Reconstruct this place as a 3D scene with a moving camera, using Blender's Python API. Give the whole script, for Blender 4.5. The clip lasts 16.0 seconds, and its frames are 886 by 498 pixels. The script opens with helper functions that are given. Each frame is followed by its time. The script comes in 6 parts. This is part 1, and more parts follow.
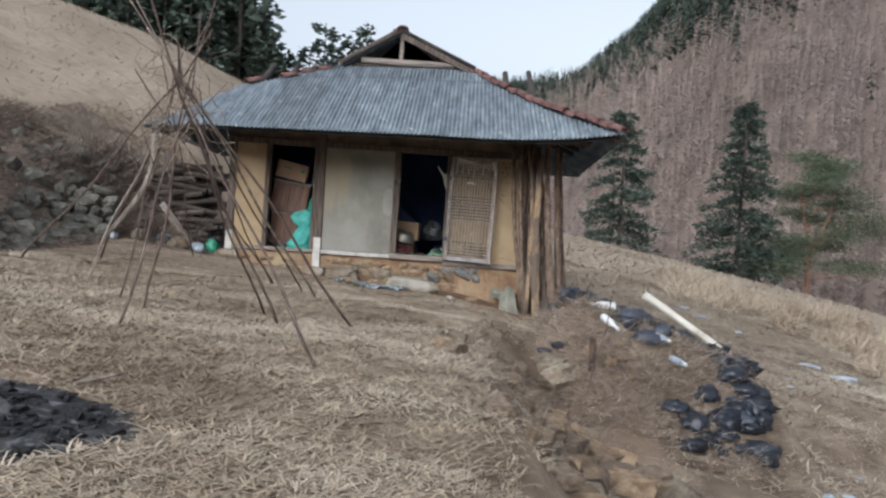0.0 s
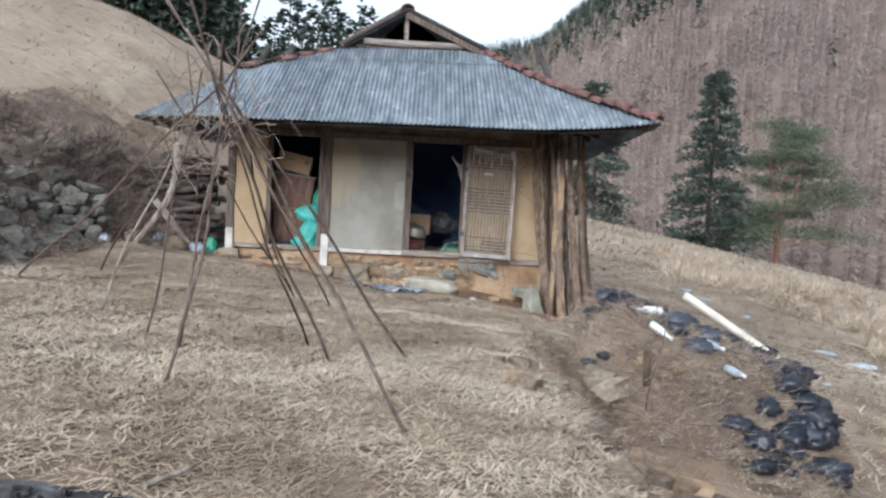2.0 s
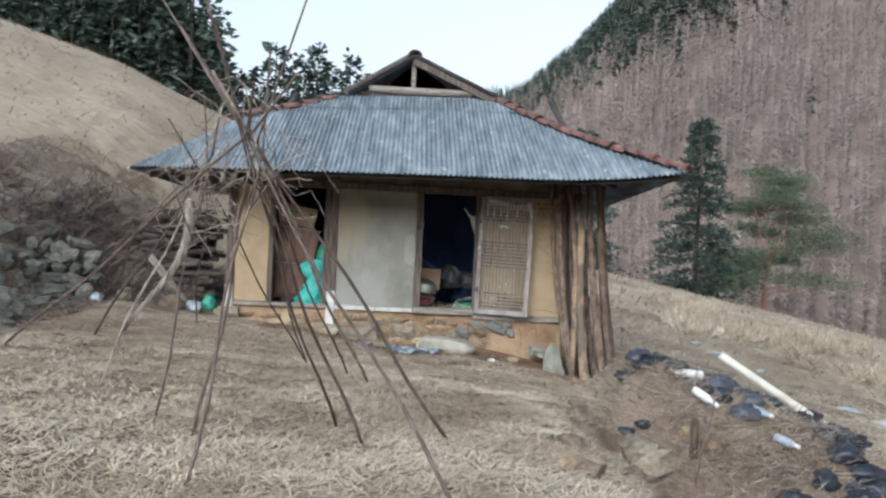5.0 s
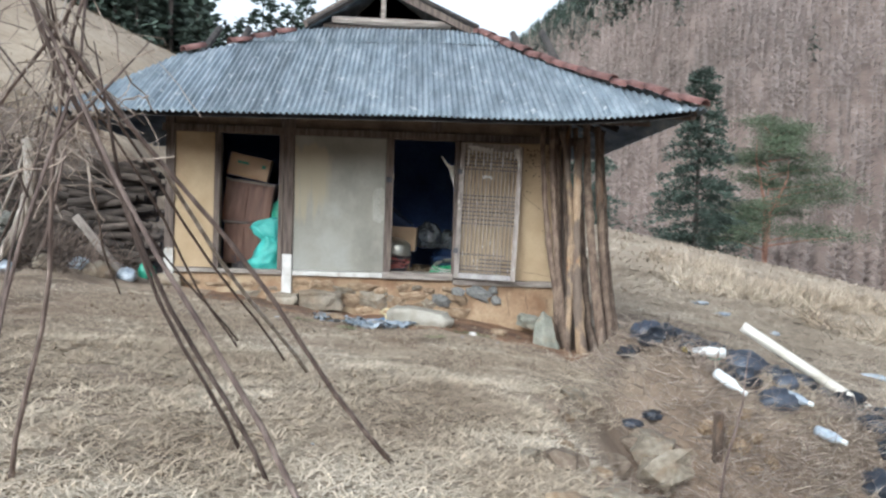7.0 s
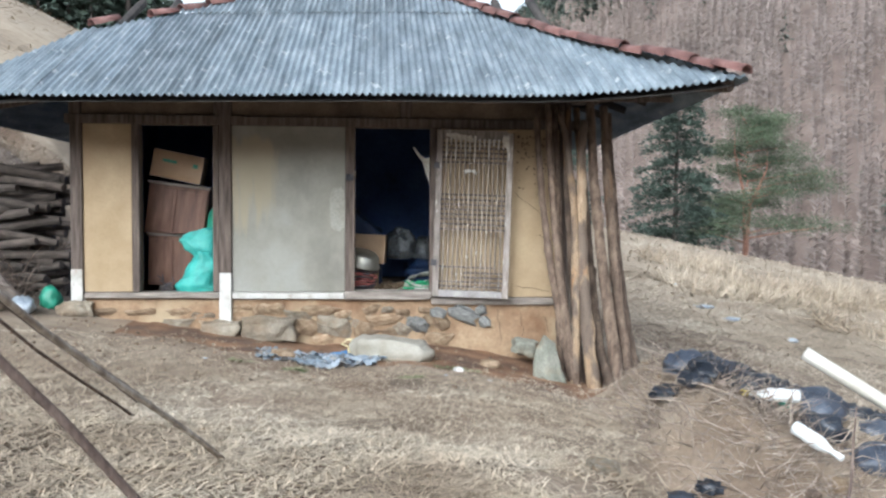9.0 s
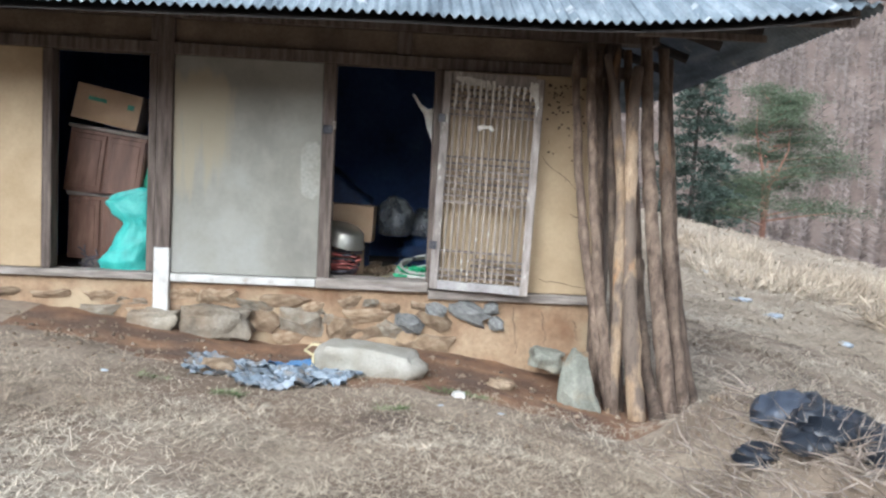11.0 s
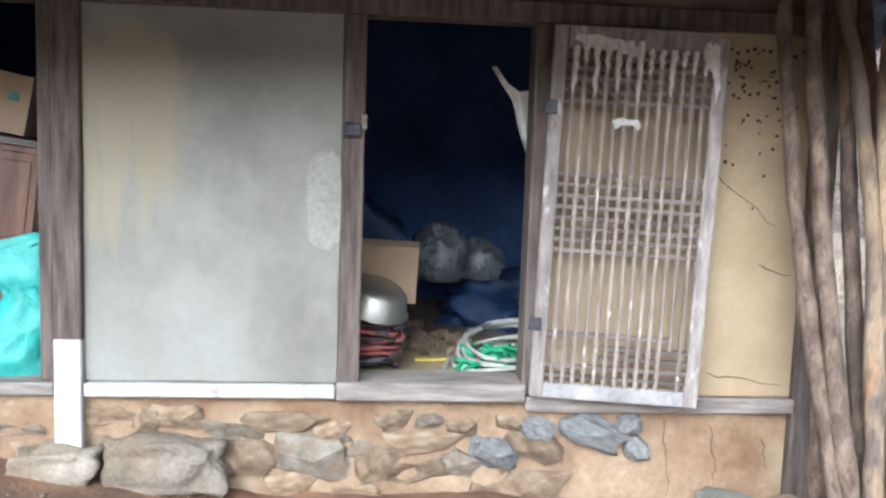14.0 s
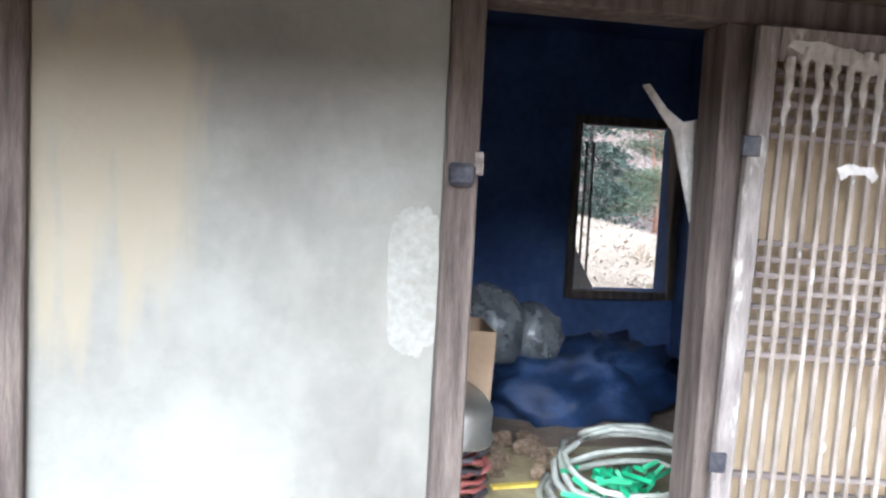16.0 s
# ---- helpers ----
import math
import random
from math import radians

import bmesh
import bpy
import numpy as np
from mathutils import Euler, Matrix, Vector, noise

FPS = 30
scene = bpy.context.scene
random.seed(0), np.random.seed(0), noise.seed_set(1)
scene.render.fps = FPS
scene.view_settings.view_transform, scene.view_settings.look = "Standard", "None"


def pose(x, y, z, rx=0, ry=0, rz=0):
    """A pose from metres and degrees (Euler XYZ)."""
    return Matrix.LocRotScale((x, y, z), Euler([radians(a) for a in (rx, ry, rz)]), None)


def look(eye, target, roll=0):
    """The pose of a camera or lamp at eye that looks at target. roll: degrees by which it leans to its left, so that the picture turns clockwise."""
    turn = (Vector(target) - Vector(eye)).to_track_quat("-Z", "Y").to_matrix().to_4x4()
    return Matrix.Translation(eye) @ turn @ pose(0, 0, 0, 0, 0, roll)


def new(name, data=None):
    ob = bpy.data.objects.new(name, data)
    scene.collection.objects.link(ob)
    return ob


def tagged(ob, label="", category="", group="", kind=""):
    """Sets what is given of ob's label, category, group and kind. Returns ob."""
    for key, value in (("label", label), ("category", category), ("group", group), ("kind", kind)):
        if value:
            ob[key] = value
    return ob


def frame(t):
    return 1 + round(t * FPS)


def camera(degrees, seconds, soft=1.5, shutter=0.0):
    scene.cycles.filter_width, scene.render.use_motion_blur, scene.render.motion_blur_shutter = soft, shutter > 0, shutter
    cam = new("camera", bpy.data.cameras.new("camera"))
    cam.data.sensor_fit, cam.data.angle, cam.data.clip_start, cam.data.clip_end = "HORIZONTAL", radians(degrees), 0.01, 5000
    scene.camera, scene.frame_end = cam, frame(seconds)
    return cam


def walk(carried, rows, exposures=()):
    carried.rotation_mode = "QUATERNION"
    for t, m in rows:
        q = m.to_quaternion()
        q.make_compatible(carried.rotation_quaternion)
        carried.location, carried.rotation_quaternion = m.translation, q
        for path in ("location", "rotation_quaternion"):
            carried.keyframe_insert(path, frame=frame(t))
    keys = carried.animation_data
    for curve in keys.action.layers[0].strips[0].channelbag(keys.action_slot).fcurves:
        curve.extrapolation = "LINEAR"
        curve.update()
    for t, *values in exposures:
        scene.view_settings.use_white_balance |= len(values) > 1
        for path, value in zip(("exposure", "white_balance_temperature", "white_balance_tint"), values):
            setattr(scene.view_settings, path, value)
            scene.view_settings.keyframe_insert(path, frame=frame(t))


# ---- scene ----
cam = camera(53.0, 16.0, soft=2.4)
PATH = [
    (0, (0.211, 0.286, 1.079), (0.174, 2.285, 1.033), 3.8),
    (0.5, (0.01, 0.531, 1.198), (-0.004, 2.53, 1.124), 3.8),
    (1, (-0.261, 0.696, 1.24), (-0.258, 2.693, 1.132), 4.3),
    (1.5, (-0.467, 0.836, 1.335), (-0.439, 2.833, 1.225), 3.7),
    (2, (-0.608, 1.135, 1.408), (-0.559, 3.132, 1.297), 3.0),
    (2.5, (-0.71, 1.316, 1.464), (-0.641, 3.314, 1.419), 3.4),
    (3, (-0.907, 1.404, 1.542), (-0.815, 3.401, 1.545), 4.1),
    (3.5, (-1.056, 1.498, 1.564), (-0.936, 3.494, 1.571), 4.3),
    (3.7, (-1.126, 1.582, 1.536), (-0.994, 3.578, 1.55), 4.1),
    (5.8, (-0.926, 2.339, 1.482), (-0.868, 4.338, 1.43), 2.1),
    (6, (-0.906, 2.553, 1.499), (-0.846, 4.55, 1.423), 2.3),
    (6.5, (-0.788, 3.059, 1.451), (-0.71, 5.055, 1.356), 2.0),
    (7, (-0.661, 3.56, 1.485), (-0.57, 5.555, 1.382), 2.0),
    (7.5, (-0.647, 4.049, 1.521), (-0.536, 6.043, 1.414), 2.1),
    (8, (-0.581, 4.581, 1.493), (-0.454, 6.574, 1.392), -0.1),
    (8.5, (-0.543, 5.085, 1.483), (-0.404, 7.077, 1.383), 0.0),
    (9, (-0.56, 5.552, 1.498), (-0.416, 7.544, 1.396), 0.5),
    (9.5, (-0.447, 6.048, 1.47), (-0.309, 8.04, 1.363), 0.6),
    (9.7, (-0.403, 6.224, 1.459), (-0.288, 8.218, 1.351), 0.8),
    (11.8, (-0.369, 8.346, 1.502), (-0.228, 10.331, 1.298), 3.6),
    (12, (-0.407, 8.52, 1.528), (-0.27, 10.505, 1.322), 3.6),
    (12.5, (-0.477, 9.034, 1.562), (-0.32, 11.015, 1.329), 2.6),
    (13, (-0.501, 9.544, 1.634), (-0.408, 11.526, 1.379), 2.2),
    (13.5, (-0.724, 9.992, 1.655), (-0.588, 11.973, 1.41), 2.7),
    (14, (-0.804, 10.401, 1.674), (-0.618, 12.38, 1.451), 2.0),
    (14.5, (-0.87, 10.838, 1.713), (-0.598, 12.811, 1.532), 1.7),
    (15, (-1.1, 11.186, 1.715), (-0.775, 13.15, 1.521), 2.4),
    (15.5, (-1.23, 11.459, 1.768), (-0.867, 13.414, 1.557), 3.6),
    (16, (-1.396, 11.832, 1.755), (-0.99, 13.782, 1.578), 3.0),
]
EXPOSURES = [(0.0, 0.05, 5900, 10), (1.5, 0.45, 5800, 10), (3.5, 0.45, 5700, 6), (6.0, 0.28, 5700, 6), (7.0, 0.63, 5700, 6), (9.5, 0.8, 5680, 6), (12.5, 0.93, 5450, 8), (13.5, 1.08, 5420, 8), (14.5, 1.45, 5400, 9), (15.0, 1.72, 5380, 10), (16.0, 1.86, 5320, 10)]
walk(cam, [(t, look(eye, target, roll)) for t, eye, target, roll in PATH], EXPOSURES)

# ---------------------------------------------------------------- light
world = bpy.data.worlds.new("overcast_sky")
scene.world = world
world.use_nodes = True
wn = world.node_tree
sky = wn.nodes.new("ShaderNodeTexSky")
sky.sky_type = "NISHITA"
sky.sun_disc = False
sky.sun_elevation = radians(30)
sky.sun_rotation = radians(205)
sky.dust_density = 4.0
sky.air_density = 1.2
grey = wn.nodes.new("ShaderNodeHueSaturation")
grey.inputs["Saturation"].default_value = 0.25
wn.links.new(sky.outputs[0], grey.inputs["Color"])
wn.links.new(grey.outputs[0], wn.nodes["Background"].inputs[0])
wn.nodes["Background"].inputs[1].default_value = 0.15
grey.inputs["Value"].default_value = 1.3
sun_data = bpy.data.lights.new("sun", "SUN")
sun_data.energy = 1.0
sun_data.angle = radians(60)
sun_data.color = (1.0, 0.97, 0.93)
sun = new("sun", sun_data)
sun.matrix_world = look((0, 0, 20), Vector((0, 0, 20)) + Vector((math.sin(radians(25)), math.cos(radians(25)), -0.58)))


# ---------------------------------------------------------------- numbers and noise
def smooth(a, b, v):
    f = np.clip((v - a) / (b - a), 0, 1)
    return f * f * (3 - 2 * f)


def hash2(i, j, seed):
    n = (i * 374761393 + j * 668265263 + seed * 974711) & 0xFFFFFFFF
    n = ((n ^ (n >> 13)) * 1274126177) & 0xFFFFFFFF
    return ((n ^ (n >> 16)) & 0xFFFF) / 65535.0


def vnoise(x, y, seed=0):
    """Smooth noise from 0 to 1 on arrays."""
    xi, yi = np.floor(x).astype(np.int64), np.floor(y).astype(np.int64)
    fx, fy = x - xi, y - yi
    fx, fy = fx * fx * (3 - 2 * fx), fy * fy * (3 - 2 * fy)
    a, b = hash2(xi, yi, seed), hash2(xi + 1, yi, seed)
    c, d = hash2(xi, yi + 1, seed), hash2(xi + 1, yi + 1, seed)
    return (a * (1 - fx) + b * fx) * (1 - fy) + (c * (1 - fx) + d * fx) * fy


def fbm(x, y, seed=0, octaves=4):
    total, amp = 0 * x, 0.5
    for k in range(octaves):
        total = total + amp * (vnoise(x * 2**k, y * 2**k, seed + k) - 0.5)
        amp *= 0.5
    return total


def ground_z(x, y, rough=True):
    """Height of the ground: a yard, a field that falls away, a bank, a grassy hill and the far slopes."""
    x, y = np.asarray(x, float), np.asarray(y, float)
    yard = 0.10 - 0.085 * np.clip(x, -4.5, 1.6) - 0.16 * smooth(0.0, 1.5, x) - 0.11 * smooth(0.0, -1.6, x) * smooth(12.6, 14.0, y) * smooth(-4.6, -3.6, x)
    yard = yard - 0.6 * smooth(6.5, -0.5, y)
    field = -0.25 - 0.17 * (np.clip(x, -6, 60) - 1.4) + 0.085 * np.clip(y - 17, 0, 60) - 0.75 * smooth(13.6, 9.6, y)
    edge = 0.75 + 1.25 * smooth(9.3, 12.2, y) + 0.25 * (vnoise(y * 0.9, 0 * y, 5) - 0.5)
    m = smooth(-0.45, 0.75, x - edge)
    near = yard * (1 - m) + field * m
    # heap of earth and rubbish at the edge of the yard
    top = 0.25 - 0.33 * (x - 1.9)
    body = smooth(8.7, 11.3, y) * smooth(13.7, 12.4, y) * smooth(1.15, 1.8, x) * smooth(4.8, 3.6, x)
    near = near + np.maximum(top - near, 0) * body + 0.22 * body * fbm(x * 3, y * 3, 13)
    # bank on the uphill side, with the hill above it
    foot = -4.75 - 0.25 * smooth(8, 13, y) + 0.25 * smooth(13.5, 15.5, y) + 0.5 * (vnoise(y * 0.7, 0 * y, 9) - 0.5) - 0.9 * smooth(7.5, 3.0, y)
    u = foot - x
    near = near + 0.95 * smooth(0, 1.5, u) + 0.85 * smooth(0.6, 4.0, u)
    gone = np.clip(u - 1.0, 0, 60)
    near = near + 0.20 * gone * smooth(0, 8, gone)
    # rise behind the house
    back = np.clip(y - 19.0, 0, 40)
    near = near + 0.12 * back * smooth(3.0, -9.0, x)
    r = np.hypot(x + 1, y - 1)
    az = np.degrees(np.arctan2(x + 1, y - 1))
    # the hill's own crest, then the valley
    crest = smooth(46, 62, r)
    cap = 1.5 + 50 * np.tan(np.radians(np.interp(az, [-180, -40, -24, -17.7, -10, -4, 4, 180], [6, 9.0, 9.4, 8.2, 5.4, 3.0, -2, -2])))
    left = smooth(2, -6, az)
    rise = smooth(9, 50, r)
    near = near * (1 - left * rise) + left * rise * np.minimum(cap, near + cap * 0.6)
    drop = smooth(40, 78, r)
    valley = -9 + 0 * r
    h = near * (1 - drop) + valley * drop
    sky_el = np.interp(az, [-180, -60, -30, -12, -2, 4, 7, 10, 13.6, 17, 22, 40, 90, 140, 180], [10, 12, 10, 8, 9, 9.5, 10, 12.5, 16.0, 19, 22, 26, 24, 14, 10])
    reach = np.interp(az, [-12, 2, 9, 18, 180], [800, 800, 650, 560, 560])
    start = np.interp(az, [-12, 4, 12, 180], [220, 220, 130, 95])
    f = np.clip((r - start) / (reach - start), 0, 1)
    far = (1 - (1 - f) ** 1.25) * (reach * np.tan(np.radians(sky_el)) + 9)
    h = h + far + np.where(r > 120, 14 * fbm(x / 55, y / 55, 21, 3) * smooth(120, 220, r), 0)
    h = np.where(r > reach, h - (r - reach) * 0.25, h)
    if rough:
        h = h + 0.10 * fbm(x * 1.3, y * 1.3, 31) * smooth(120, 60, r) + 0.05 * fbm(x * 6, y * 6, 41, 3) * smooth(40, 15, r)
        h = h + 0.35 * fbm(x * 1.7, y * 1.7, 51) * smooth(0.1, 0.8, u) * smooth(5, 2.5, u) * smooth(30, 20, y)
    return h


def gz(x, y):
    return float(ground_z(np.array([float(x)]), np.array([float(y)]))[0])


# ---------------------------------------------------------------- building helpers
def np_mesh(name, verts, faces, smooth_shade=False):
    verts, faces = np.asarray(verts, np.float32), np.asarray(faces, np.int32)
    me = bpy.data.meshes.new(name)
    n, k = faces.shape
    me.vertices.add(len(verts))
    me.vertices.foreach_set("co", verts.ravel())
    me.loops.add(n * k)
    me.loops.foreach_set("vertex_index", faces.ravel())
    me.polygons.add(n)
    me.polygons.foreach_set("loop_start", np.arange(n, dtype=np.int32) * k)
    me.update(calc_edges=True)
    if smooth_shade:
        me.polygons.foreach_set("use_smooth", np.ones(n, bool))
    return me


def mesh_of(name, bm, smooth_shade=False):
    me = bpy.data.meshes.new(name)
    bmesh.ops.recalc_face_normals(bm, faces=bm.faces[:])
    bm.to_mesh(me)
    bm.free()
    if smooth_shade:
        for p in me.polygons:
            p.use_smooth = True
    return me


def part(name, data, material, parent=None, label="", smooth_shade=False):
    """One mesh object from a bmesh or a mesh, under a thing or a part where one is given."""
    me = mesh_of(name, data, smooth_shade) if isinstance(data, bmesh.types.BMesh) else data
    if not me.materials:
        me.materials.append(material)
    ob = new(name, me)
    if parent:
        ob.parent = parent
    return tagged(ob, label)


def thing(name, label, category, at=(0, 0, 0), group="", kind="", m=None):
    ob = new(name)
    ob.empty_display_size = 0.1
    ob.matrix_world = m if m is not None else Matrix.Translation(at)
    return tagged(ob, label, category, group, kind)


def add_box(bm, lo, hi, bevel=0.0, wobble=0.0, m=None):
    lo, hi = Vector(lo), Vector(hi)
    got = bmesh.ops.create_cube(bm, size=1, matrix=Matrix.Translation((lo + hi) / 2) @ Matrix.Diagonal((*(hi - lo), 1)))
    verts = got["verts"]
    if bevel:
        edges = list({e for v in verts for e in v.link_edges})
        got = bmesh.ops.bevel(bm, geom=edges, offset=bevel, segments=1, affect="EDGES")
        verts = list({v for f in got["faces"] for v in f.verts} | {v for v in verts if v.is_valid})
    for v in verts:
        if wobble:
            v.co += Vector((random.uniform(-1, 1), random.uniform(-1, 1), random.uniform(-1, 1))) * wobble
        if m is not None:
            v.co = m @ v.co
    return verts


def box_bm(lo, hi, bevel=0.0, wobble=0.0, m=None):
    bm = bmesh.new()
    add_box(bm, lo, hi, bevel, wobble, m)
    return bm


def tube(bm, points, radii, sides=8, knots=0.0, seed=0):
    """A tapered, slightly knotty round bar along points."""
    points = [Vector(p) for p in points]
    rng = random.Random(seed)
    rings = []
    for k, p in enumerate(points):
        way = (points[min(k + 1, len(points) - 1)] - points[max(k - 1, 0)]).normalized()
        side = way.orthogonal().normalized()
        side = (Vector((1, 0.3, 0.1)) - way * Vector((1, 0.3, 0.1)).dot(way)).normalized() if abs(way.x) < 0.9 else (Vector((0, 1, 0)) - way * way.y).normalized()
        other = way.cross(side)
        r = radii[k] if isinstance(radii, (list, tuple)) else radii
        ring = []
        for s in range(sides):
            a = 2 * math.pi * s / sides
            rr = r * (1 + knots * rng.uniform(-1, 1))
            ring.append(bm.verts.new(p + side * (rr * math.cos(a)) + other * (rr * math.sin(a))))
        rings.append(ring)
    for a, b in zip(rings, rings[1:]):
        for s in range(sides):
            bm.faces.new((a[s], a[(s + 1) % sides], b[(s + 1) % sides], b[s]))
    bm.faces.new(rings[0][::-1])
    bm.faces.new(rings[-1])


def bent(a, b, n, bow, seed):
    """Points from a to b that wander by bow metres."""
    rng = random.Random(seed)
    a, b = Vector(a), Vector(b)
    ph = [rng.uniform(0, 6.28) for _ in range(4)]
    out = []
    for k in range(n):
        f = k / (n - 1)
        e = math.sin(math.pi * f)
        out.append(a.lerp(b, f) + Vector((bow * e * math.sin(2.2 * f * 3 + ph[0]), bow * e * math.sin(1.7 * f * 3 + ph[1]), 0)))
    return out


def rock_bm(size, seed, detail=2, rough=0.25):
    """A broken stone of that size, sitting round the origin."""
    bm = bmesh.new()
    bmesh.ops.create_icosphere(bm, subdivisions=detail, radius=0.5)
    off = Vector((seed * 7.13, seed * 3.7, seed * 1.9))
    for v in bm.verts:
        d = v.co.normalized()
        q = Vector([math.copysign(abs(c) ** 0.6, c) for c in d])
        q = q.normalized() * (0.5 / max(abs(d.x), abs(d.y), abs(d.z)) * 0.45 + 0.5 * 0.55)
        q += d * (noise.noise(d * 1.6 + off) * rough + noise.noise(d * 4 + off) * rough * 0.3)
        v.co = Vector((q.x * size[0], q.y * size[1], q.z * size[2]))
    return bm


# ---------------------------------------------------------------- materials
def mat(name, colors, scale=6.0, rough=0.85, fine=60.0, bump=0.3, metal=0.0, island=0.0, stretch=(1, 1, 1), per_object=0.0, fine_mix=0.35, bump_scale=None, detail=8.0, contrast=(0.3, 0.7)):
    """Noise-mixed colours at two scales with bump. island and per_object: how far single pieces vary in lightness."""
    m = bpy.data.materials.new(name)
    m.use_nodes = True
    t = m.node_tree
    n, l = t.nodes, t.links
    b = n["Principled BSDF"]
    b.inputs["Roughness"].default_value, b.inputs["Metallic"].default_value = rough, metal
    co = n.new("ShaderNodeTexCoord")
    mp = n.new("ShaderNodeMapping")
    mp.inputs["Scale"].default_value = stretch
    l.new(co.outputs["Object"], mp.inputs["Vector"])
    n1 = n.new("ShaderNodeTexNoise")
    n1.inputs["Scale"].default_value, n1.inputs["Detail"].default_value = scale, detail
    l.new(mp.outputs[0], n1.inputs["Vector"])
    ramp = n.new("ShaderNodeValToRGB")
    e = ramp.color_ramp.elements
    lo, hi = contrast
    e[0].position, e[1].position = lo, hi
    e[0].color, e[1].color = (*colors[0], 1), (*colors[-1], 1)
    for k, c in enumerate(colors[1:-1]):
        x = e.new(lo + (hi - lo) * (k + 1) / (len(colors) - 1))
        x.color = (*c, 1)
    l.new(n1.outputs["Fac"], ramp.inputs[0])
    n2 = n.new("ShaderNodeTexNoise")
    n2.inputs["Scale"].default_value, n2.inputs["Detail"].default_value = fine, 4.0
    l.new(mp.outputs[0], n2.inputs["Vector"])
    hs = n.new("ShaderNodeHueSaturation")
    l.new(ramp.outputs[0], hs.inputs["Color"])
    mm = n.new("ShaderNodeMapRange")
    mm.inputs["To Min"].default_value, mm.inputs["To Max"].default_value = 1 - fine_mix, 1 + fine_mix
    l.new(n2.outputs["Fac"], mm.inputs["Value"])
    last = mm.outputs[0]
    for amount, kind, socket in ((island, "ShaderNodeNewGeometry", "Random Per Island"), (per_object, "ShaderNodeObjectInfo", "Random")):
        if amount:
            g = n.new(kind)
            r = n.new("ShaderNodeMapRange")
            r.inputs["To Min"].default_value, r.inputs["To Max"].default_value = 1 - amount, 1 + amount
            l.new(g.outputs[socket], r.inputs["Value"])
            x = n.new("ShaderNodeMath")
            x.operation = "MULTIPLY"
            l.new(last, x.inputs[0])
            l.new(r.outputs[0], x.inputs[1])
            last = x.outputs[0]
    l.new(last, hs.inputs["Value"])
    l.new(hs.outputs[0], b.inputs["Base Color"])
    if bump:
        bp = n.new("ShaderNodeBump")
        bp.inputs["Strength"].default_value, bp.inputs["Distance"].default_value = bump, 0.02
        l.new(n2.outputs["Fac"], bp.inputs["Height"])
        l.new(bp.outputs[0], b.inputs["Normal"])
    return m


def mix_layer(m, colour, scale, lo, hi, amount=1.0, stretch=(1, 1, 1), detail=5.0, seed=0.0):
    """Lays a second, patchy colour over a material: stains, lichen, worn paint."""
    t = m.node_tree
    n, l = t.nodes, t.links
    b = n["Principled BSDF"]
    old = b.inputs["Base Color"].links[0].from_socket
    co = n.new("ShaderNodeTexCoord")
    mp = n.new("ShaderNodeMapping")
    mp.inputs["Scale"].default_value = stretch
    mp.inputs["Location"].default_value = (seed, seed * 1.7, seed * 0.6)
    l.new(co.outputs["Object"], mp.inputs["Vector"])
    nz = n.new("ShaderNodeTexNoise")
    nz.inputs["Scale"].default_value, nz.inputs["Detail"].default_value = scale, detail
    l.new(mp.outputs[0], nz.inputs["Vector"])
    mr = n.new("ShaderNodeMapRange")
    mr.inputs["From Min"].default_value, mr.inputs["From Max"].default_value, mr.inputs["To Max"].default_value = lo, hi, amount
    l.new(nz.outputs["Fac"], mr.inputs["Value"])
    mx = n.new("ShaderNodeMixRGB")
    l.new(mr.outputs[0], mx.inputs[0])
    l.new(old, mx.inputs[1])
    mx.inputs[2].default_value = (*colour, 1)
    l.new(mx.outputs[0], b.inputs["Base Color"])
    return m


M_GROUND = mat("dry_ground", [(0.11, 0.08, 0.056), (0.22, 0.168, 0.12), (0.335, 0.27, 0.20)], 1.6, 0.95, 22, 0.8)
mix_layer(M_GROUND, (0.15, 0.095, 0.06), 0.55, 0.5, 0.68, 0.6)
M_PLASTER = mat("ochre_mud_plaster", [(0.31, 0.225, 0.13), (0.38, 0.285, 0.175), (0.44, 0.34, 0.215)], 2.2, 0.95, 45, 0.15, fine_mix=0.12)
M_CEMENT = mat("cement_render", [(0.193, 0.181, 0.149), (0.247, 0.237, 0.203), (0.30, 0.294, 0.264)], 1.3, 0.9, 35, 0.15, fine_mix=0.1)
mix_layer(M_CEMENT, (0.155, 0.146, 0.125), 2.2, 0.52, 0.72, 0.5, (1, 1, 0.8), seed=8.0)
mix_layer(M_CEMENT, (0.33, 0.315, 0.27), 5, 0.52, 0.72, 0.35, (1.2, 1, 0.8), seed=2.0)
M_WOOD = mat("old_dark_timber", [(0.055, 0.04, 0.032), (0.11, 0.085, 0.07), (0.17, 0.135, 0.11)], 5, 0.85, 40, 0.35, stretch=(6, 6, 0.6))
M_SLATE = mat("weathered_corrugated_slate", [(0.10, 0.124, 0.146), (0.155, 0.187, 0.212), (0.23, 0.264, 0.288)], 3.5, 0.9, 30, 0.3, per_object=0.2, stretch=(3, 0.5, 1))
mix_layer(M_SLATE, (0.36, 0.38, 0.385), 8, 0.64, 0.70, 0.8, seed=2.0, detail=3)
mix_layer(M_SLATE, (0.055, 0.068, 0.08), 2.2, 0.50, 0.70, 0.5, (4, 0.35, 1), seed=6.0)
M_TILE = mat("red_ridge_tile", [(0.08, 0.04, 0.036), (0.135, 0.062, 0.052), (0.18, 0.10, 0.088)], 7, 0.8, 50, 0.3, per_object=0.25)
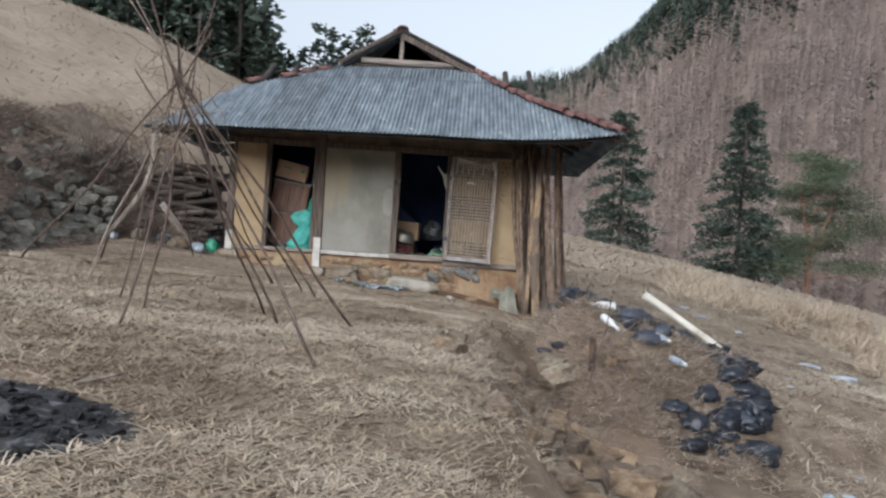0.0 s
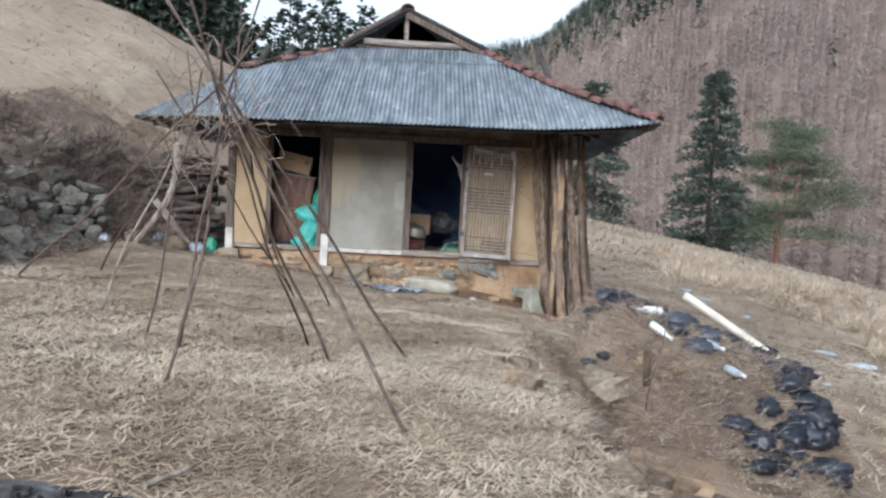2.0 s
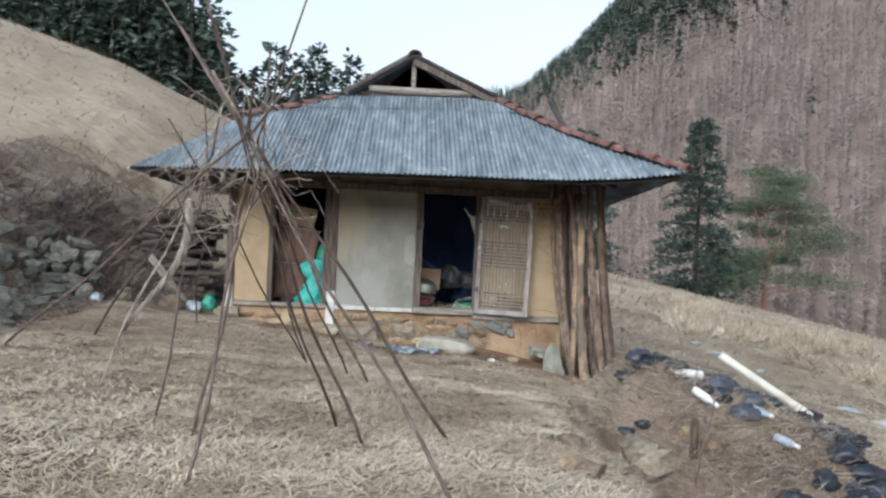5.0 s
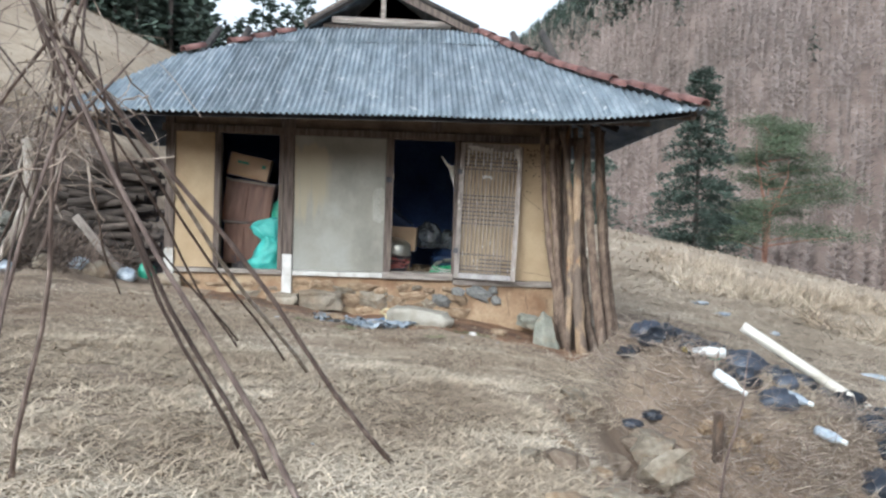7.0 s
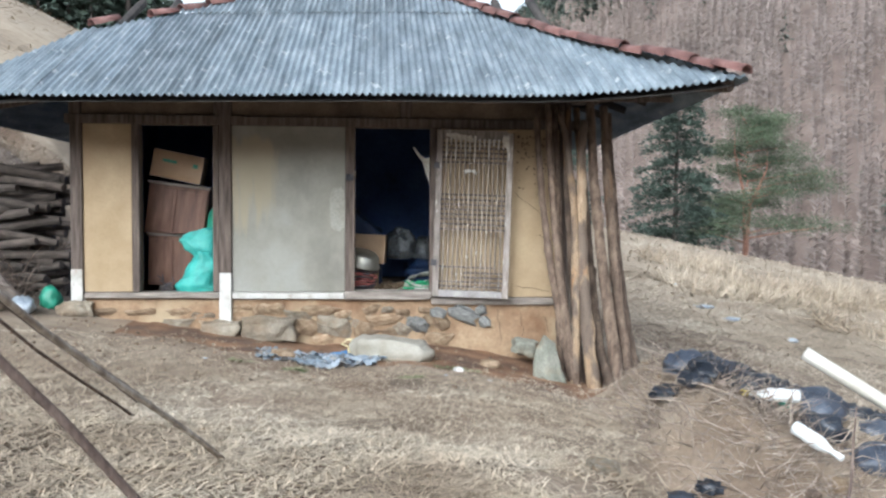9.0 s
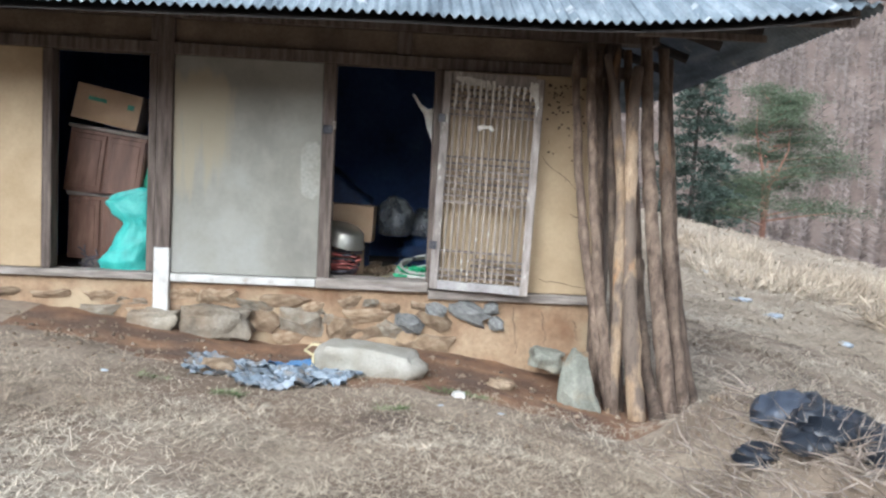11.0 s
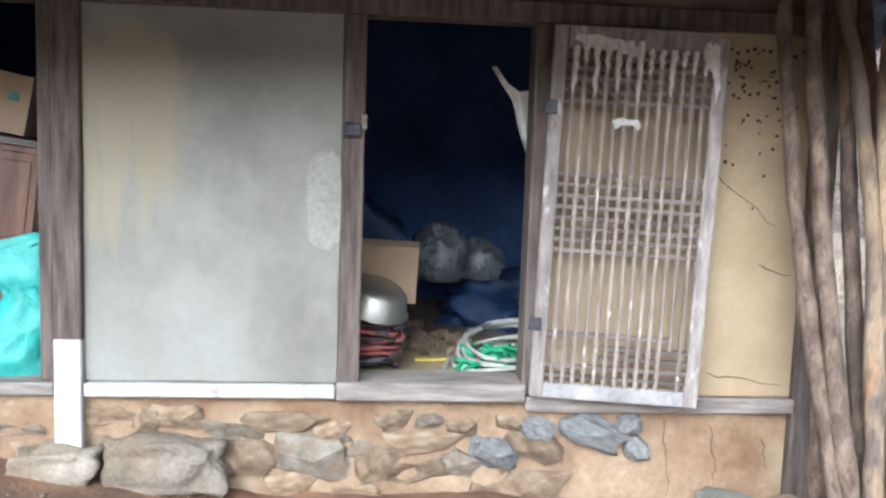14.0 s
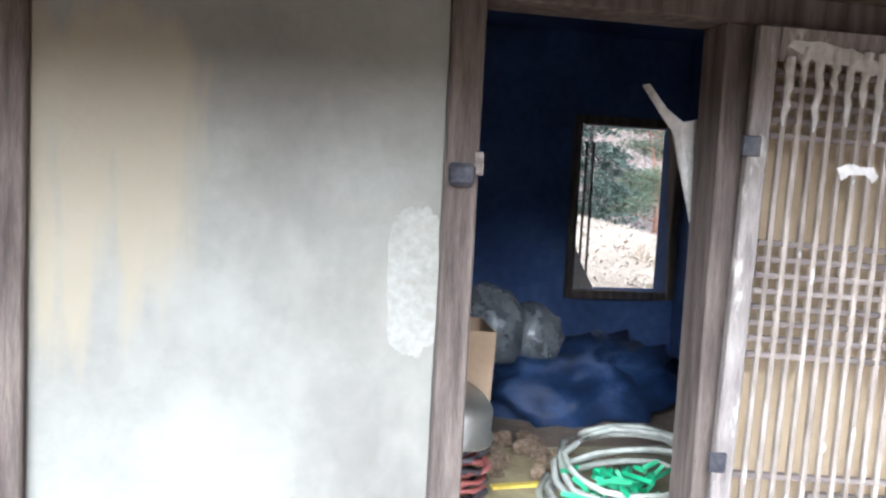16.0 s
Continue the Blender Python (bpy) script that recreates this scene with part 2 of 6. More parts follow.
M_BARK = mat("pole_bark", [(0.06, 0.041, 0.03), (0.115, 0.081, 0.059), (0.19, 0.138, 0.10)], 11, 0.95, 60, 0.9, stretch=(1.3, 1.3, 0.6), per_object=0.3, contrast=(0.32, 0.68))
mix_layer(M_BARK, (0.25, 0.185, 0.13), 7, 0.56, 0.72, 0.4, (2, 2, 0.5), seed=4.0)
mix_layer(M_BARK, (0.035, 0.025, 0.018), 30, 0.56, 0.68, 0.5, (1.2, 1.2, 0.5), seed=6.0)
mix_layer(M_BARK, (0.30, 0.17, 0.085), 3.2, 0.60, 0.68, 0.6, (1.5, 1.5, 0.5), seed=13.0)
M_STONE = mat("field_stone", [(0.15, 0.122, 0.085), (0.235, 0.198, 0.148), (0.32, 0.285, 0.225)], 5, 0.92, 40, 0.7, per_object=0.25)
mix_layer(M_STONE, (0.22, 0.145, 0.085), 3, 0.50, 0.66, 0.6, seed=11.0)
# near-black roof timber; on the rafters it also carries the eave's shade
M_ROOFDARK = mat("dark_roof_boards", [(0.02, 0.018, 0.017), (0.045, 0.038, 0.034), (0.07, 0.06, 0.05)], 5, 0.9, 40, 0.3)


# ---------------------------------------------------------------- ground
def steps(lo, hi, fine, grow, far_lo, far_hi):
    mid = list(np.arange(lo, hi, fine))
    d, a = fine, []
    p = lo
    while p > far_lo:
        d *= grow
        p -= d
        a.append(p)
    d, b = fine, []
    p = mid[-1]
    while p < far_hi:
        d *= grow
        p += d
        b.append(p)
    return np.array(a[::-1] + mid + b)


gxs = steps(-8.0, 6.0, 0.065, 1.045, -1100, 1100)
gys = steps(-1.0, 16.5, 0.075, 1.042, -900, 1100)
GX, GY = np.meshgrid(gxs, gys)
GZ = ground_z(GX.ravel(), GY.ravel())
idx = np.arange(GX.size).reshape(GX.shape)
quads = np.stack([idx[:-1, :-1], idx[:-1, 1:], idx[1:, 1:], idx[1:, :-1]], -1).reshape(-1, 4)
ground = part("ground", np_mesh("ground", np.stack([GX.ravel(), GY.ravel(), GZ], 1), quads, True), M_GROUND)
tagged(ground, "dry winter yard and field of matted straw-coloured grass and bare earth", "ground", kind="structure")

# ---------------------------------------------------------------- house: measures
WY, WT = 14.30, 0.14            # face and thickness of the front wall
XL, XR = -3.47, 1.32            # corners
YB = 17.0                       # back wall of the room
SILL, LINTEL, PLATE = 0.62, 2.235, 2.62
SLOPE = 0.476


def eave_y(x):
    f = np.clip((x + 0.3) / 2.68, 0, 1)
    g = np.clip((-0.3 - x) / 3.6, 0, 1)
    return 12.84 - 0.33 * f**3 + 0.12 * g + 0.83 * np.clip((-3.5 - x) / 1.2, 0, 1.3)


def eave_z(x):
    f = np.clip((x + 0.3) / 2.68, 0, 1)
    g = np.clip((-0.3 - x) / 3.6, 0, 1)
    return 2.385 + 0.15 * f**3 - 0.05 * g + 0.035 * np.clip((-3.5 - x) / 1.2, 0, 1.3)


HIP_L, HIP_R = (-4.70, -1.92), (2.36, 0.17)     # x at the eave and at the gable
GABLE_Y = 16.0


def hip_y(x):
    """Far end of the front slope at x."""
    a = np.interp(x, [HIP_L[0], HIP_L[1]], [eave_y(HIP_L[0]), GABLE_Y])
    b = np.interp(x, [HIP_R[1], HIP_R[0]], [GABLE_Y, eave_y(HIP_R[0])])
    return np.where(x < HIP_L[1], a, np.where(x > HIP_R[1], b, GABLE_Y))


def roof_z(x, y):
    return eave_z(x) + SLOPE * (y - eave_y(x))


PITCH = 0.0635


def sheet_mesh(name, x0, x1, f0, f1, lift):
    """One corrugated sheet of the front slope from x0 to x1, from share f0 to f1 of the way up."""
    n = max(2, int(round((x1 - x0) / PITCH * 8)))
    xs = np.linspace(x0, x1, n + 1)
    rows = 7
    v = []
    for r in range(rows + 1):
        f = f0 + (f1 - f0) * r / rows
        ys = np.minimum(12.75 + (GABLE_Y - 12.75) * f, hip_y(xs))
        ys = np.maximum(ys, eave_y(xs)) if f0 > 0 or r > 0 else eave_y(xs) + 0 * xs
        z = roof_z(xs, ys) + 0.0135 * np.cos(2 * np.pi * xs / PITCH) + lift
        v.append(np.stack([xs, ys, z], 1))
    v = np.concatenate(v)
    k = n + 1
    i = np.arange(rows * k).reshape(rows, k)[:, :-1].ravel()
    q = np.stack([i, i + 1, i + k + 1, i + k], 1)
    top = len(v)
    v2 = v - np.array([0, 0, 0.006])
    q2 = q[:, ::-1] + top
    e = np.arange(n)
    rim = np.stack([e, e + top, e + 1 + top, e + 1], 1)
    return np_mesh(name, np.concatenate([v, v2]), np.concatenate([q, q2, rim]), True)


house = thing("house", "abandoned mud-plastered farmhouse with a corrugated slate roof", "house", (0, 0, 0))


def slab_bm(corners, thick):
    """A flat board with those corners, thick downwards."""
    bm = bmesh.new()
    top = [bm.verts.new(c) for c in corners]
    low = [bm.verts.new((c[0], c[1], c[2] - thick)) for c in corners]
    bm.faces.new(top)
    bm.faces.new(low[::-1])
    for k in range(len(corners)):
        a = (k + 1) % len(corners)
        bm.faces.new((top[k], low[k], low[a], top[a]))
    return bm


# boards under the sheets, one mesh a slope
def front_boards():
    xs = np.linspace(HIP_L[0] + 0.03, HIP_R[0] - 0.03, 60)
    v, rows = [], 6
    for r in range(rows + 1):
        ys = eave_y(xs) + 0.06 + (hip_y(xs) - eave_y(xs) - 0.06) * r / rows
        v.append(np.stack([xs, ys, roof_z(xs, ys) - 0.03], 1))
    v = np.concatenate(v)
    k = len(xs)
    i = np.arange(rows * k).reshape(rows, k)[:, :-1].ravel()
    q = np.stack([i, i + 1, i + k + 1, i + k], 1)
    return np_mesh("roof", np.concatenate([v, v - np.array([0, 0, 0.05])]), np.concatenate([q, q[:, ::-1] + len(v)]))


roof = part("roof", front_boards(), M_ROOFDARK, house, "corrugated slate hip roof with red ridge tiles")
cols = 11
for c in range(cols):
    x0 = HIP_L[0] + (HIP_R[0] - HIP_L[0]) * c / cols
    x1 = HIP_L[0] + (HIP_R[0] - HIP_L[0]) * (c + 1) / cols + 0.05
    x0, x1 = round(x0 / PITCH) * PITCH, min(round(x1 / PITCH) * PITCH, HIP_R[0])
    drop = random.uniform(-0.006, 0.008)
    part("corrugated_sheet", sheet_mesh("corrugated_sheet", x0, x1, 0.0, 0.80, 0.004 * (c % 2) + drop), M_SLATE, roof)
    if x1 > HIP_L[1] - 0.9 and x0 < HIP_R[1] + 0.4:
        part("corrugated_sheet", sheet_mesh("corrugated_sheet", max(x0, HIP_L[1] - 0.9), min(x1, HIP_R[1] + 0.4), 0.78, 1.0, 0.022 + 0.004 * (c % 2)), M_SLATE, roof)


def side_sheets(name, hip_lo, hip_hi, eave_front, eave_back, ridge_back, waves):
    """A corrugated side slope between the hip, the ridge and its own eave; waves run down the slope."""
    n = int(abs(eave_back[1] - hip_hi[1]) / PITCH) * 6 + 6 * 30
    v, rows = [], 4
    for k in range(n + 1):
        f = k / n
        g = f * 2 if f < 0.5 else 1.0
        top = Vector(hip_lo).lerp(Vector(hip_hi), min(1, f * 2)) if f < 0.5 else Vector(hip_hi).lerp(Vector(ridge_back), f * 2 - 1)
        low = Vector(eave_front).lerp(Vector(eave_back), f)
        for r in range(rows + 1):
            p = low.lerp(top, r / rows)
            v.append((p.x, p.y, p.z + 0.011 * math.cos(2 * math.pi * low.y / PITCH)))
    k = rows + 1
    i = np.arange((n + 1) * k).reshape(n + 1, k)[:-1, :-1].ravel()
    q = np.stack([i, i + k, i + k + 1, i + 1], 1)
    v = np.array(v)
    return np_mesh(name, np.concatenate([v, v - np.array([0, 0, 0.012])]), np.concatenate([q, q[:, ::-1] + len(v)]))


zt = float(roof_z(0.17, GABLE_Y))
ztl = float(roof_z(-1.92, GABLE_Y))
part("side_slope", side_sheets("side_slope", (2.36, 12.52, 2.53), (0.17, GABLE_Y, zt), (2.40, 12.56, 2.52), (2.55, 18.4, 2.35), (0.17, 17.2, zt), 0), M_SLATE, roof)
part("side_slope", side_sheets("side_slope", (-4.70, 13.80, 2.36), (-1.92, GABLE_Y, ztl), (-4.74, 13.84, 2.35), (-4.85, 18.4, 2.31), (-1.92, 17.2, ztl), 0), M_SLATE, roof)
part("back_slope", slab_bm([(-1.92, 17.2, ztl), (0.17, 17.2, zt), (2.55, 18.4, 2.35), (-4.8, 18.4, 2.31)], 0.05), M_SLATE, roof)
APEX = (-1.02, GABLE_Y, 4.46)
for sx, xe, ze in ((1, 0.30, zt - 0.02), (-1, -2.06, ztl - 0.02)):
    part("gablet_slope", slab_bm([(APEX[0], GABLE_Y - 0.18, APEX[2]), (xe, GABLE_Y - 0.18, ze), (xe, 17.3, ze), (APEX[0], 17.3, APEX[2])], 0.05), M_SLATE, roof)
    b0, b1 = Vector((APEX[0], GABLE_Y - 0.2, APEX[2] - 0.03)), Vector((xe, GABLE_Y - 0.2, ze - 0.03))
    bm = bmesh.new()
    way = b1 - b0
    m = Matrix.Translation(b0) @ Vector((1, 0, 0)).rotation_difference(way).to_matrix().to_4x4()
    add_box(bm, (0, -0.02, -0.10), (way.length, 0.03, 0.0), 0.006, 0.004, m)
    part("barge_board", bm, M_WOOD, roof)

# walls
def wall_piece(name, x0, x1, z0, z1, material, y0=WY, y1=WY + WT, bevel=0.006):
    return part(name, box_bm((x0, y0, z0), (x1, y1, z1), bevel), material, house)


wall_piece("wall", -3.39, -2.93, SILL, LINTEL, M_PLASTER)
wall_piece("wall", -1.985, -0.89, SILL, LINTEL, M_CEMENT)
wall_piece("wall", 0.04, 1.22, 0.575, LINTEL, M_PLASTER)
M_BAND = mat("dark_clay_band", [(0.10, 0.075, 0.055), (0.16, 0.12, 0.085), (0.22, 0.165, 0.12)], 3, 0.95, 40, 0.2)
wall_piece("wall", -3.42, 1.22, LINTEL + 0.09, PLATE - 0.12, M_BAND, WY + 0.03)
wall_piece("wall", -3.45, -0.9, -0.1, 0.54, M_STONE, WY + 0.05, WY + 0.3)
wall_piece("wall", -0.9, 1.3, -0.4, 0.51, M_PLASTER, WY + 0.05, WY + 0.3)
wall_piece("beam", -3.55, 1.40, LINTEL, LINTEL + 0.09, M_WOOD, WY - 0.025, WY + WT + 0.02)
wall_piece("beam", -3.75, 1.62, PLATE - 0.12, PLATE, M_WOOD, WY - 0.03, WY + WT + 0.02)
for x0, x1, z0, z1, yo in ((-3.50, -3.39, 0.58, LINTEL, 0.03), (-2.93, -2.86, SILL, LINTEL, 0.01), (-2.165, -2.105, SILL, LINTEL, 0.005), (-2.10, -1.985, 0.80, PLATE - 0.12, 0.035), (-0.89, -0.795, SILL, LINTEL, 0.02), (-0.06, 0.04, 0.575, LINTEL, 0.012), (1.22, 1.34, -0.2, LINTEL, 0.03)):
    wall_piece("post", x0, x1, z0, z1, M_WOOD, WY - yo)
# bluish veil over the unlit room, put into the wall and ceiling colour
M_ROOM = mat("navy_veiled_room_walls", [(0.045, 0.075, 0.18), (0.065, 0.11, 0.26), (0.09, 0.15, 0.33)], 2, 0.9, 20, 0.1)
YBACK = YB + 0.16
for x in (XL, XR - 0.14):
    part("wall", box_bm((x, WY + WT, -0.5), (x + 0.14, YB, PLATE)), M_ROOM, house)
part("partition", box_bm((-2.16, WY + WT, 0.5), (-2.04, YB, PLATE)), M_ROOM, house)
WIN = (0.50, 1.12, 1.06, 2.08)
part("wall", box_bm((XL, YB, -0.5), (WIN[0], YBACK, PLATE)), M_ROOM, house)
part("wall", box_bm((WIN[1], YB, -0.5), (XR, YBACK, PLATE)), M_ROOM, house)
part("wall", box_bm((WIN[0], YB, -0.5), (WIN[1], YBACK, WIN[2])), M_ROOM, house)
part("wall", box_bm((WIN[0], YB, WIN[3]), (WIN[1], YBACK, PLATE)), M_ROOM, house)
part("floor", box_bm((XL + 0.14, WY + WT, 0.42), (XR - 0.14, YB, 0.55)), M_GROUND, house)
part("ceiling", box_bm((XL, WY, PLATE), (XR, YBACK, PLATE + 0.05)), M_ROOM, house)


# ---------------------------------------------------------------- distance: woods and hills
M_LITTER = mat("forest_floor_leaf_litter", [(0.115, 0.085, 0.07), (0.155, 0.115, 0.095), (0.20, 0.155, 0.13)], 0.12, 0.95, 1.5, 0.2)
M_HAY = mat("cut_hay_slope", [(0.255, 0.202, 0.145), (0.32, 0.258, 0.187), (0.39, 0.325, 0.242)], 0.35, 0.95, 9, 0.3, fine_mix=0.25)
mix_layer(M_HAY, (0.235, 0.18, 0.125), 0.3, 0.48, 0.68, 0.6)
mix_layer(M_HAY, (0.20, 0.15, 0.105), 2.2, 0.52, 0.66, 0.55, (1, 2.5, 1), seed=4.0)
mix_layer(M_HAY, (0.46, 0.39, 0.30), 3.5, 0.58, 0.70, 0.5, seed=9.0)
# larch twigs and trunks are lightened in colour to give distance haze
M_TWIG = mat("hazy_larch_twigs", [(0.185, 0.149, 0.128), (0.245, 0.198, 0.172), (0.305, 0.25, 0.22)], 0.03, 0.95, 0.3, 0, island=0.16)
mix_layer(M_TWIG, (0.165, 0.142, 0.132), 0.018, 0.48, 0.60, 0.4, seed=3.0)
M_TRUNK = mat("larch_trunks", [(0.17, 0.14, 0.122), (0.215, 0.18, 0.158), (0.27, 0.23, 0.205)], 0.1, 0.95, 2, 0, island=0.25)
M_NEEDLE = mat("dark_conifer_needles", [(0.038, 0.056, 0.044), (0.062, 0.086, 0.066), (0.092, 0.117, 0.088)], 0.08, 0.9, 1.0, 0, island=0.4)
M_PINE = mat("pine_needles", [(0.05, 0.068, 0.04), (0.078, 0.105, 0.06), (0.115, 0.145, 0.085)], 0.3, 0.9, 2.0, 0, island=0.35)
M_PINEBARK = mat("red_pine_bark", [(0.16, 0.08, 0.055), (0.25, 0.13, 0.09), (0.30, 0.18, 0.13)], 1.0, 0.9, 6, 0.3)

# faces of the one ground sheet: yard, hay slope, forest floor
me = ground.data
me.materials.append(M_HAY)
me.materials.append(M_LITTER)
cx, cy = (GX[:-1, :-1] + GX[1:, 1:]).ravel() / 2, (GY[:-1, :-1] + GY[1:, 1:]).ravel() / 2
cr, ca = np.hypot(cx + 1, cy - 1), np.degrees(np.arctan2(cx + 1, cy - 1))
wob = 6 * fbm(cx / 5, cy / 5, 77)
slot = np.zeros(len(cx), np.int32)
slot[(cx < -6.6 + wob * 0.3) | ((cy > 20 + wob * 0.2))] = 1
slot[(cr > np.where(ca < 2, 60, 47) + wob)] = 2
M_BANK = mat("dark_bank_earth", [(0.09, 0.068, 0.052), (0.155, 0.118, 0.092), (0.25, 0.20, 0.155)], 2.4, 0.95, 18, 1.0)
mix_layer(M_BANK, (0.27, 0.215, 0.16), 1.1, 0.50, 0.62, 0.6, seed=6.0)
me.materials.append(M_BANK)
slot[(cx < -4.75 + 0.5 * fbm(cx * 2, cy * 2, 81)) & (cx > -7.6 + wob * 0.25 - 0.05 * np.clip(cy - 8, 0, 8)) & (cy > 4.5) & (cy < 19)] = 3
slot[(cx > -6.2) & (cx < -3.3) & (cy > 14.1) & (cy < 18.5)] = 3
me.polygons.foreach_set("material_index", slot)


def scatter(template, places, turns, scales):
    """Copies of one small mesh joined into arrays of verts and triangles."""
    tv, tf = template
    c, s = np.cos(turns)[:, None], np.sin(turns)[:, None]
    x = (tv[None, :, 0] * c - tv[None, :, 1] * s) * scales[:, None] + places[:, 0:1]
    y = (tv[None, :, 0] * s + tv[None, :, 1] * c) * scales[:, None] + places[:, 1:2]
    z = tv[None, :, 2] * scales[:, None] + places[:, 2:3]
    v = np.stack([x, y, z], 2).reshape(-1, 3)
    f = (tf[None] + (np.arange(len(places)) * len(tv))[:, None, None]).reshape(-1, 3)
    return v, f


def joined(groups):
    vs, fs, n = [], [], 0
    for v, f in groups:
        vs.append(v)
        fs.append(f + n)
        n += len(v)
    return np.concatenate(vs), np.concatenate(fs)


def larch_template(rng, twigs=52):
    """A leafless larch one metre high, as (trunk, twigs)."""
    tv = [(0.007, 0, -0.08), (-0.0035, 0.006, -0.08), (-0.0035, -0.006, -0.08), (0.002, 0.0, 0.95)]
    tf = [(0, 1, 3), (1, 2, 3), (2, 0, 3)]
    wv, wf = [], []
    for _ in range(twigs):
        h = rng.uniform(0.22, 0.96)
        a = rng.uniform(0, 2 * np.pi)
        reach = 0.17 * (1.08 - h) ** 0.7 * rng.uniform(0.5, 1.1) + 0.02
        up = rng.uniform(0.0, 0.10)
        d = np.array([np.cos(a), np.sin(a)])
        w = np.array([-d[1], d[0]]) * rng.uniform(0.004, 0.009)
        n = len(wv)
        wv += [(w[0], w[1], h - 0.012), (-w[0], -w[1], h + 0.012), (d[0] * reach, d[1] * reach, h + up)]
        wf.append((n, n + 1, n + 2))
    return (np.array(tv), np.array(tf)), (np.array(wv), np.array(wf))


def conifer_template(rng, sprays=24, width=0.17):
    """A dense conifer one metre high of many drooping sprays."""
    v, f = [], []
    for _ in range(sprays):
        h = 1 - rng.uniform(0.02, 0.95) ** 0.75 * 0.93
        a = rng.uniform(0, 2 * np.pi)
        reach = (width * (1.02 - h) ** 0.85 + 0.012) * rng.uniform(0.35, 1.35)
        d = np.array([np.cos(a), np.sin(a)])
        w = np.array([-d[1], d[0]]) * reach * rng.uniform(0.25, 0.5) * (60 / sprays) ** 0.5
        z = h + rng.uniform(-0.01, 0.03)
        n = len(v)
        v += [(d[0] * reach * 0.1, d[1] * reach * 0.1, z + 0.03), (d[0] * reach * 0.8 + w[0], d[1] * reach * 0.8 + w[1], z - 0.025), (d[0] * reach * 1.1, d[1] * reach * 1.1, z - 0.01), (d[0] * reach * 0.8 - w[0], d[1] * reach * 0.8 - w[1], z - 0.03)]
        f += [(n, n + 1, n + 2), (n, n + 2, n + 3)]
    return np.array(v), np.array(f)


rng = np.random.default_rng(4)
larches = [larch_template(rng) for _ in range(6)]
conifers = [conifer_template(rng) for _ in range(5)]
n = 20000
az = rng.uniform(-4, 62, n)
rr = 52 + 590 * rng.uniform(0, 1, n) ** 0.75
fx, fy = -1 + rr * np.sin(np.radians(az)), 1 + rr * np.cos(np.radians(az))
fz = ground_z(fx, fy)
el = np.degrees(np.arctan2(fz - 1.5, rr))
lim = np.where(az < 3, 640, np.where(az < 12, 640, 565))
keep = (rr < lim + 15) & ~((az > 8) & (az < 31) & (rr < 118)) & ((rr > 58) | (az > 24)) & ~((az < 10) & (rr < 150))
green = (el > 8.6 + (az - 7) * 0.42 + rng.normal(0, 0.8, n)) & (az < 26) | (rng.uniform(0, 1, n) < 0.012)
groups_t, groups_w, groups_c = [], [], []
for k, (tr, tw) in enumerate(larches):
    pick = keep & ~green & (np.arange(n) % 6 == k)
    p = np.stack([fx, fy, fz - 0.3], 1)[pick]
    t, s = rng.uniform(0, 6.28, pick.sum()), rng.uniform(7, 12, pick.sum())
    groups_t.append(scatter(tr, p, t, s))
    groups_w.append(scatter(tw, p, t, s))
for k, c in enumerate(conifers):
    pick = keep & green & (np.arange(n) % 5 == k)
    p = np.stack([fx, fy, fz - 0.3], 1)[pick]
    groups_c.append(scatter(c, p, rng.uniform(0, 6.28, pick.sum()), rng.uniform(7, 12, pick.sum())))
v, f = joined(groups_t)
tagged(part("larch_trunks", np_mesh("larch_trunks", v, f), M_TRUNK), "haze-paled trunks of a bare larch wood on the far hillside", "woods", kind="stuff")
v, f = joined(groups_w)
tagged(part("larch_twigs", np_mesh("larch_twigs", v, f), M_TWIG), "reddish-brown leafless crowns of a larch wood on the hillside", "woods", kind="stuff")
v, f = joined(groups_c)
tagged(part("ridge_conifers", np_mesh("ridge_conifers", v, f), M_NEEDLE), "dark green conifers along the ridge of the far hill", "woods", kind="stuff")


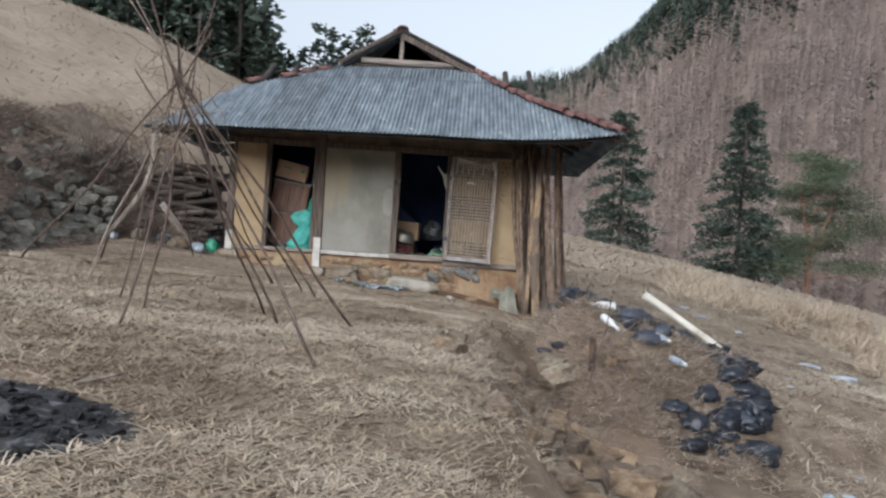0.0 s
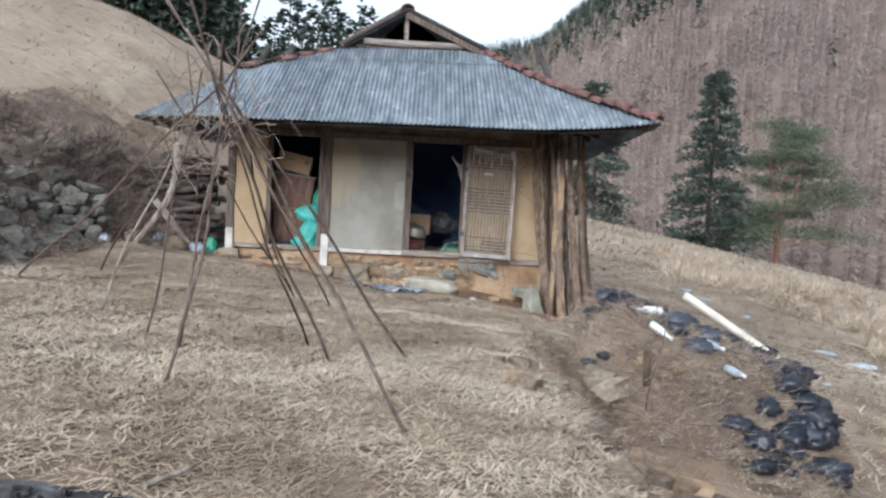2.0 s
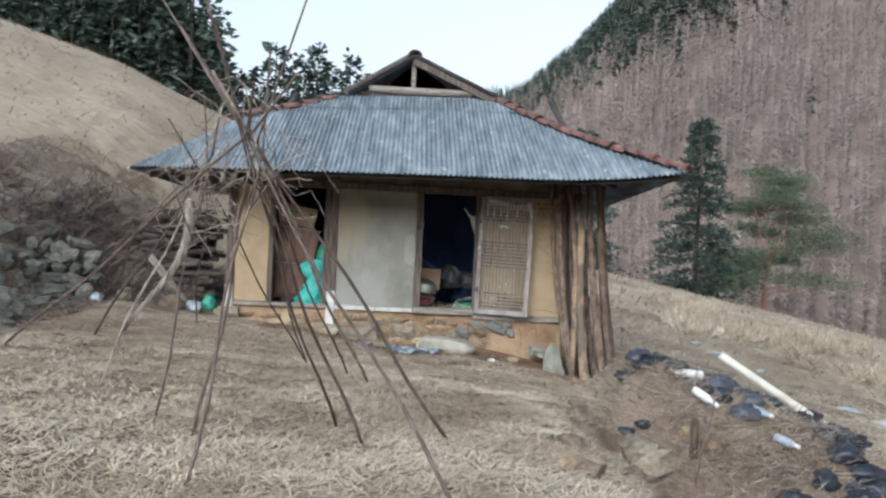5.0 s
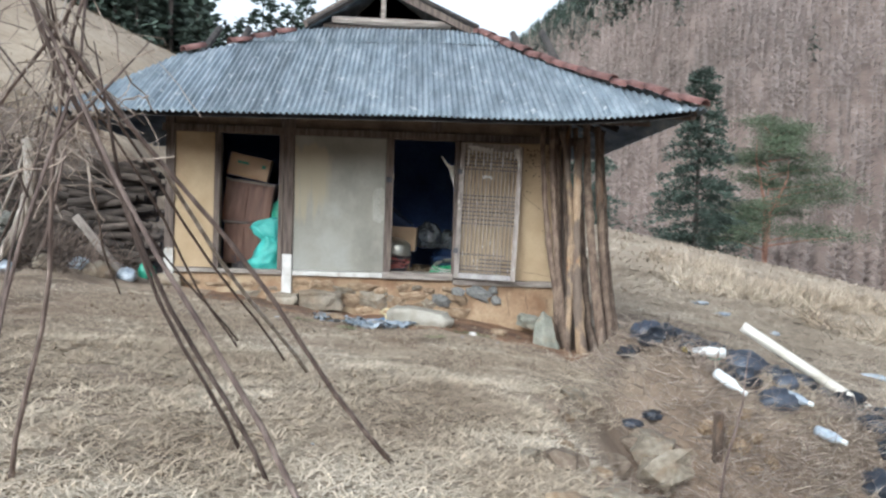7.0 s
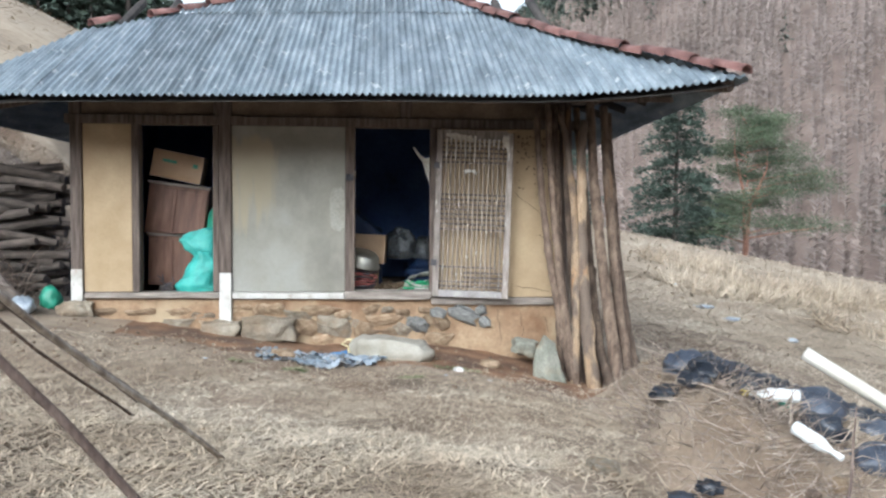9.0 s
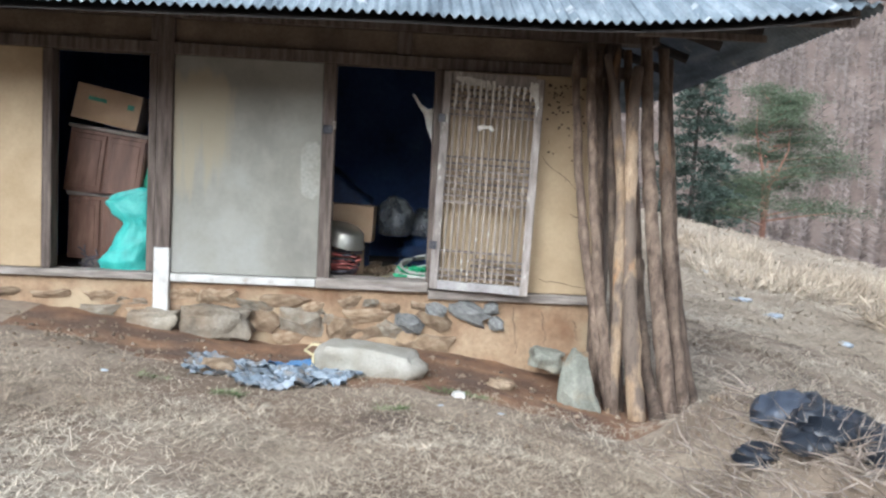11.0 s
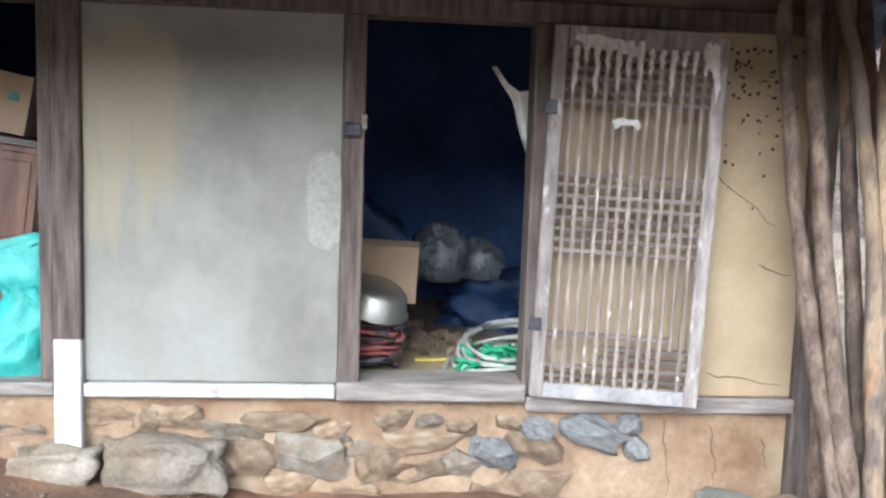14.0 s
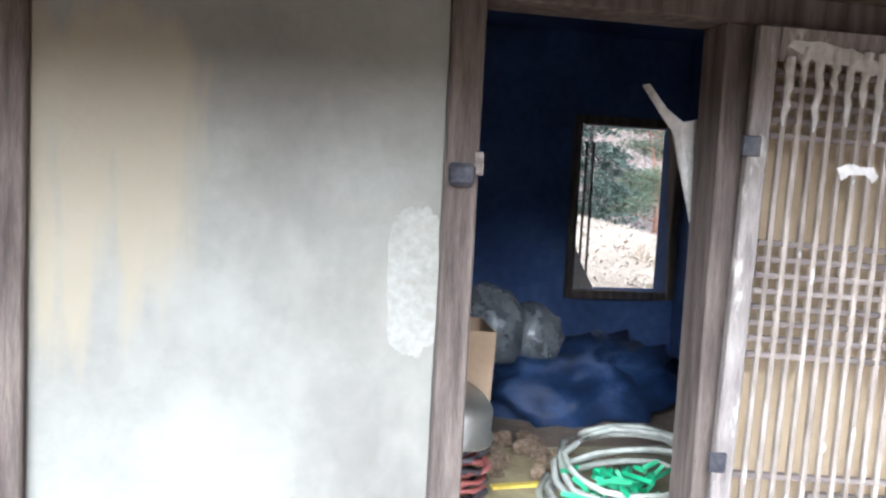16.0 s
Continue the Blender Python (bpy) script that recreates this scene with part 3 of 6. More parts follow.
def bough_crown(seed, width, whorls, per, sprays, fine=1.0):
    """A conifer's crown one metre high: whorls of drooping boughs, each with many flat needle sprays and gaps between."""
    q = np.random.default_rng(seed)
    vs, fs, base = [], [], 0
    for k in range(whorls):
        for _ in range(per):
            h0 = min(0.985, 0.08 + 0.90 * (k + q.uniform(-0.9, 0.9)) / (whorls - 1))
            if q.uniform() < 0.12:
                continue
            a = q.uniform(0, 2 * np.pi)
            full = width * (1.03 - h0) ** 0.75 * min(1.0, 0.45 + h0 * 2.2)
            reach = full * q.uniform(0.5, 1.12) + 0.012
            lift, sag = q.uniform(0.05, 0.35) * reach, q.uniform(0.20, 0.55) * reach
            m = max(5, int(sprays * (0.35 + reach / width)))
            f = q.uniform(0.12, 1.0, m)
            out = np.stack([np.cos(a) * reach * f, np.sin(a) * reach * f, h0 + lift * f - sag * f * f], 1)
            side = np.array([-np.sin(a), np.cos(a), 0.0])
            spread = 0.20 * reach * (1.1 - f) + 0.006
            p = out + side * (q.uniform(-1, 1, m) * spread)[:, None] + q.normal(0, 0.006, (m, 3))
            way = np.array([np.cos(a), np.sin(a), 0.1]) + side * q.uniform(-0.9, 0.9, m)[:, None] + q.normal(0, 0.25, (m, 3))
            way = way / np.linalg.norm(way, axis=1)[:, None] * (q.uniform(0.014, 0.032, m) * fine)[:, None]
            w = np.cross(way, q.normal(0, 0.9, (m, 3)) + np.array([0, 0, 0.7]))
            w = w / np.linalg.norm(w, axis=1)[:, None] * (q.uniform(0.003, 0.008, m) * fine)[:, None]
            v = np.stack([p, p + way * 0.55 + w, p + way, p + way * 0.55 - w], 1).reshape(-1, 3)
            i = np.arange(m)[:, None] * 4 + base
            vs.append(v)
            fs.append(np.concatenate([i + [0, 1, 2], i + [0, 2, 3]]))
            base += len(v)
    return np.concatenate(vs), np.concatenate(fs)


CROWNS = {}


def conifer_tree(x, y, top, width, kind, seed, label):
    """kind: whorls, boughs in a whorl, sprays on a bough."""
    z = gz(x, y) - 0.3
    h = top - z
    t = thing("conifer_tree", label, "tree", group="conifers beyond the crest", m=Matrix.Translation((x, y, z)) @ Matrix.Rotation(seed * 1.7, 4, "Z") @ Matrix.Scale(h, 4))
    key = (kind, width, seed % 4)
    if key not in CROWNS:
        bm = bmesh.new()
        tube(bm, [(0, 0, -0.03), (0.006, 0, 0.5), (0, 0, 0.985)], [0.015, 0.009, 0.001], 7)
        trunk = mesh_of("trunk", bm, True)
        CROWNS[key] = trunk, np_mesh("crown", *bough_crown(seed + 31, width, *kind))
    part("trunk", CROWNS[key][0], M_DARKBARK, t)
    part("crown", CROWNS[key][1], M_NEEDLE, t)
    return t


M_DARKBARK = mat("dark_conifer_bark", [(0.05, 0.04, 0.034), (0.085, 0.07, 0.06), (0.12, 0.10, 0.09)], 20, 0.95, 60, 0.3)
# dark conifers behind the crest of the hay slope
r = random.Random(8)
for k in range(44):
    a = -29 + 17.8 * k / 43 + r.uniform(-0.4, 0.4)
    d = r.uniform(61, 76)
    e = 15.0 + 1.6 * math.sin(k * 0.9) + r.uniform(-1.5, 1.5) - 6.0 * max(0, (a + 13.8) / 2.8)
    conifer_tree(-1 + d * math.sin(radians(a)), 1 + d * math.cos(radians(a)), 1.5 + d * math.tan(radians(e)), 0.22, (34, 8, 20, 1.15), 100 + k, "dense dark green conifer behind the crest of the slope")
for a, d, e in ((-9.6, 82, 10.6), (-8.7, 88, 12.2), (-7.9, 92, 10.9), (-6.9, 86, 11.6), (-6.1, 90, 12.4), (-5.2, 96, 11.0), (-4.1, 88, 11.9), (-3.2, 95, 10.7), (-2.3, 98, 10.2), (-1.2, 95, 9.6)):
    conifer_tree(-1 + d * math.sin(radians(a)), 1 + d * math.cos(radians(a)), 1.5 + d * math.tan(radians(e)), 0.14, (36, 7, 16), 200 + int(a * 10), "slim open conifer behind the crest of the slope")
conifer_tree(26.9, 86.0, 15.0, 0.27, (32, 7, 150, 0.62), 61, "tall dark blue-green conifer below the field")
conifer_tree(12.9, 72.0, 11.4, 0.29, (28, 7, 130, 0.66), 62, "dark conifer beyond the field")
conifer_tree(29.3, 87.0, 4.6, 0.36, (16, 9, 50), 63, "bushy dark conifer below the field")


def red_pine(x, y, top, spread, seed):
    """A pine with a forked orange trunk and flat layered tiers of needles."""
    rg = random.Random(seed)
    z = gz(x, y) - 0.3
    h = top - z
    t = thing("red_pine", "spreading pine with orange forked trunk and layered green tiers", "tree", (x, y, z))
    bm = bmesh.new()
    fork = h * 0.38
    tube(bm, bent((0, 0, -0.5), (0.2, 0, fork), 5, 0.2, seed), [0.36, 0.33, 0.3, 0.28, 0.26], 8)
    tube(bm, bent((0.2, 0, fork - 0.2), (-1.0, 0.4, h * 0.9), 6, 0.5, seed + 1), [0.22, 0.2, 0.17, 0.13, 0.09, 0.04], 7)
    tube(bm, bent((0.2, 0, fork - 0.2), (1.9, -0.4, h * 0.8), 6, 0.5, seed + 2), [0.22, 0.2, 0.17, 0.13, 0.09, 0.04], 7)
    tiers = []
    for k in range(26):
        f = k / 25
        hz = h * (0.40 + 0.57 * f)
        a = rg.uniform(0, 6.28)
        reach = spread * (1 - 0.75 * f**1.6) * rg.uniform(0.35, 1.0)
        tip = Vector((math.cos(a) * reach + 0.4, math.sin(a) * reach * 0.7, hz + rg.uniform(-0.2, 0.5)))
        tube(bm, [(0.3 * (1 - f), 0, hz - 0.8), tuple(tip * 0.55 + Vector((0, 0, hz * 0.45 - 0.25))), tuple(tip)], [0.09, 0.06, 0.02], 5)
        tiers.append((tip, reach))
    part("trunk", bm, M_PINEBARK, t)
    q = np.random.default_rng(seed)
    vs, fs = [], []
    for tip, reach in tiers:
        m = 1500
        cen = np.array(tip)
        inward = -cen * np.array([1, 1, 0])
        along = q.uniform(-0.15, 0.75, m)
        p = cen + inward * along[:, None] + q.normal(0, 1, (m, 3)) * np.array([1.05, 0.95, 0.36])
        d = q.normal(0, 1, (m, 3)) * np.array([1, 1, 0.5])
        d = d / np.linalg.norm(d, axis=1)[:, None] * q.uniform(0.15, 0.38, m)[:, None]
        w = np.cross(d, q.normal(0, 1, (m, 3)))
        w = w / np.linalg.norm(w, axis=1)[:, None] * q.uniform(0.02, 0.055, m)[:, None]
        b = sum(len(a) for a in vs)
        vs.append(np.stack([p - w, p + w, p + d], 1).reshape(-1, 3))
        fs.append(np.arange(m * 3).reshape(-1, 3) + b)
    part("crown", np_mesh("crown", np.concatenate(vs), np.concatenate(fs)), M_PINE, t)


red_pine(34.6, 89.0, 10.8, 9.4, 5)


# ---------------------------------------------------------------- dry grass
M_STRAW = mat("dry_straw", [(0.31, 0.238, 0.165), (0.47, 0.385, 0.28), (0.62, 0.54, 0.42)], 0.9, 0.9, 12, 0, island=0.4)


def blades(n, xs, ys, length, lie, seed, test=None, width=0.004, clump=0.5):
    """Bent dry blades on the ground: lie 1 lies flat, 0 stands."""
    q = np.random.default_rng(seed)
    x, y = q.uniform(*xs, n), q.uniform(*ys, n)
    ok = (vnoise(x * 1.6, y * 1.6, seed) * 0.6 + vnoise(x * 5, y * 5, seed + 1) * 0.4) > q.uniform(0, 1, n) * clump + 0.12
    if test is not None:
        ok &= test(x, y)
    x, y = x[ok], y[ok]
    n = len(x)
    z = ground_z(x, y) + 0.004
    a = q.uniform(0, 2 * np.pi, n)
    ln = length * q.uniform(0.35, 1.3, n)
    up = (1 - lie) * q.uniform(0.3, 1.0, n) + lie * q.uniform(0.04, 0.30, n)
    d = np.stack([np.cos(a), np.sin(a), up], 1) * ln[:, None]
    wd = np.stack([-np.sin(a), np.cos(a), 0 * a], 1) * (width * q.uniform(0.6, 1.7, n))[:, None]
    p = np.stack([x, y, z], 1)
    mid = p + d * 0.55
    tip = p + d * np.array([1, 1, 0.45]) + q.normal(0, 0.12, (n, 3)) * ln[:, None] * np.array([1, 1, 0.25])
    tip[:, 2] = np.maximum(tip[:, 2], ground_z(tip[:, 0], tip[:, 1]) + 0.005)
    v = np.stack([p - wd, p + wd, mid + wd * 0.8, mid - wd * 0.8, tip], 1).reshape(-1, 3)
    i = np.arange(n)[:, None] * 5
    f = np.concatenate([i + [0, 1, 2], i + [0, 2, 3], i + [3, 2, 4]])
    return v, f


def yard_test(x, y):
    burnt = ((x + 1.95) / 0.75) ** 2 + ((y - 4.2) / 0.5) ** 2 < 1.0 + 0.8 * fbm(x * 3, y * 3, 3)
    bare = (y > 13.15 + 0.5 * fbm(x * 2, y * 2, 6)) & (x > -4.3) & (x < 2.0)
    bank = (x < -4.9) | ((x > 0.62 + 1.25 * smooth(9.3, 12.2, y)) & (y < 11) & (vnoise(x * 4, y * 4, 8) > 0.3))
    thin = (y > 11.6) & (hash2((x * 997).astype(np.int64), (y * 991).astype(np.int64), 5) < 0.62 * smooth(11.6, 12.8, y))
    return ~thin & ~burnt & ~bare & ~bank & (y < 14.2)


v, f = joined([
    blades(190000, (-5, 3.4), (1.2, 10.6), 0.125, 0.80, 11, yard_test, 0.0037, 0.28),
    blades(120000, (-5, 3.0), (10.4, 14.0), 0.075, 0.84, 17, yard_test, 0.0016, 0.5),
    blades(34000, (-5, 3.4), (1.2, 13.4), 0.15, 0.45, 12, yard_test, 0.0018, 1.0),
])
tagged(part("dry_grass", np_mesh("dry_grass", v, f), M_STRAW), "flattened straw-coloured dry grass over the yard", "grass", kind="stuff")
v, f = joined([
    blades(80000, (1.6, 11), (9.0, 28), 0.20, 0.8, 13, lambda x, y: (x > 2.4) | (y > 14.5), 0.007),
    blades(26000, (2.5, 22), (22, 48), 0.28, 0.5, 14, None, 0.016, 0.8),
    blades(20000, (-8.0, -5.2), (5, 20), 0.22, 0.6, 15, None, 0.005),
])
M_DULLSTRAW = mat("dull_straw", [(0.29, 0.23, 0.165), (0.40, 0.33, 0.248), (0.52, 0.45, 0.355)], 0.5, 0.9, 6, 0, island=0.3)
tagged(part("slope_grass", np_mesh("slope_grass", v, f), M_DULLSTRAW), "pale dry grass on the slopes round the house", "grass", kind="stuff")
M_STUBBLE = mat("hay_stubble", [(0.31, 0.245, 0.17), (0.40, 0.325, 0.235), (0.48, 0.405, 0.305)], 0.5, 0.9, 6, 0, island=0.18)
v, f = blades(40000, (-45, -6), (16, 62), 0.22, 0.7, 16, None, 0.008)
tagged(part("hay_stubble", np_mesh("hay_stubble", v, f), M_STUBBLE), "short pale stubble on the mown slope", "grass", kind="stuff")


# ---------------------------------------------------------------- house: details
M_WHITE = mat("worn_white_paint", [(0.38, 0.36, 0.32), (0.50, 0.485, 0.45), (0.60, 0.59, 0.56)], 6, 0.6, 50, 0.15, fine_mix=0.1)
mix_layer(M_WHITE, (0.30, 0.25, 0.20), 9, 0.60, 0.70, 0.8)
M_GREYWOOD = mat("grey_weathered_wood", [(0.15, 0.125, 0.105), (0.25, 0.215, 0.185), (0.36, 0.32, 0.28)], 6, 0.85, 40, 0.35, stretch=(0.7, 5, 5))
M_LATTICE = mat("weathered_door_wood", [(0.15, 0.125, 0.11), (0.25, 0.215, 0.19), (0.36, 0.32, 0.285)], 7, 0.85, 45, 0.3, stretch=(4, 4, 0.7), per_object=0.22)
mix_layer(M_LATTICE, (0.62, 0.58, 0.50), 14, 0.60, 0.72, 0.75, (1.5, 1.5, 0.6), seed=4)
M_PEELED = mat("peeled_pole_wood", [(0.24, 0.16, 0.095), (0.34, 0.24, 0.15), (0.46, 0.35, 0.24)], 5, 0.85, 45, 0.5, stretch=(2.5, 2.5, 0.35), per_object=0.15)
mix_layer(M_PEELED, (0.38, 0.18, 0.06), 4, 0.58, 0.66, 0.7, (2, 2, 0.4), seed=9.0)
mix_layer(M_PEELED, (0.125, 0.095, 0.075), 2.6, 0.46, 0.52, 0.9, (1.5, 1.5, 0.7), seed=5.0, detail=9.0)
mix_layer(M_PEELED, (0.06, 0.045, 0.036), 26, 0.55, 0.68, 0.5, (2, 2, 0.5), seed=3.0)
M_PAPER = mat("torn_door_paper", [(0.46, 0.43, 0.375), (0.56, 0.53, 0.475), (0.64, 0.615, 0.565)], 5, 0.9, 40, 0.1)
M_BLUESTONE = mat("blue_grey_stone", [(0.13, 0.13, 0.122), (0.20, 0.20, 0.188), (0.27, 0.27, 0.255)], 6, 0.9, 40, 0.4, per_object=0.25)
M_WARMSTONE = mat("earth_stained_stone", [(0.17, 0.112, 0.065), (0.265, 0.188, 0.118), (0.36, 0.28, 0.19)], 4, 0.92, 40, 0.7, per_object=0.3)
M_REDSOIL = mat("damp_red_earth", [(0.10, 0.055, 0.033), (0.19, 0.103, 0.056), (0.31, 0.18, 0.10)], 2.5, 0.95, 25, 0.7)
mix_layer(M_REDSOIL, (0.085, 0.056, 0.04), 1.3, 0.48, 0.62, 0.75, seed=5.0)
M_MUD = mat("stained_mud_mortar", [(0.20, 0.125, 0.072), (0.29, 0.195, 0.118), (0.37, 0.27, 0.17)], 3.2, 0.95, 30, 0.6)
mix_layer(M_MUD, (0.17, 0.085, 0.042), 1.8, 0.50, 0.64, 0.75, seed=7.0)
mix_layer(M_MUD, (0.41, 0.325, 0.21), 1.5, 0.55, 0.68, 0.8, seed=3.0)
M_IRON = mat("dull_iron", [(0.03, 0.03, 0.035), (0.06, 0.06, 0.07), (0.09, 0.085, 0.085)], 20, 0.5, 80, 0.2, metal=0.6)

# bare red earth under the front wall
me.materials.append(M_REDSOIL)
apron = (cy > 13.0 + 0.55 * fbm(cx * 1.7, cy * 1.7, 66) + 0.35 * smooth(-1.2, -2.6, cx)) & (cy < 14.6) & (cx > -2.9) & (cx < 1.9)
slot[apron] = 4
me.polygons.foreach_set("material_index", slot)

for x0, x1, zb in ((-3.50, -3.39, 0.30), (-2.10, -1.985, 0.30)):
    wall_piece("painted_post_foot", x0, x1, zb, 0.81 if x0 > -3 else 0.84, M_WHITE, WY - 0.04)
wall_piece("sill", -3.385, -2.105, 0.56, 0.615, M_GREYWOOD, WY - 0.03)
wall_piece("sill", -1.98, -0.90, 0.555, 0.615, M_WHITE, WY - 0.03)
wall_piece("threshold", -0.895, -0.045, 0.55, 0.632, M_GREYWOOD, WY - 0.045, WY + 0.2)
wall_piece("sill", -0.04, 1.24, 0.50, 0.57, M_GREYWOOD, WY - 0.03)
part("latch", box_bm((-0.885, WY - 0.045, 1.715), (-0.81, WY - 0.012, 1.775), 0.008, 0.004), M_IRON, house, "small black iron latch")
part("latch_plate", box_bm((-0.81, WY - 0.035, 1.745), (-0.785, WY - 0.01, 1.81), 0.004, 0.003), M_GREYWOOD, house)

# patches of newer render and of older ochre coat on the grey panel
def wall_patch(name, px, pz, w, h, s, material, label, ragged=0.35, x_most=-0.892):
    bm = bmesh.new()
    ring = []
    for k in range(60):
        a = 2 * math.pi * k / 60
        d = Vector((math.cos(a), math.sin(a)))
        q = (1 / max(abs(d.x), abs(d.y))) ** 0.6 * (1 + ragged * noise.noise(Vector((d.x * 1.5 + s, d.y * 1.5, s))) + ragged * 0.5 * noise.noise(Vector((d.x * 6, d.y * 6, s))))
        ring.append(bm.verts.new((min(px + w / 2 * q * d.x, x_most), WY - 0.0015, pz + h / 2 * q * d.y)))
    fc = bm.faces.new(ring)
    ext = bmesh.ops.extrude_face_region(bm, geom=[fc])
    for vv in ext["geom"]:
        if isinstance(vv, bmesh.types.BMVert):
            vv.co.y = WY + 0.004
    bmesh.ops.triangulate(bm, faces=bm.faces[:])
    part(name, bm, material, house, label)


M_PALE = mat("pale_render_patch", [(0.24, 0.23, 0.195), (0.275, 0.262, 0.225), (0.31, 0.297, 0.255)], 5, 0.9, 40, 0.06)
wall_patch("render_patch", -0.965, 1.44, 0.15, 0.42, 2, M_PALE, "patch of newer pale render", 0.16)


def ochre_coat(m):
    """Streaks of the older ochre coat in the upper part of the panel beside the post."""
    t = m.node_tree
    n, l = t.nodes, t.links
    b = n["Principled BSDF"]
    old = b.inputs["Base Color"].links[0].from_socket
    co = n.new("ShaderNodeTexCoord")
    xyz = n.new("ShaderNodeSeparateXYZ")
    l.new(co.outputs["Object"], xyz.inputs[0])
    mp = n.new("ShaderNodeMapping")
    mp.inputs["Scale"].default_value = (7, 1, 0.9)
    l.new(co.outputs["Object"], mp.inputs["Vector"])
    nz = n.new("ShaderNodeTexNoise")
    nz.inputs["Scale"].default_value, nz.inputs["Detail"].default_value = 2.0, 6.0
    l.new(mp.outputs[0], nz.inputs["Vector"])
    value = nz.outputs["Fac"]
    for axis, a0, a1 in (("X", -1.34, -1.72), ("Z", 0.75, 1.65), ("Z", 2.25, 2.0)):
        mr = n.new("ShaderNodeMapRange")
        mr.inputs["From Min"].default_value, mr.inputs["From Max"].default_value = a0, a1
        l.new(xyz.outputs[axis], mr.inputs["Value"])
        mu = n.new("ShaderNodeMath")
        mu.operation = "MULTIPLY"
        l.new(value, mu.inputs[0])
        l.new(mr.outputs[0], mu.inputs[1])
        value = mu.outputs[0]
    cut = n.new("ShaderNodeMapRange")
    cut.inputs["From Min"].default_value, cut.inputs["From Max"].default_value, cut.inputs["To Max"].default_value = 0.23, 0.38, 0.75
    l.new(value, cut.inputs["Value"])
    mx = n.new("ShaderNodeMixRGB")
    l.new(cut.outputs[0], mx.inputs[0])
    l.new(old, mx.inputs[1])
    mx.inputs[2].default_value = (0.32, 0.27, 0.185, 1)
    l.new(mx.outputs[0], b.inputs["Base Color"])


ochre_coat(M_CEMENT)

# bee holes and cracks in the ochre plaster
M_HOLE = mat("dark_hole", [(0.03, 0.02, 0.015), (0.05, 0.035, 0.025), (0.07, 0.05, 0.035)], 20, 0.95, 60, 0)
r = random.Random(33)
bm = bmesh.new()
for k in range(85):
    x, z = r.uniform(0.80, 1.16), 2.17 - abs(r.gauss(0, 0.24))
    q = r.uniform(0.005, 0.010)
    ring = [bm.verts.new((x + q * math.cos(2 * math.pi * s_ / 7) * r.uniform(0.8, 1.3), WY - 0.002, z + q * math.sin(2 * math.pi * s_ / 7) * r.uniform(0.7, 1.2))) for s_ in range(7)]
    c_ = bm.verts.new((x, WY - 0.0025, z))
    for s_ in range(7):
        bm.faces.new((ring[s_], ring[(s_ + 1) % 7], c_))
tagged(part("bee_holes", bm, M_HOLE, house), "small dark bee holes in the plaster", kind="stuff")
for k, (x, z, dx, dz) in enumerate(((0.78, 1.62, 0.30, -0.25), (0.80, 0.68, 0.38, -0.05), (1.02, 1.20, 0.15, -0.06), (0.86, 0.42, 0.03, -0.28), (0.62, 0.46, 0.05, -0.36), (1.10, 0.36, 0.05, -0.14))):
    bm = bmesh.new()
    pts = [(x + dx * s_ / 7 + r.uniform(-0.012, 0.012), (WY if z > 0.55 else WY + 0.02) - 0.0005, z + dz * s_ / 7 + r.uniform(-0.014, 0.014)) for s_ in range(8)]
    tube(bm, pts, [0.0015, 0.0025, 0.003, 0.0025, 0.0022, 0.002, 0.0018, 0.001], 4)
    part("crack", bm, M_HOLE, house, "thin crack in the plaster")

# lattice door, swung right back against the wall and sagging at its free side
DM = pose(-0.035, 14.255, 0.592, 0, 0, -8.5) @ pose(0, 0, 0, 0, 1.5, 0)
DW, DH = 0.745, 1.63
door = part("door", box_bm((0, -0.036, 0), (0.062, 0, DH), 0.004, 0.0015), M_LATTICE, house, "weathered wooden lattice door folded back against the wall")
door.matrix_world = DM
part("stile", box_bm((DW - 0.062, -0.036, 0), (DW, 0, DH - 0.02), 0.004, 0.0015), M_LATTICE, door)
part("rail", box_bm((0.062, -0.035, 1.535), (DW - 0.062, -0.001, DH), 0.004, 0.0015), M_LATTICE, door)
part("rail", box_bm((0.062, -0.035, 0.0), (DW - 0.062, -0.001, 0.068), 0.004, 0.0015), mat("grey_bottom_rail", [(0.20, 0.18, 0.17), (0.28, 0.26, 0.25), (0.36, 0.34, 0.32)], 6, 0.85, 40, 0.3), door)
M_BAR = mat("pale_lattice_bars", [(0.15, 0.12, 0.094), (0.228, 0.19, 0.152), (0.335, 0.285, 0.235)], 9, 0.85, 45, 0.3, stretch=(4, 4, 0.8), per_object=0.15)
# darker than the uprights: shadow in the lattice gaps is put into this colour
M_CROSS = mat("shadowed_cross_bars", [(0.07, 0.056, 0.047), (0.125, 0.10, 0.085), (0.20, 0.165, 0.14)], 9, 0.85, 45, 0.3, stretch=(0.8, 4, 4), per_object=0.2)
bars = 13


def bar_x(k):
    return 0.062 + (DW - 0.124) * (k + 0.75) / (bars + 0.5)


for k in range(bars):
    x = bar_x(k)
    low = 0.068 if k != 11 else 0.245
    part("upright_bar", box_bm((x - 0.009, -0.040, low), (x + 0.009, -0.020, 1.54), 0.003, 0.0014), M_BAR, door)
rows = [0.105, 0.150, 0.195, 0.240, 0.295] + [0.665 + 0.048 * k for k in range(8)] + [1.315 + 0.046 * k for k in range(5)]
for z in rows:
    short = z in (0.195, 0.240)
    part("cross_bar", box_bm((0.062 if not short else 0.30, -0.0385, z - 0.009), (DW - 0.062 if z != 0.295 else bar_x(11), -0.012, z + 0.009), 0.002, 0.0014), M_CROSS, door)
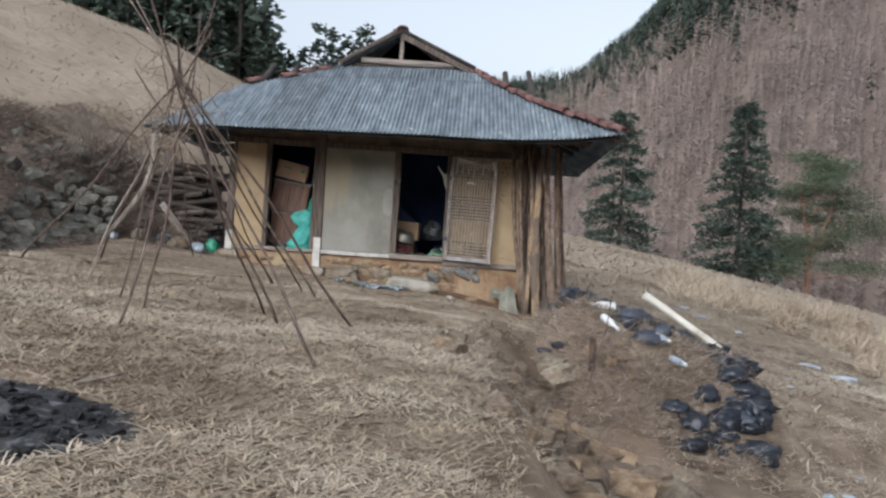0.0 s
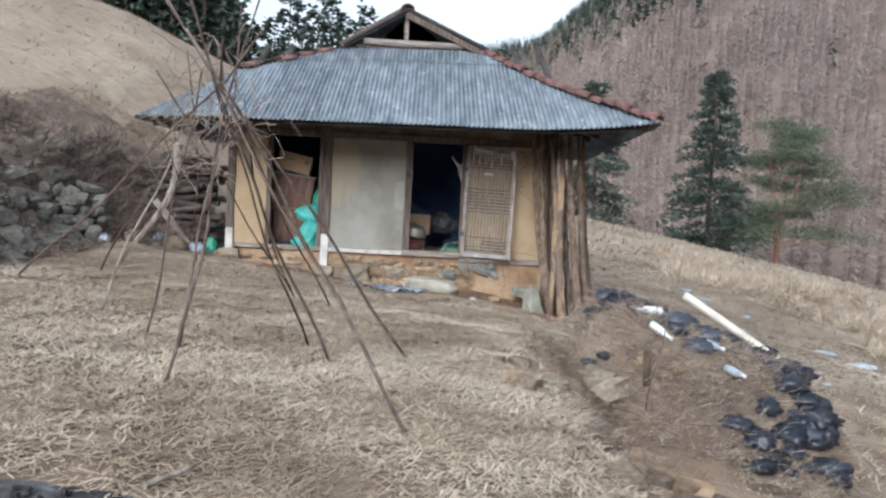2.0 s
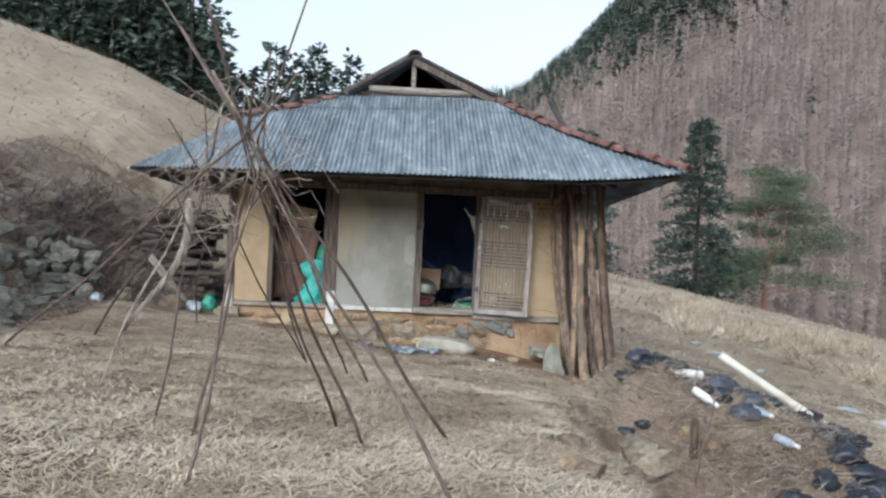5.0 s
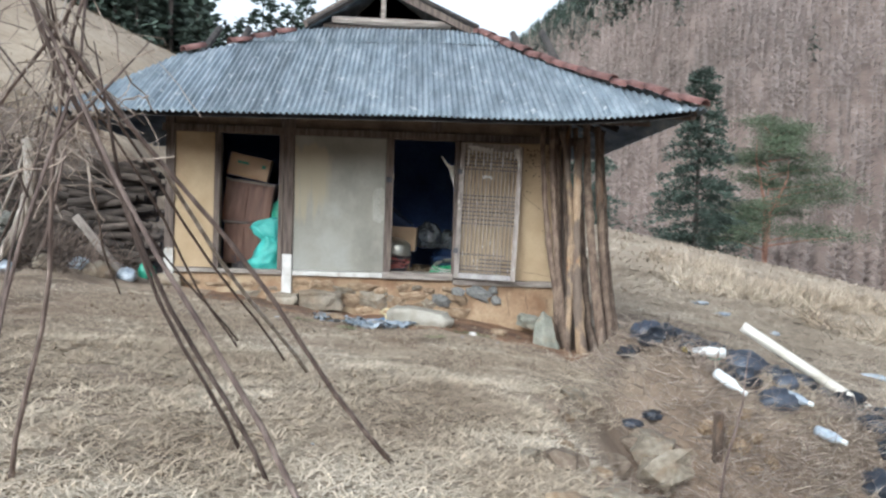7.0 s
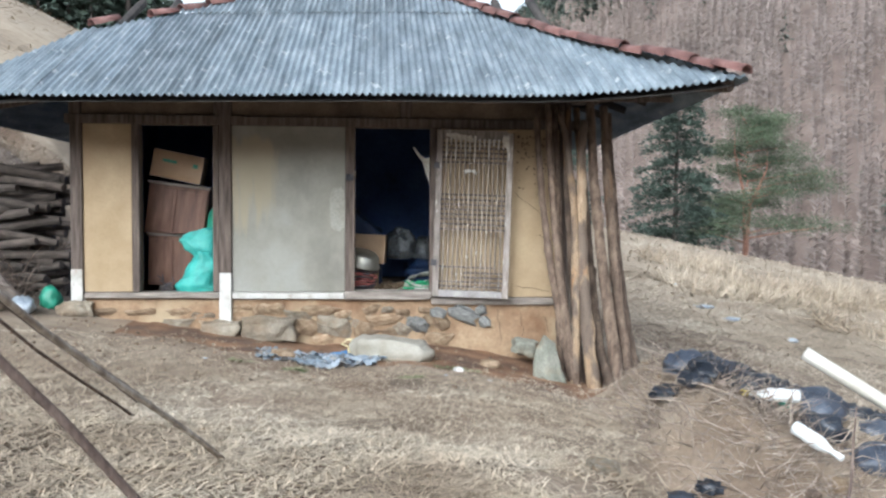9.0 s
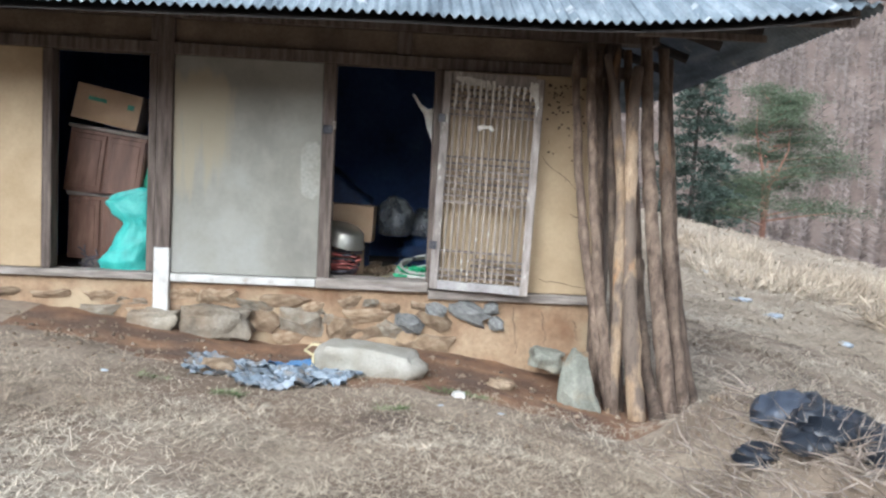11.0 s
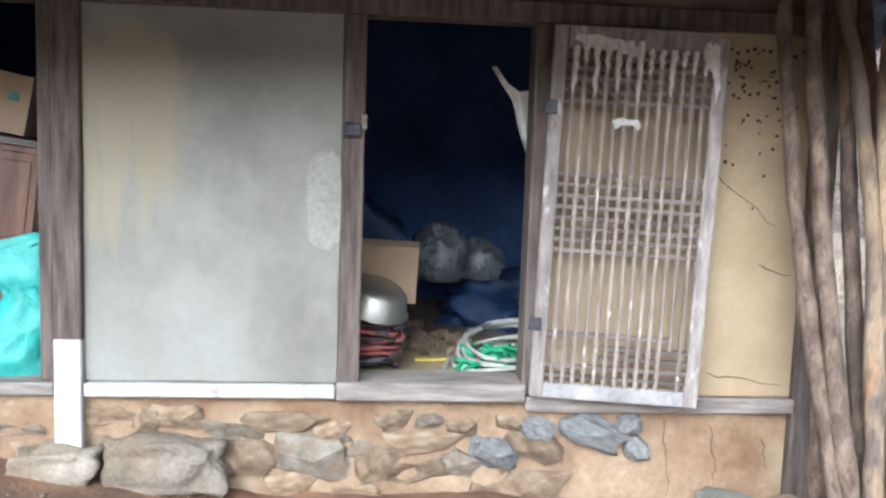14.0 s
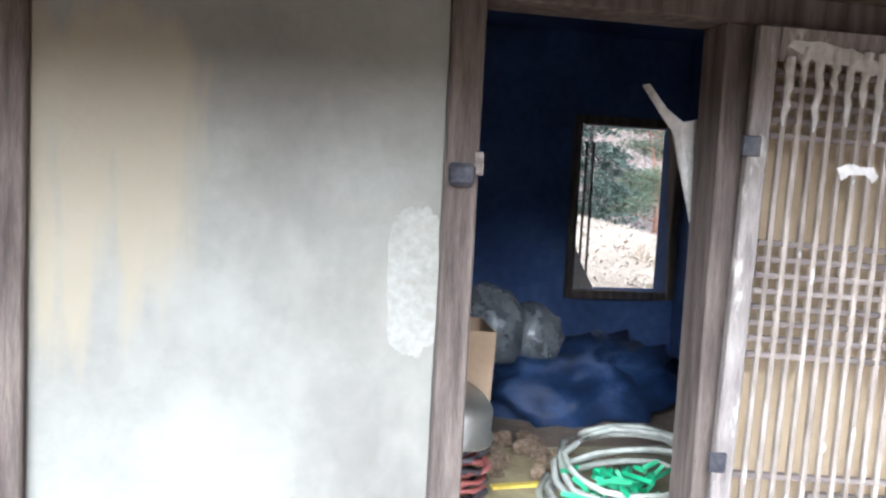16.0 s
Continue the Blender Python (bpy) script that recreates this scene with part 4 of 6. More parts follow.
# crusts of old paper and paste down the bars
r = random.Random(5)
for k, length in enumerate((0.20, 0.10, 0.24, 0.13, 0.22, 0.16, 0.26, 0.11, 0.08, 0.20, 0.07, 0.10, 0.14)):
    x = bar_x(k)
    top = 1.555 + (0.02 if 0 < k < 7 else -0.01 if k < 12 else 0.03)
    bm = bmesh.new()
    tube(bm, [(x + r.uniform(-0.004, 0.004), -0.038, top - length * s / 7) for s in range(8)], [0.013, 0.015, 0.012, 0.013, 0.010, 0.011, 0.008, 0.004], 6, 0.25, k)
    part("paper_crust", bm, M_PAPER, door, "crust of old white door paper")


def crust_sheet(outline, seed):
    """A thick ragged film of paste with those corners, on the face of the door."""
    bm = bmesh.new()
    ring = []
    for (xa, za), (xb, zb) in zip(outline, outline[1:] + outline[:1]):
        for q in range(4):
            f = q / 4
            ring.append(bm.verts.new((xa + (xb - xa) * f + 0.004 * noise.noise(Vector((xa * 40 + q, za * 40, seed))), -0.041, za + (zb - za) * f + 0.006 * noise.noise(Vector((q * 1.7, za * 60, seed + 3))))))
    fc = bm.faces.new(ring)
    ext = bmesh.ops.extrude_face_region(bm, geom=[fc])
    for g in ext["geom"]:
        if isinstance(g, bmesh.types.BMVert):
            g.co.y = -0.034
    bmesh.ops.triangulate(bm, faces=bm.faces[:])
    part("paper_crust", bm, M_PAPER, door, "crust of old white door paper")


crust_sheet([(0.085, 1.575), (0.10, 1.595), (0.20, 1.592), (0.30, 1.575), (0.385, 1.54), (0.39, 1.50), (0.37, 1.515), (0.33, 1.51), (0.27, 1.535), (0.20, 1.53), (0.14, 1.55)], 2)
crust_sheet([(0.27, 1.235), (0.30, 1.25), (0.38, 1.245), (0.40, 1.22), (0.385, 1.20), (0.36, 1.222), (0.31, 1.218), (0.29, 1.20)], 5)
crust_sheet([(0.655, 1.555), (0.68, 1.585), (0.70, 1.57), (0.705, 1.49), (0.715, 1.40), (0.70, 1.33), (0.69, 1.42), (0.67, 1.47), (0.65, 1.49)], 8)
r = random.Random(9)
for k in range(13):
    x, z = bar_x(r.randrange(bars)) + r.uniform(-0.004, 0.004), r.choice((r.uniform(0.1, 0.3), r.uniform(0.65, 1.02), r.uniform(1.05, 1.3), r.uniform(0.3, 0.65)))
    bm = bmesh.new()
    h = r.uniform(0.012, 0.05)
    tube(bm, [(x, -0.039, z), (x + r.uniform(-0.003, 0.003), -0.041, z + h * 0.5), (x, -0.039, z + h)], [0.003, r.uniform(0.005, 0.008), 0.003], 5, 0.25, k)
    part("paper_scrap", bm, M_PAPER, door, "scrap of old white door paper")
for k in range(2):
    part("hinge", box_bm((-0.02, -0.045, 0.30 + k * 0.95), (0.035, -0.034, 0.36 + k * 0.95), 0.003), M_IRON, door)

# torn paper of the inner leaf, hanging into the doorway
bm = bmesh.new()
outline = [(-0.225, 2.055), (-0.205, 2.06), (-0.155, 1.985), (-0.10, 1.945), (-0.05, 1.955), (0.0, 1.98), (0.0, 1.62), (-0.03, 1.60), (-0.06, 1.68), (-0.105, 1.80), (-0.125, 1.90), (-0.175, 1.97)]
fc = bm.faces.new([bm.verts.new((x, 14.50 + 0.05 * math.sin(x * 14), z)) for x, z in outline])
bmesh.ops.solidify(bm, geom=[fc], thickness=0.002)
paper = part("torn_paper", bm, M_PAPER, house, "torn white door paper hanging in the doorway")
part("inner_leaf", box_bm((0.005, WY + WT, 0.58), (0.035, WY + WT + 0.10, 2.17), 0.004, 0.002), M_WOOD, house, "inner door leaf opened into the room")

# eaves: round rafters and a wall purlin; eave shade is in the rafters' near-black
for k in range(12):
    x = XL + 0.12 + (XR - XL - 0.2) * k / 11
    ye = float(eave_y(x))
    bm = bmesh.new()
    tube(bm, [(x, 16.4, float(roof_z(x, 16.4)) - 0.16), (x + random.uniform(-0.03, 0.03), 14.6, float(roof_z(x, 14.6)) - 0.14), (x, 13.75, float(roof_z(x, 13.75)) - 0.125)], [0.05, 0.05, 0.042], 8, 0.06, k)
    part("rafter", bm, M_ROOFDARK, roof)
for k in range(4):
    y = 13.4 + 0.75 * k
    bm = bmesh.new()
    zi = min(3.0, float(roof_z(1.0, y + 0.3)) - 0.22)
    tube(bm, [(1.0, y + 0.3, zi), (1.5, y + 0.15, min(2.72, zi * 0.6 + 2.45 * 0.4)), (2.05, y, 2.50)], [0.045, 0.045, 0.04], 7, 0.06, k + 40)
    part("rafter", bm, M_ROOFDARK, roof)
bm = bmesh.new()
tube(bm, [(0.9, 14.6, 2.75), (1.65, 13.6, 2.62), (2.30, 12.68, 2.48)], [0.07, 0.07, 0.055], 8, 0.05, 77)
part("hip_rafter", bm, M_WOOD, roof)
bm = bmesh.new()
tube(bm, [(-3.1, 14.9, 2.75), (-3.8, 14.4, 2.5), (-4.5, 13.95, 2.29)], [0.07, 0.07, 0.055], 8, 0.05, 78)
part("hip_rafter", bm, M_WOOD, roof)
part("eave_batten", box_bm((1.15, 13.2, 2.40), (2.0, 13.24, 2.44), 0.004, 0.004), M_WOOD, roof)

# half-round red tiles down the hips and on the gable verges
def half_tile(length=0.30, r0=0.075, r1=0.088):
    bm = bmesh.new()
    rings = []
    for yy, rr, zz in ((0, r1, 0), (length, r0, 0)):
        for th in (0, -0.014):
            rings.append([bm.verts.new((math.cos(math.pi * s / 8) * (rr + th), yy, math.sin(math.pi * s / 8) * (rr + th) * 0.8)) for s in range(9)])
    o0, i0, o1, i1 = rings
    for s in range(8):
        bm.faces.new((o0[s], o0[s + 1], o1[s + 1], o1[s]))
        bm.faces.new((i0[s + 1], i0[s], i1[s], i1[s + 1]))
        bm.faces.new((o0[s + 1], o0[s], i0[s], i0[s + 1]))
        bm.faces.new((o1[s], o1[s + 1], i1[s + 1], i1[s]))
    return mesh_of("ridge_tile", bm, True)


TILE = half_tile()
TILE.materials.append(M_TILE)


def tile_row(a, b, lift=0.02, skip=()):
    a, b = Vector(a), Vector(b)
    n = int((b - a).length / 0.26)
    turn = (b - a).to_track_quat("Y", "Z").to_matrix().to_4x4()
    for k in range(n):
        if k in skip:
            continue
        ob = part("ridge_tile", TILE, M_TILE, roof)
        p = a.lerp(b, k / n)
        ob.matrix_world = Matrix.Translation(p + Vector((random.uniform(-0.012, 0.012), 0, lift + random.uniform(-0.012, 0.018)))) @ turn @ pose(0, 0, 0, random.uniform(-4, 4), random.uniform(-6, 6), random.uniform(-4, 4))


def hip_point(x, extra=0.0):
    y = float(hip_y(x))
    return (x, y, float(roof_z(x, y)) + extra)


tile_row(hip_point(HIP_R[0] - 0.0, 0.0), hip_point(HIP_R[0] - 1.1))
tile_row(hip_point(HIP_R[0] - 1.1), hip_point(HIP_R[1] + 0.02))
tile_row(hip_point(-3.45, 0.02), hip_point(-2.70), 0.02, (1,))
tile_row(hip_point(-2.70), hip_point(HIP_L[1] - 0.02), 0.02, (2,))
tile_row((APEX[0], GABLE_Y - 0.24, APEX[2] + 0.01), (APEX[0], 17.3, APEX[2] + 0.01), 0.0)
ob = part("end_tile", TILE, M_ROOFDARK, roof)
ob.matrix_world = Matrix.Translation((APEX[0], GABLE_Y - 0.30, APEX[2] - 0.01)) @ Matrix.Diagonal((1.3, 0.6, 1.3, 1))
for sx, xe, ze in ((1, 0.28, zt), (-1, -2.04, ztl)):
    a, b = Vector((xe, GABLE_Y - 0.22, ze + 0.0)), Vector((APEX[0], GABLE_Y - 0.22, APEX[2] + 0.0))
    bm = bmesh.new()
    tube(bm, [a, a.lerp(b, 0.5), b], [0.035, 0.033, 0.035], 6, 0.1, 3)
    part("verge", bm, M_ROOFDARK, roof)

# gablet: log beam, short king post and a dark boarded back
bm = bmesh.new()
tube(bm, [(-1.72, GABLE_Y - 0.12, ztl + 0.09), (-1.05, GABLE_Y - 0.12, ztl + 0.075), (-0.10, GABLE_Y - 0.12, zt + 0.035)], [0.05, 0.058, 0.05], 8, 0.08, 5)
part("gable_beam", bm, M_GREYWOOD, roof)
bm = bmesh.new()
tube(bm, [(-1.85, GABLE_Y - 0.08, ztl + 0.02), (-1.0, GABLE_Y - 0.08, ztl + 0.01), (0.1, GABLE_Y - 0.08, zt - 0.0)], [0.03, 0.035, 0.03], 6, 0.1, 6)
part("gable_lath", bm, M_WOOD, roof)
part("king_post", box_bm((-1.06, GABLE_Y - 0.14, ztl + 0.12), (-0.99, GABLE_Y - 0.08, APEX[2] - 0.1), 0.006, 0.004), M_GREYWOOD, roof)
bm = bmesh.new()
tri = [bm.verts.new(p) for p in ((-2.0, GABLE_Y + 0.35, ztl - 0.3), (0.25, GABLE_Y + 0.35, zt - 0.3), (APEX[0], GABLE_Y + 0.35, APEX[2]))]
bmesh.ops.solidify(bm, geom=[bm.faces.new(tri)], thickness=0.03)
part("gable_back", bm, M_ROOFDARK, roof)
part("gable_floor", slab_bm([(-2.0, GABLE_Y - 0.1, ztl - 0.02), (0.25, GABLE_Y - 0.1, zt - 0.02), (0.25, GABLE_Y + 0.4, zt - 0.02), (-2.0, GABLE_Y + 0.4, ztl - 0.02)], 0.03), M_ROOFDARK, roof)

# stub posts over the lintel
for x in (-3.46, -2.10, -0.30, 1.28):
    wall_piece("stub_post", x - 0.055, x + 0.055, LINTEL + 0.09, PLATE - 0.12, M_WOOD, WY - 0.012)

# foundation: field stones set in mud
BASE = part("foundation", box_bm((-3.45, WY + 0.02, -0.5), (1.30, WY + 0.12, 0.552), 0.01), M_MUD, house, "field-stone and mud foundation under the front wall")
STONES = [rock_bm((1, 1, 1), 10 + k, 2, 0.3) for k in range(7)]
STONES = [mesh_of("stone", b) for b in STONES]


def set_stone(parent, x, y, z, sx, sy, sz, material, k, rz=0.0, ry=0.0, name="stone"):
    me_ = STONES[k % 7]
    if not me_.materials:
        me_.materials.append(M_STONE)
    ob = new(name, me_)
    if parent:
        ob.parent = parent
    ob.matrix_world = pose(x, y, z, 0, ry, rz) @ Matrix.Diagonal((sx, sy, sz, 1))
    ob.material_slots[0].link = "OBJECT"
    ob.material_slots[0].material = material
    return ob


r = random.Random(21)
z = 0.46
k = 0
for row in range(6):
    h = r.uniform(0.11, 0.19) if row else 0.08
    x = -3.40 + r.uniform(0, 0.1)
    while x < -2.2:
        w = r.uniform(0.16, 0.42)
        zz = z - h / 2 + r.uniform(-0.015, 0.015)
        left = x < -2.2
        if zz > gz(x + w / 2, 14.25) - 0.02 and not (x > -0.2 and row > 2):
            m_ = M_WARMSTONE if r.random() < (0.75 if left else 0.65) else M_STONE
            set_stone(BASE, x + w / 2, WY + 0.075, zz, w * 1.08, 0.15, h * 1.10, m_, k, 0, r.uniform(-7, 7))
            k += 1
        x += w + r.uniform(0.005, 0.03)
    z -= h + 0.006
# the stones on both sides of the door post, bedded in mud
for x, zz, w, h, ry, warm in ((-1.35, 0.39, 0.27, 0.11, 5, 0), (-1.28, 0.27, 0.30, 0.18, 8, 1), (-0.98, 0.27, 0.38, 0.22, 12, 0), (-0.92, 0.385, 0.17, 0.10, 0, 2), (-0.81, 0.345, 0.14, 0.14, 30, 0), (-0.71, 0.24, 0.20, 0.19, 10, 1), (-1.13, 0.44, 0.34, 0.13, -4, 1), (-1.90, 0.46, 0.24, 0.11, -6, 1), (-1.72, 0.44, 0.14, 0.13, 14, 1), (-1.57, 0.45, 0.27, 0.13, 3, 1), (-0.52, 0.345, 0.36, 0.10, 2, 1), (-0.52, 0.235, 0.27, 0.14, -5, 1), (-0.33, 0.245, 0.20, 0.13, 25, 0), (-0.22, 0.315, 0.17, 0.14, 20, 2), (-0.11, 0.235, 0.10, 0.10, 0, 1), (0.03, 0.325, 0.30, 0.15, 26, 2), (-0.31, 0.41, 0.17, 0.09, 5, 1), (-0.64, 0.44, 0.18, 0.09, -8, 1), (-0.20, 0.13, 0.16, 0.17, 0, 1), (0.0, 0.13, 0.34, 0.18, 4, 1), (-1.72, 0.30, 0.16, 0.13, 0, 1), (-1.95, 0.32, 0.22, 0.16, 10, 1), (-0.47, 0.445, 0.15, 0.07, 0, 0), (-0.08, 0.43, 0.18, 0.08, 10, 1), (-1.10, 0.14, 0.24, 0.12, 0, 1), (-0.80, 0.12, 0.22, 0.11, 0, 1)):
    set_stone(BASE, x, WY + 0.075, zz, w * 1.12, 0.16 + 0.03 * (w > 0.28), h * 1.15, (M_STONE, M_WARMSTONE, M_BLUESTONE)[warm if k % 3 else min(warm, 1)], k, 0, ry)
    k += 1
for x, zz, w, h, ry in ((0.28, 0.40, 0.34, 0.14, 24), (0.50, 0.33, 0.13, 0.11, 40), (0.02, 0.41, 0.16, 0.11, 10), (0.46, 0.44, 0.12, 0.09, 0), (-0.16, 0.30, 0.22, 0.13, 25)):
    set_stone(BASE, x, WY + 0.01, zz, w, 0.12, h, M_BLUESTONE, k, 0, ry)
    k += 1

# loose stones by the wall
M_BOULDER = mat("pale_boulder", [(0.24, 0.218, 0.175), (0.31, 0.287, 0.238), (0.37, 0.348, 0.298)], 6, 0.9, 60, 0.4, fine_mix=0.2)
mix_layer(M_BOULDER, (0.18, 0.15, 0.10), 4, 0.52, 0.7, 0.5, seed=3.0)
M_GREENSTONE = mat("greenish_stone", [(0.15, 0.15, 0.12), (0.21, 0.21, 0.17), (0.27, 0.265, 0.22)], 6, 0.9, 50, 0.5)
mix_layer(M_GREENSTONE, (0.25, 0.18, 0.10), 5, 0.54, 0.7, 0.5, seed=3.0)
def loose_stone(label, x, y, size, material, k, rx=0, ry=0, rz=0, sink=0.3, name="stone", group=""):
    z = gz(x, y) + size[2] * (0.5 - sink)
    bm = rock_bm(size, k, 4, 0.2)
    if name == "boulder":
        for v in bm.verts:
            d = Vector((v.co.x / size[0], v.co.y / size[1], v.co.z / size[2]))
            d = d.lerp(d.normalized() * 0.5, 0.45)
            v.co = Vector((d.x * size[0], d.y * size[1], d.z * size[2]))
    ob = part(name, bm, material, None, "", True)
    ob.matrix_world = pose(x, y, z, rx, ry, rz)
    return tagged(ob, label, "stone", group)


slab = loose_stone("long flat pale boulder lying before the doorway", -0.45, 13.34, (0.74, 0.44, 0.28), M_BOULDER, 31, 0, 5, -8, 0.25, "boulder")
up = loose_stone("upright pointed greenish stone leaning by the poles", 1.0, 13.58, (0.28, 0.18, 0.43), M_GREENSTONE, 35, -14, 6, 14, 0.16)
for v in up.data.vertices:
    f = v.co.z / 0.43 + 0.5
    v.co.x = v.co.x * (1.1 - 0.75 * max(0.0, f - 0.25)) - 0.05 * max(0.0, f - 0.5) + 0.05 * max(0.0, 0.4 - f)
    v.co.y *= 1.1 - 0.5 * f
loose_stone("squat brown stone under the corner of the wall", 1.16, 14.02, (0.34, 0.3, 0.32), M_WARMSTONE, 37, 0, 0, 20, 0.05)
loose_stone("angular grey stone wedged under the wall", 0.86, 14.08, (0.27, 0.24, 0.17), M_GREENSTONE, 39, 0, 12, 0, -0.45)
loose_stone("broad grey footing stone under the post", -2.08, 14.24, (0.40, 0.26, 0.20), M_STONE, 41, 0, 0, 0, 0.35)
loose_stone("footing stone under the corner post", -3.46, 14.24, (0.34, 0.26, 0.20), M_STONE, 43, 0, 0, 30, 0.4)
loose_stone("large grey stone at the foot of the wall", -1.62, 14.24, (0.58, 0.2, 0.26), M_STONE, 45, 0, 0, 0, 0.1)
loose_stone("small brown stone on the red earth", 0.44, 13.45, (0.17, 0.12, 0.08), M_WARMSTONE, 47, 0, 0, 0, 0.2)
loose_stone("small white stone in the dry grass", 0.115, 12.93, (0.08, 0.07, 0.05), M_WHITE, 49, 0, 0, 0, 0.2)

# poles leaning against the corner of the house
POLES = [
    ((0.97, 14.13, 2.43), (1.03, 13.90, 1.19), (1.26, 13.62, -0.15), 0.042, M_BARK),
    ((1.06, 14.08, 2.46), (1.12, 13.85, 1.08), (1.27, 13.57, -0.10), 0.046, M_BARK),
    ((1.17, 14.05, 2.38), (1.28, 13.85, 1.40), (1.25, 13.58, -0.05), 0.042, M_PEELED),
    ((1.40, 14.02, 2.30), (1.35, 13.80, 1.08), (1.42, 13.50, -0.30), 0.064, M_PEELED),
    ((1.47, 14.10, 2.52), (1.54, 13.88, 1.14), (1.69, 13.58, -0.31), 0.062, M_BARK),
    ((1.50, 14.00, 0.90), (1.52, 13.85, 0.33), (1.57, 13.52, -0.30), 0.05, M_BARK),
    ((1.62, 14.16, 2.46), (1.70, 13.98, 1.03), (1.80, 13.66, -0.30), 0.058, M_BARK),
    ((1.69, 14.24, 2.40), (1.78, 14.05, 0.87), (1.92, 13.76, -0.30), 0.05, M_BARK),
    ((1.28, 14.18, 2.46), (1.25, 14.0, 1.60), (1.34, 13.72, -0.25), 0.042, M_BARK),
    ((1.14, 14.20, 2.44), (1.17, 14.05, 1.3), (1.20, 13.86, -0.15), 0.05, M_BARK),
    ((1.36, 14.20, 2.44), (1.46, 14.05, 1.2), (1.52, 13.80, -0.25), 0.048, M_BARK),
]
for k, (top, mid, foot, rad, m_) in enumerate(POLES):
    top, mid, foot = Vector(top), Vector(mid), Vector(foot)
    foot.z = gz(foot.x, foot.y) - 0.03
    pts = []
    for s in range(25):
        f = s / 24
        p = foot * (1 - f) ** 2 + (mid * 2 - (foot + top) / 2) * (2 * f * (1 - f)) + top * f * f
        pts.append(p - foot + Vector((noise.noise(Vector((k, f * 5, 0))) * 0.014, noise.noise(Vector((k, f * 5, 9))) * 0.014, 0)))
    bm = bmesh.new()
    tube(bm, pts, [rad * (1.0 - 0.35 * s / 24) * (1 + 0.22 * noise.noise(Vector((k * 3, s * 0.9, 2))) + (0.16 if (s * 7 + k * 3) % 11 == 0 else 0)) for s in range(25)], 10, 0.07, k)
    ob = part("wooden_pole", bm, m_, None, "", True)
    ob.location = foot
    tagged(ob, "long half-peeled wooden pole leaning against the house corner" if m_ is M_PEELED else "long rough-barked wooden pole leaning against the house corner", "pole", "poles leaning at the house corner")


# ---------------------------------------------------------------- yard things
M_STICK = mat("dark_stick_bark", [(0.055, 0.038, 0.032), (0.10, 0.072, 0.06), (0.17, 0.13, 0.11)], 9, 0.9, 60, 0.4, stretch=(2, 2, 0.5), per_object=0.3)
M_PALESTICK = mat("pale_peeling_stick", [(0.14, 0.11, 0.09), (0.30, 0.26, 0.22), (0.48, 0.44, 0.39)], 8, 0.9, 50, 0.4, stretch=(2, 2, 0.5))
M_VINE = mat("dry_vine", [(0.15, 0.115, 0.088), (0.25, 0.20, 0.16), (0.37, 0.315, 0.26)], 10, 0.9, 50, 0.2, island=0.3)
M_BLACKBAG = mat("black_plastic_film", [(0.010, 0.012, 0.018), (0.016, 0.02, 0.028), (0.03, 0.036, 0.048)], 4, 0.35, 30, 0.25, per_object=0.3)
M_GREYBAG = mat("blue_grey_plastic_film", [(0.022, 0.027, 0.038), (0.042, 0.05, 0.068), (0.07, 0.082, 0.105)], 6, 0.42, 30, 0.25, per_object=0.3)
M_PVC = mat("white_pvc", [(0.40, 0.365, 0.30), (0.53, 0.50, 0.43), (0.62, 0.59, 0.53)], 3, 0.5, 30, 0.1, fine_mix=0.08)
M_BOTTLE = mat("milky_bottle_plastic", [(0.62, 0.64, 0.62), (0.72, 0.74, 0.73), (0.78, 0.80, 0.80)], 5, 0.35, 20, 0.05, fine_mix=0.05)
M_GREENP = mat("green_plastic", [(0.02, 0.16, 0.10), (0.03, 0.24, 0.15), (0.05, 0.30, 0.20)], 6, 0.4, 20, 0.1)
M_TEAL = mat("turquoise_woven_plastic", [(0.03, 0.25, 0.21), (0.055, 0.36, 0.31), (0.10, 0.45, 0.39)], 7, 0.5, 60, 0.3, fine_mix=0.15)
M_YELLOW = mat("yellow_plastic", [(0.55, 0.42, 0.06), (0.65, 0.50, 0.08), (0.7, 0.56, 0.12)], 6, 0.5, 20, 0.1)
M_FILM = mat("pale_blue_film", [(0.24, 0.28, 0.33), (0.36, 0.41, 0.46), (0.50, 0.54, 0.58)], 9, 0.4, 40, 0.2, per_object=0.2)
M_DENIM = mat("faded_blue_rag", [(0.10, 0.125, 0.15), (0.18, 0.215, 0.25), (0.31, 0.345, 0.365)], 10, 0.95, 60, 0.4, per_object=0.3)
mix_layer(M_DENIM, (0.20, 0.15, 0.10), 7, 0.50, 0.64, 0.75, seed=2.0)
M_BLUERAG = mat("bright_blue_rag", [(0.05, 0.12, 0.24), (0.08, 0.18, 0.34), (0.14, 0.26, 0.42)], 6, 0.9, 60, 0.3)
M_CHAR = mat("charred_remains", [(0.008, 0.008, 0.009), (0.02, 0.02, 0.022), (0.06, 0.06, 0.062)], 7, 0.9, 40, 0.6, per_object=0.4)
M_ASH = mat("burnt_ground", [(0.012, 0.012, 0.013), (0.03, 0.03, 0.032), (0.10, 0.098, 0.095)], 3, 0.95, 25, 0.8)
mix_layer(M_ASH, (0.20, 0.21, 0.22), 14, 0.56, 0.66, 0.6, seed=4.0)
M_BRUSH = mat("dead_brush", [(0.09, 0.065, 0.05), (0.16, 0.12, 0.095), (0.25, 0.20, 0.16)], 3, 0.95, 20, 0, island=0.4)

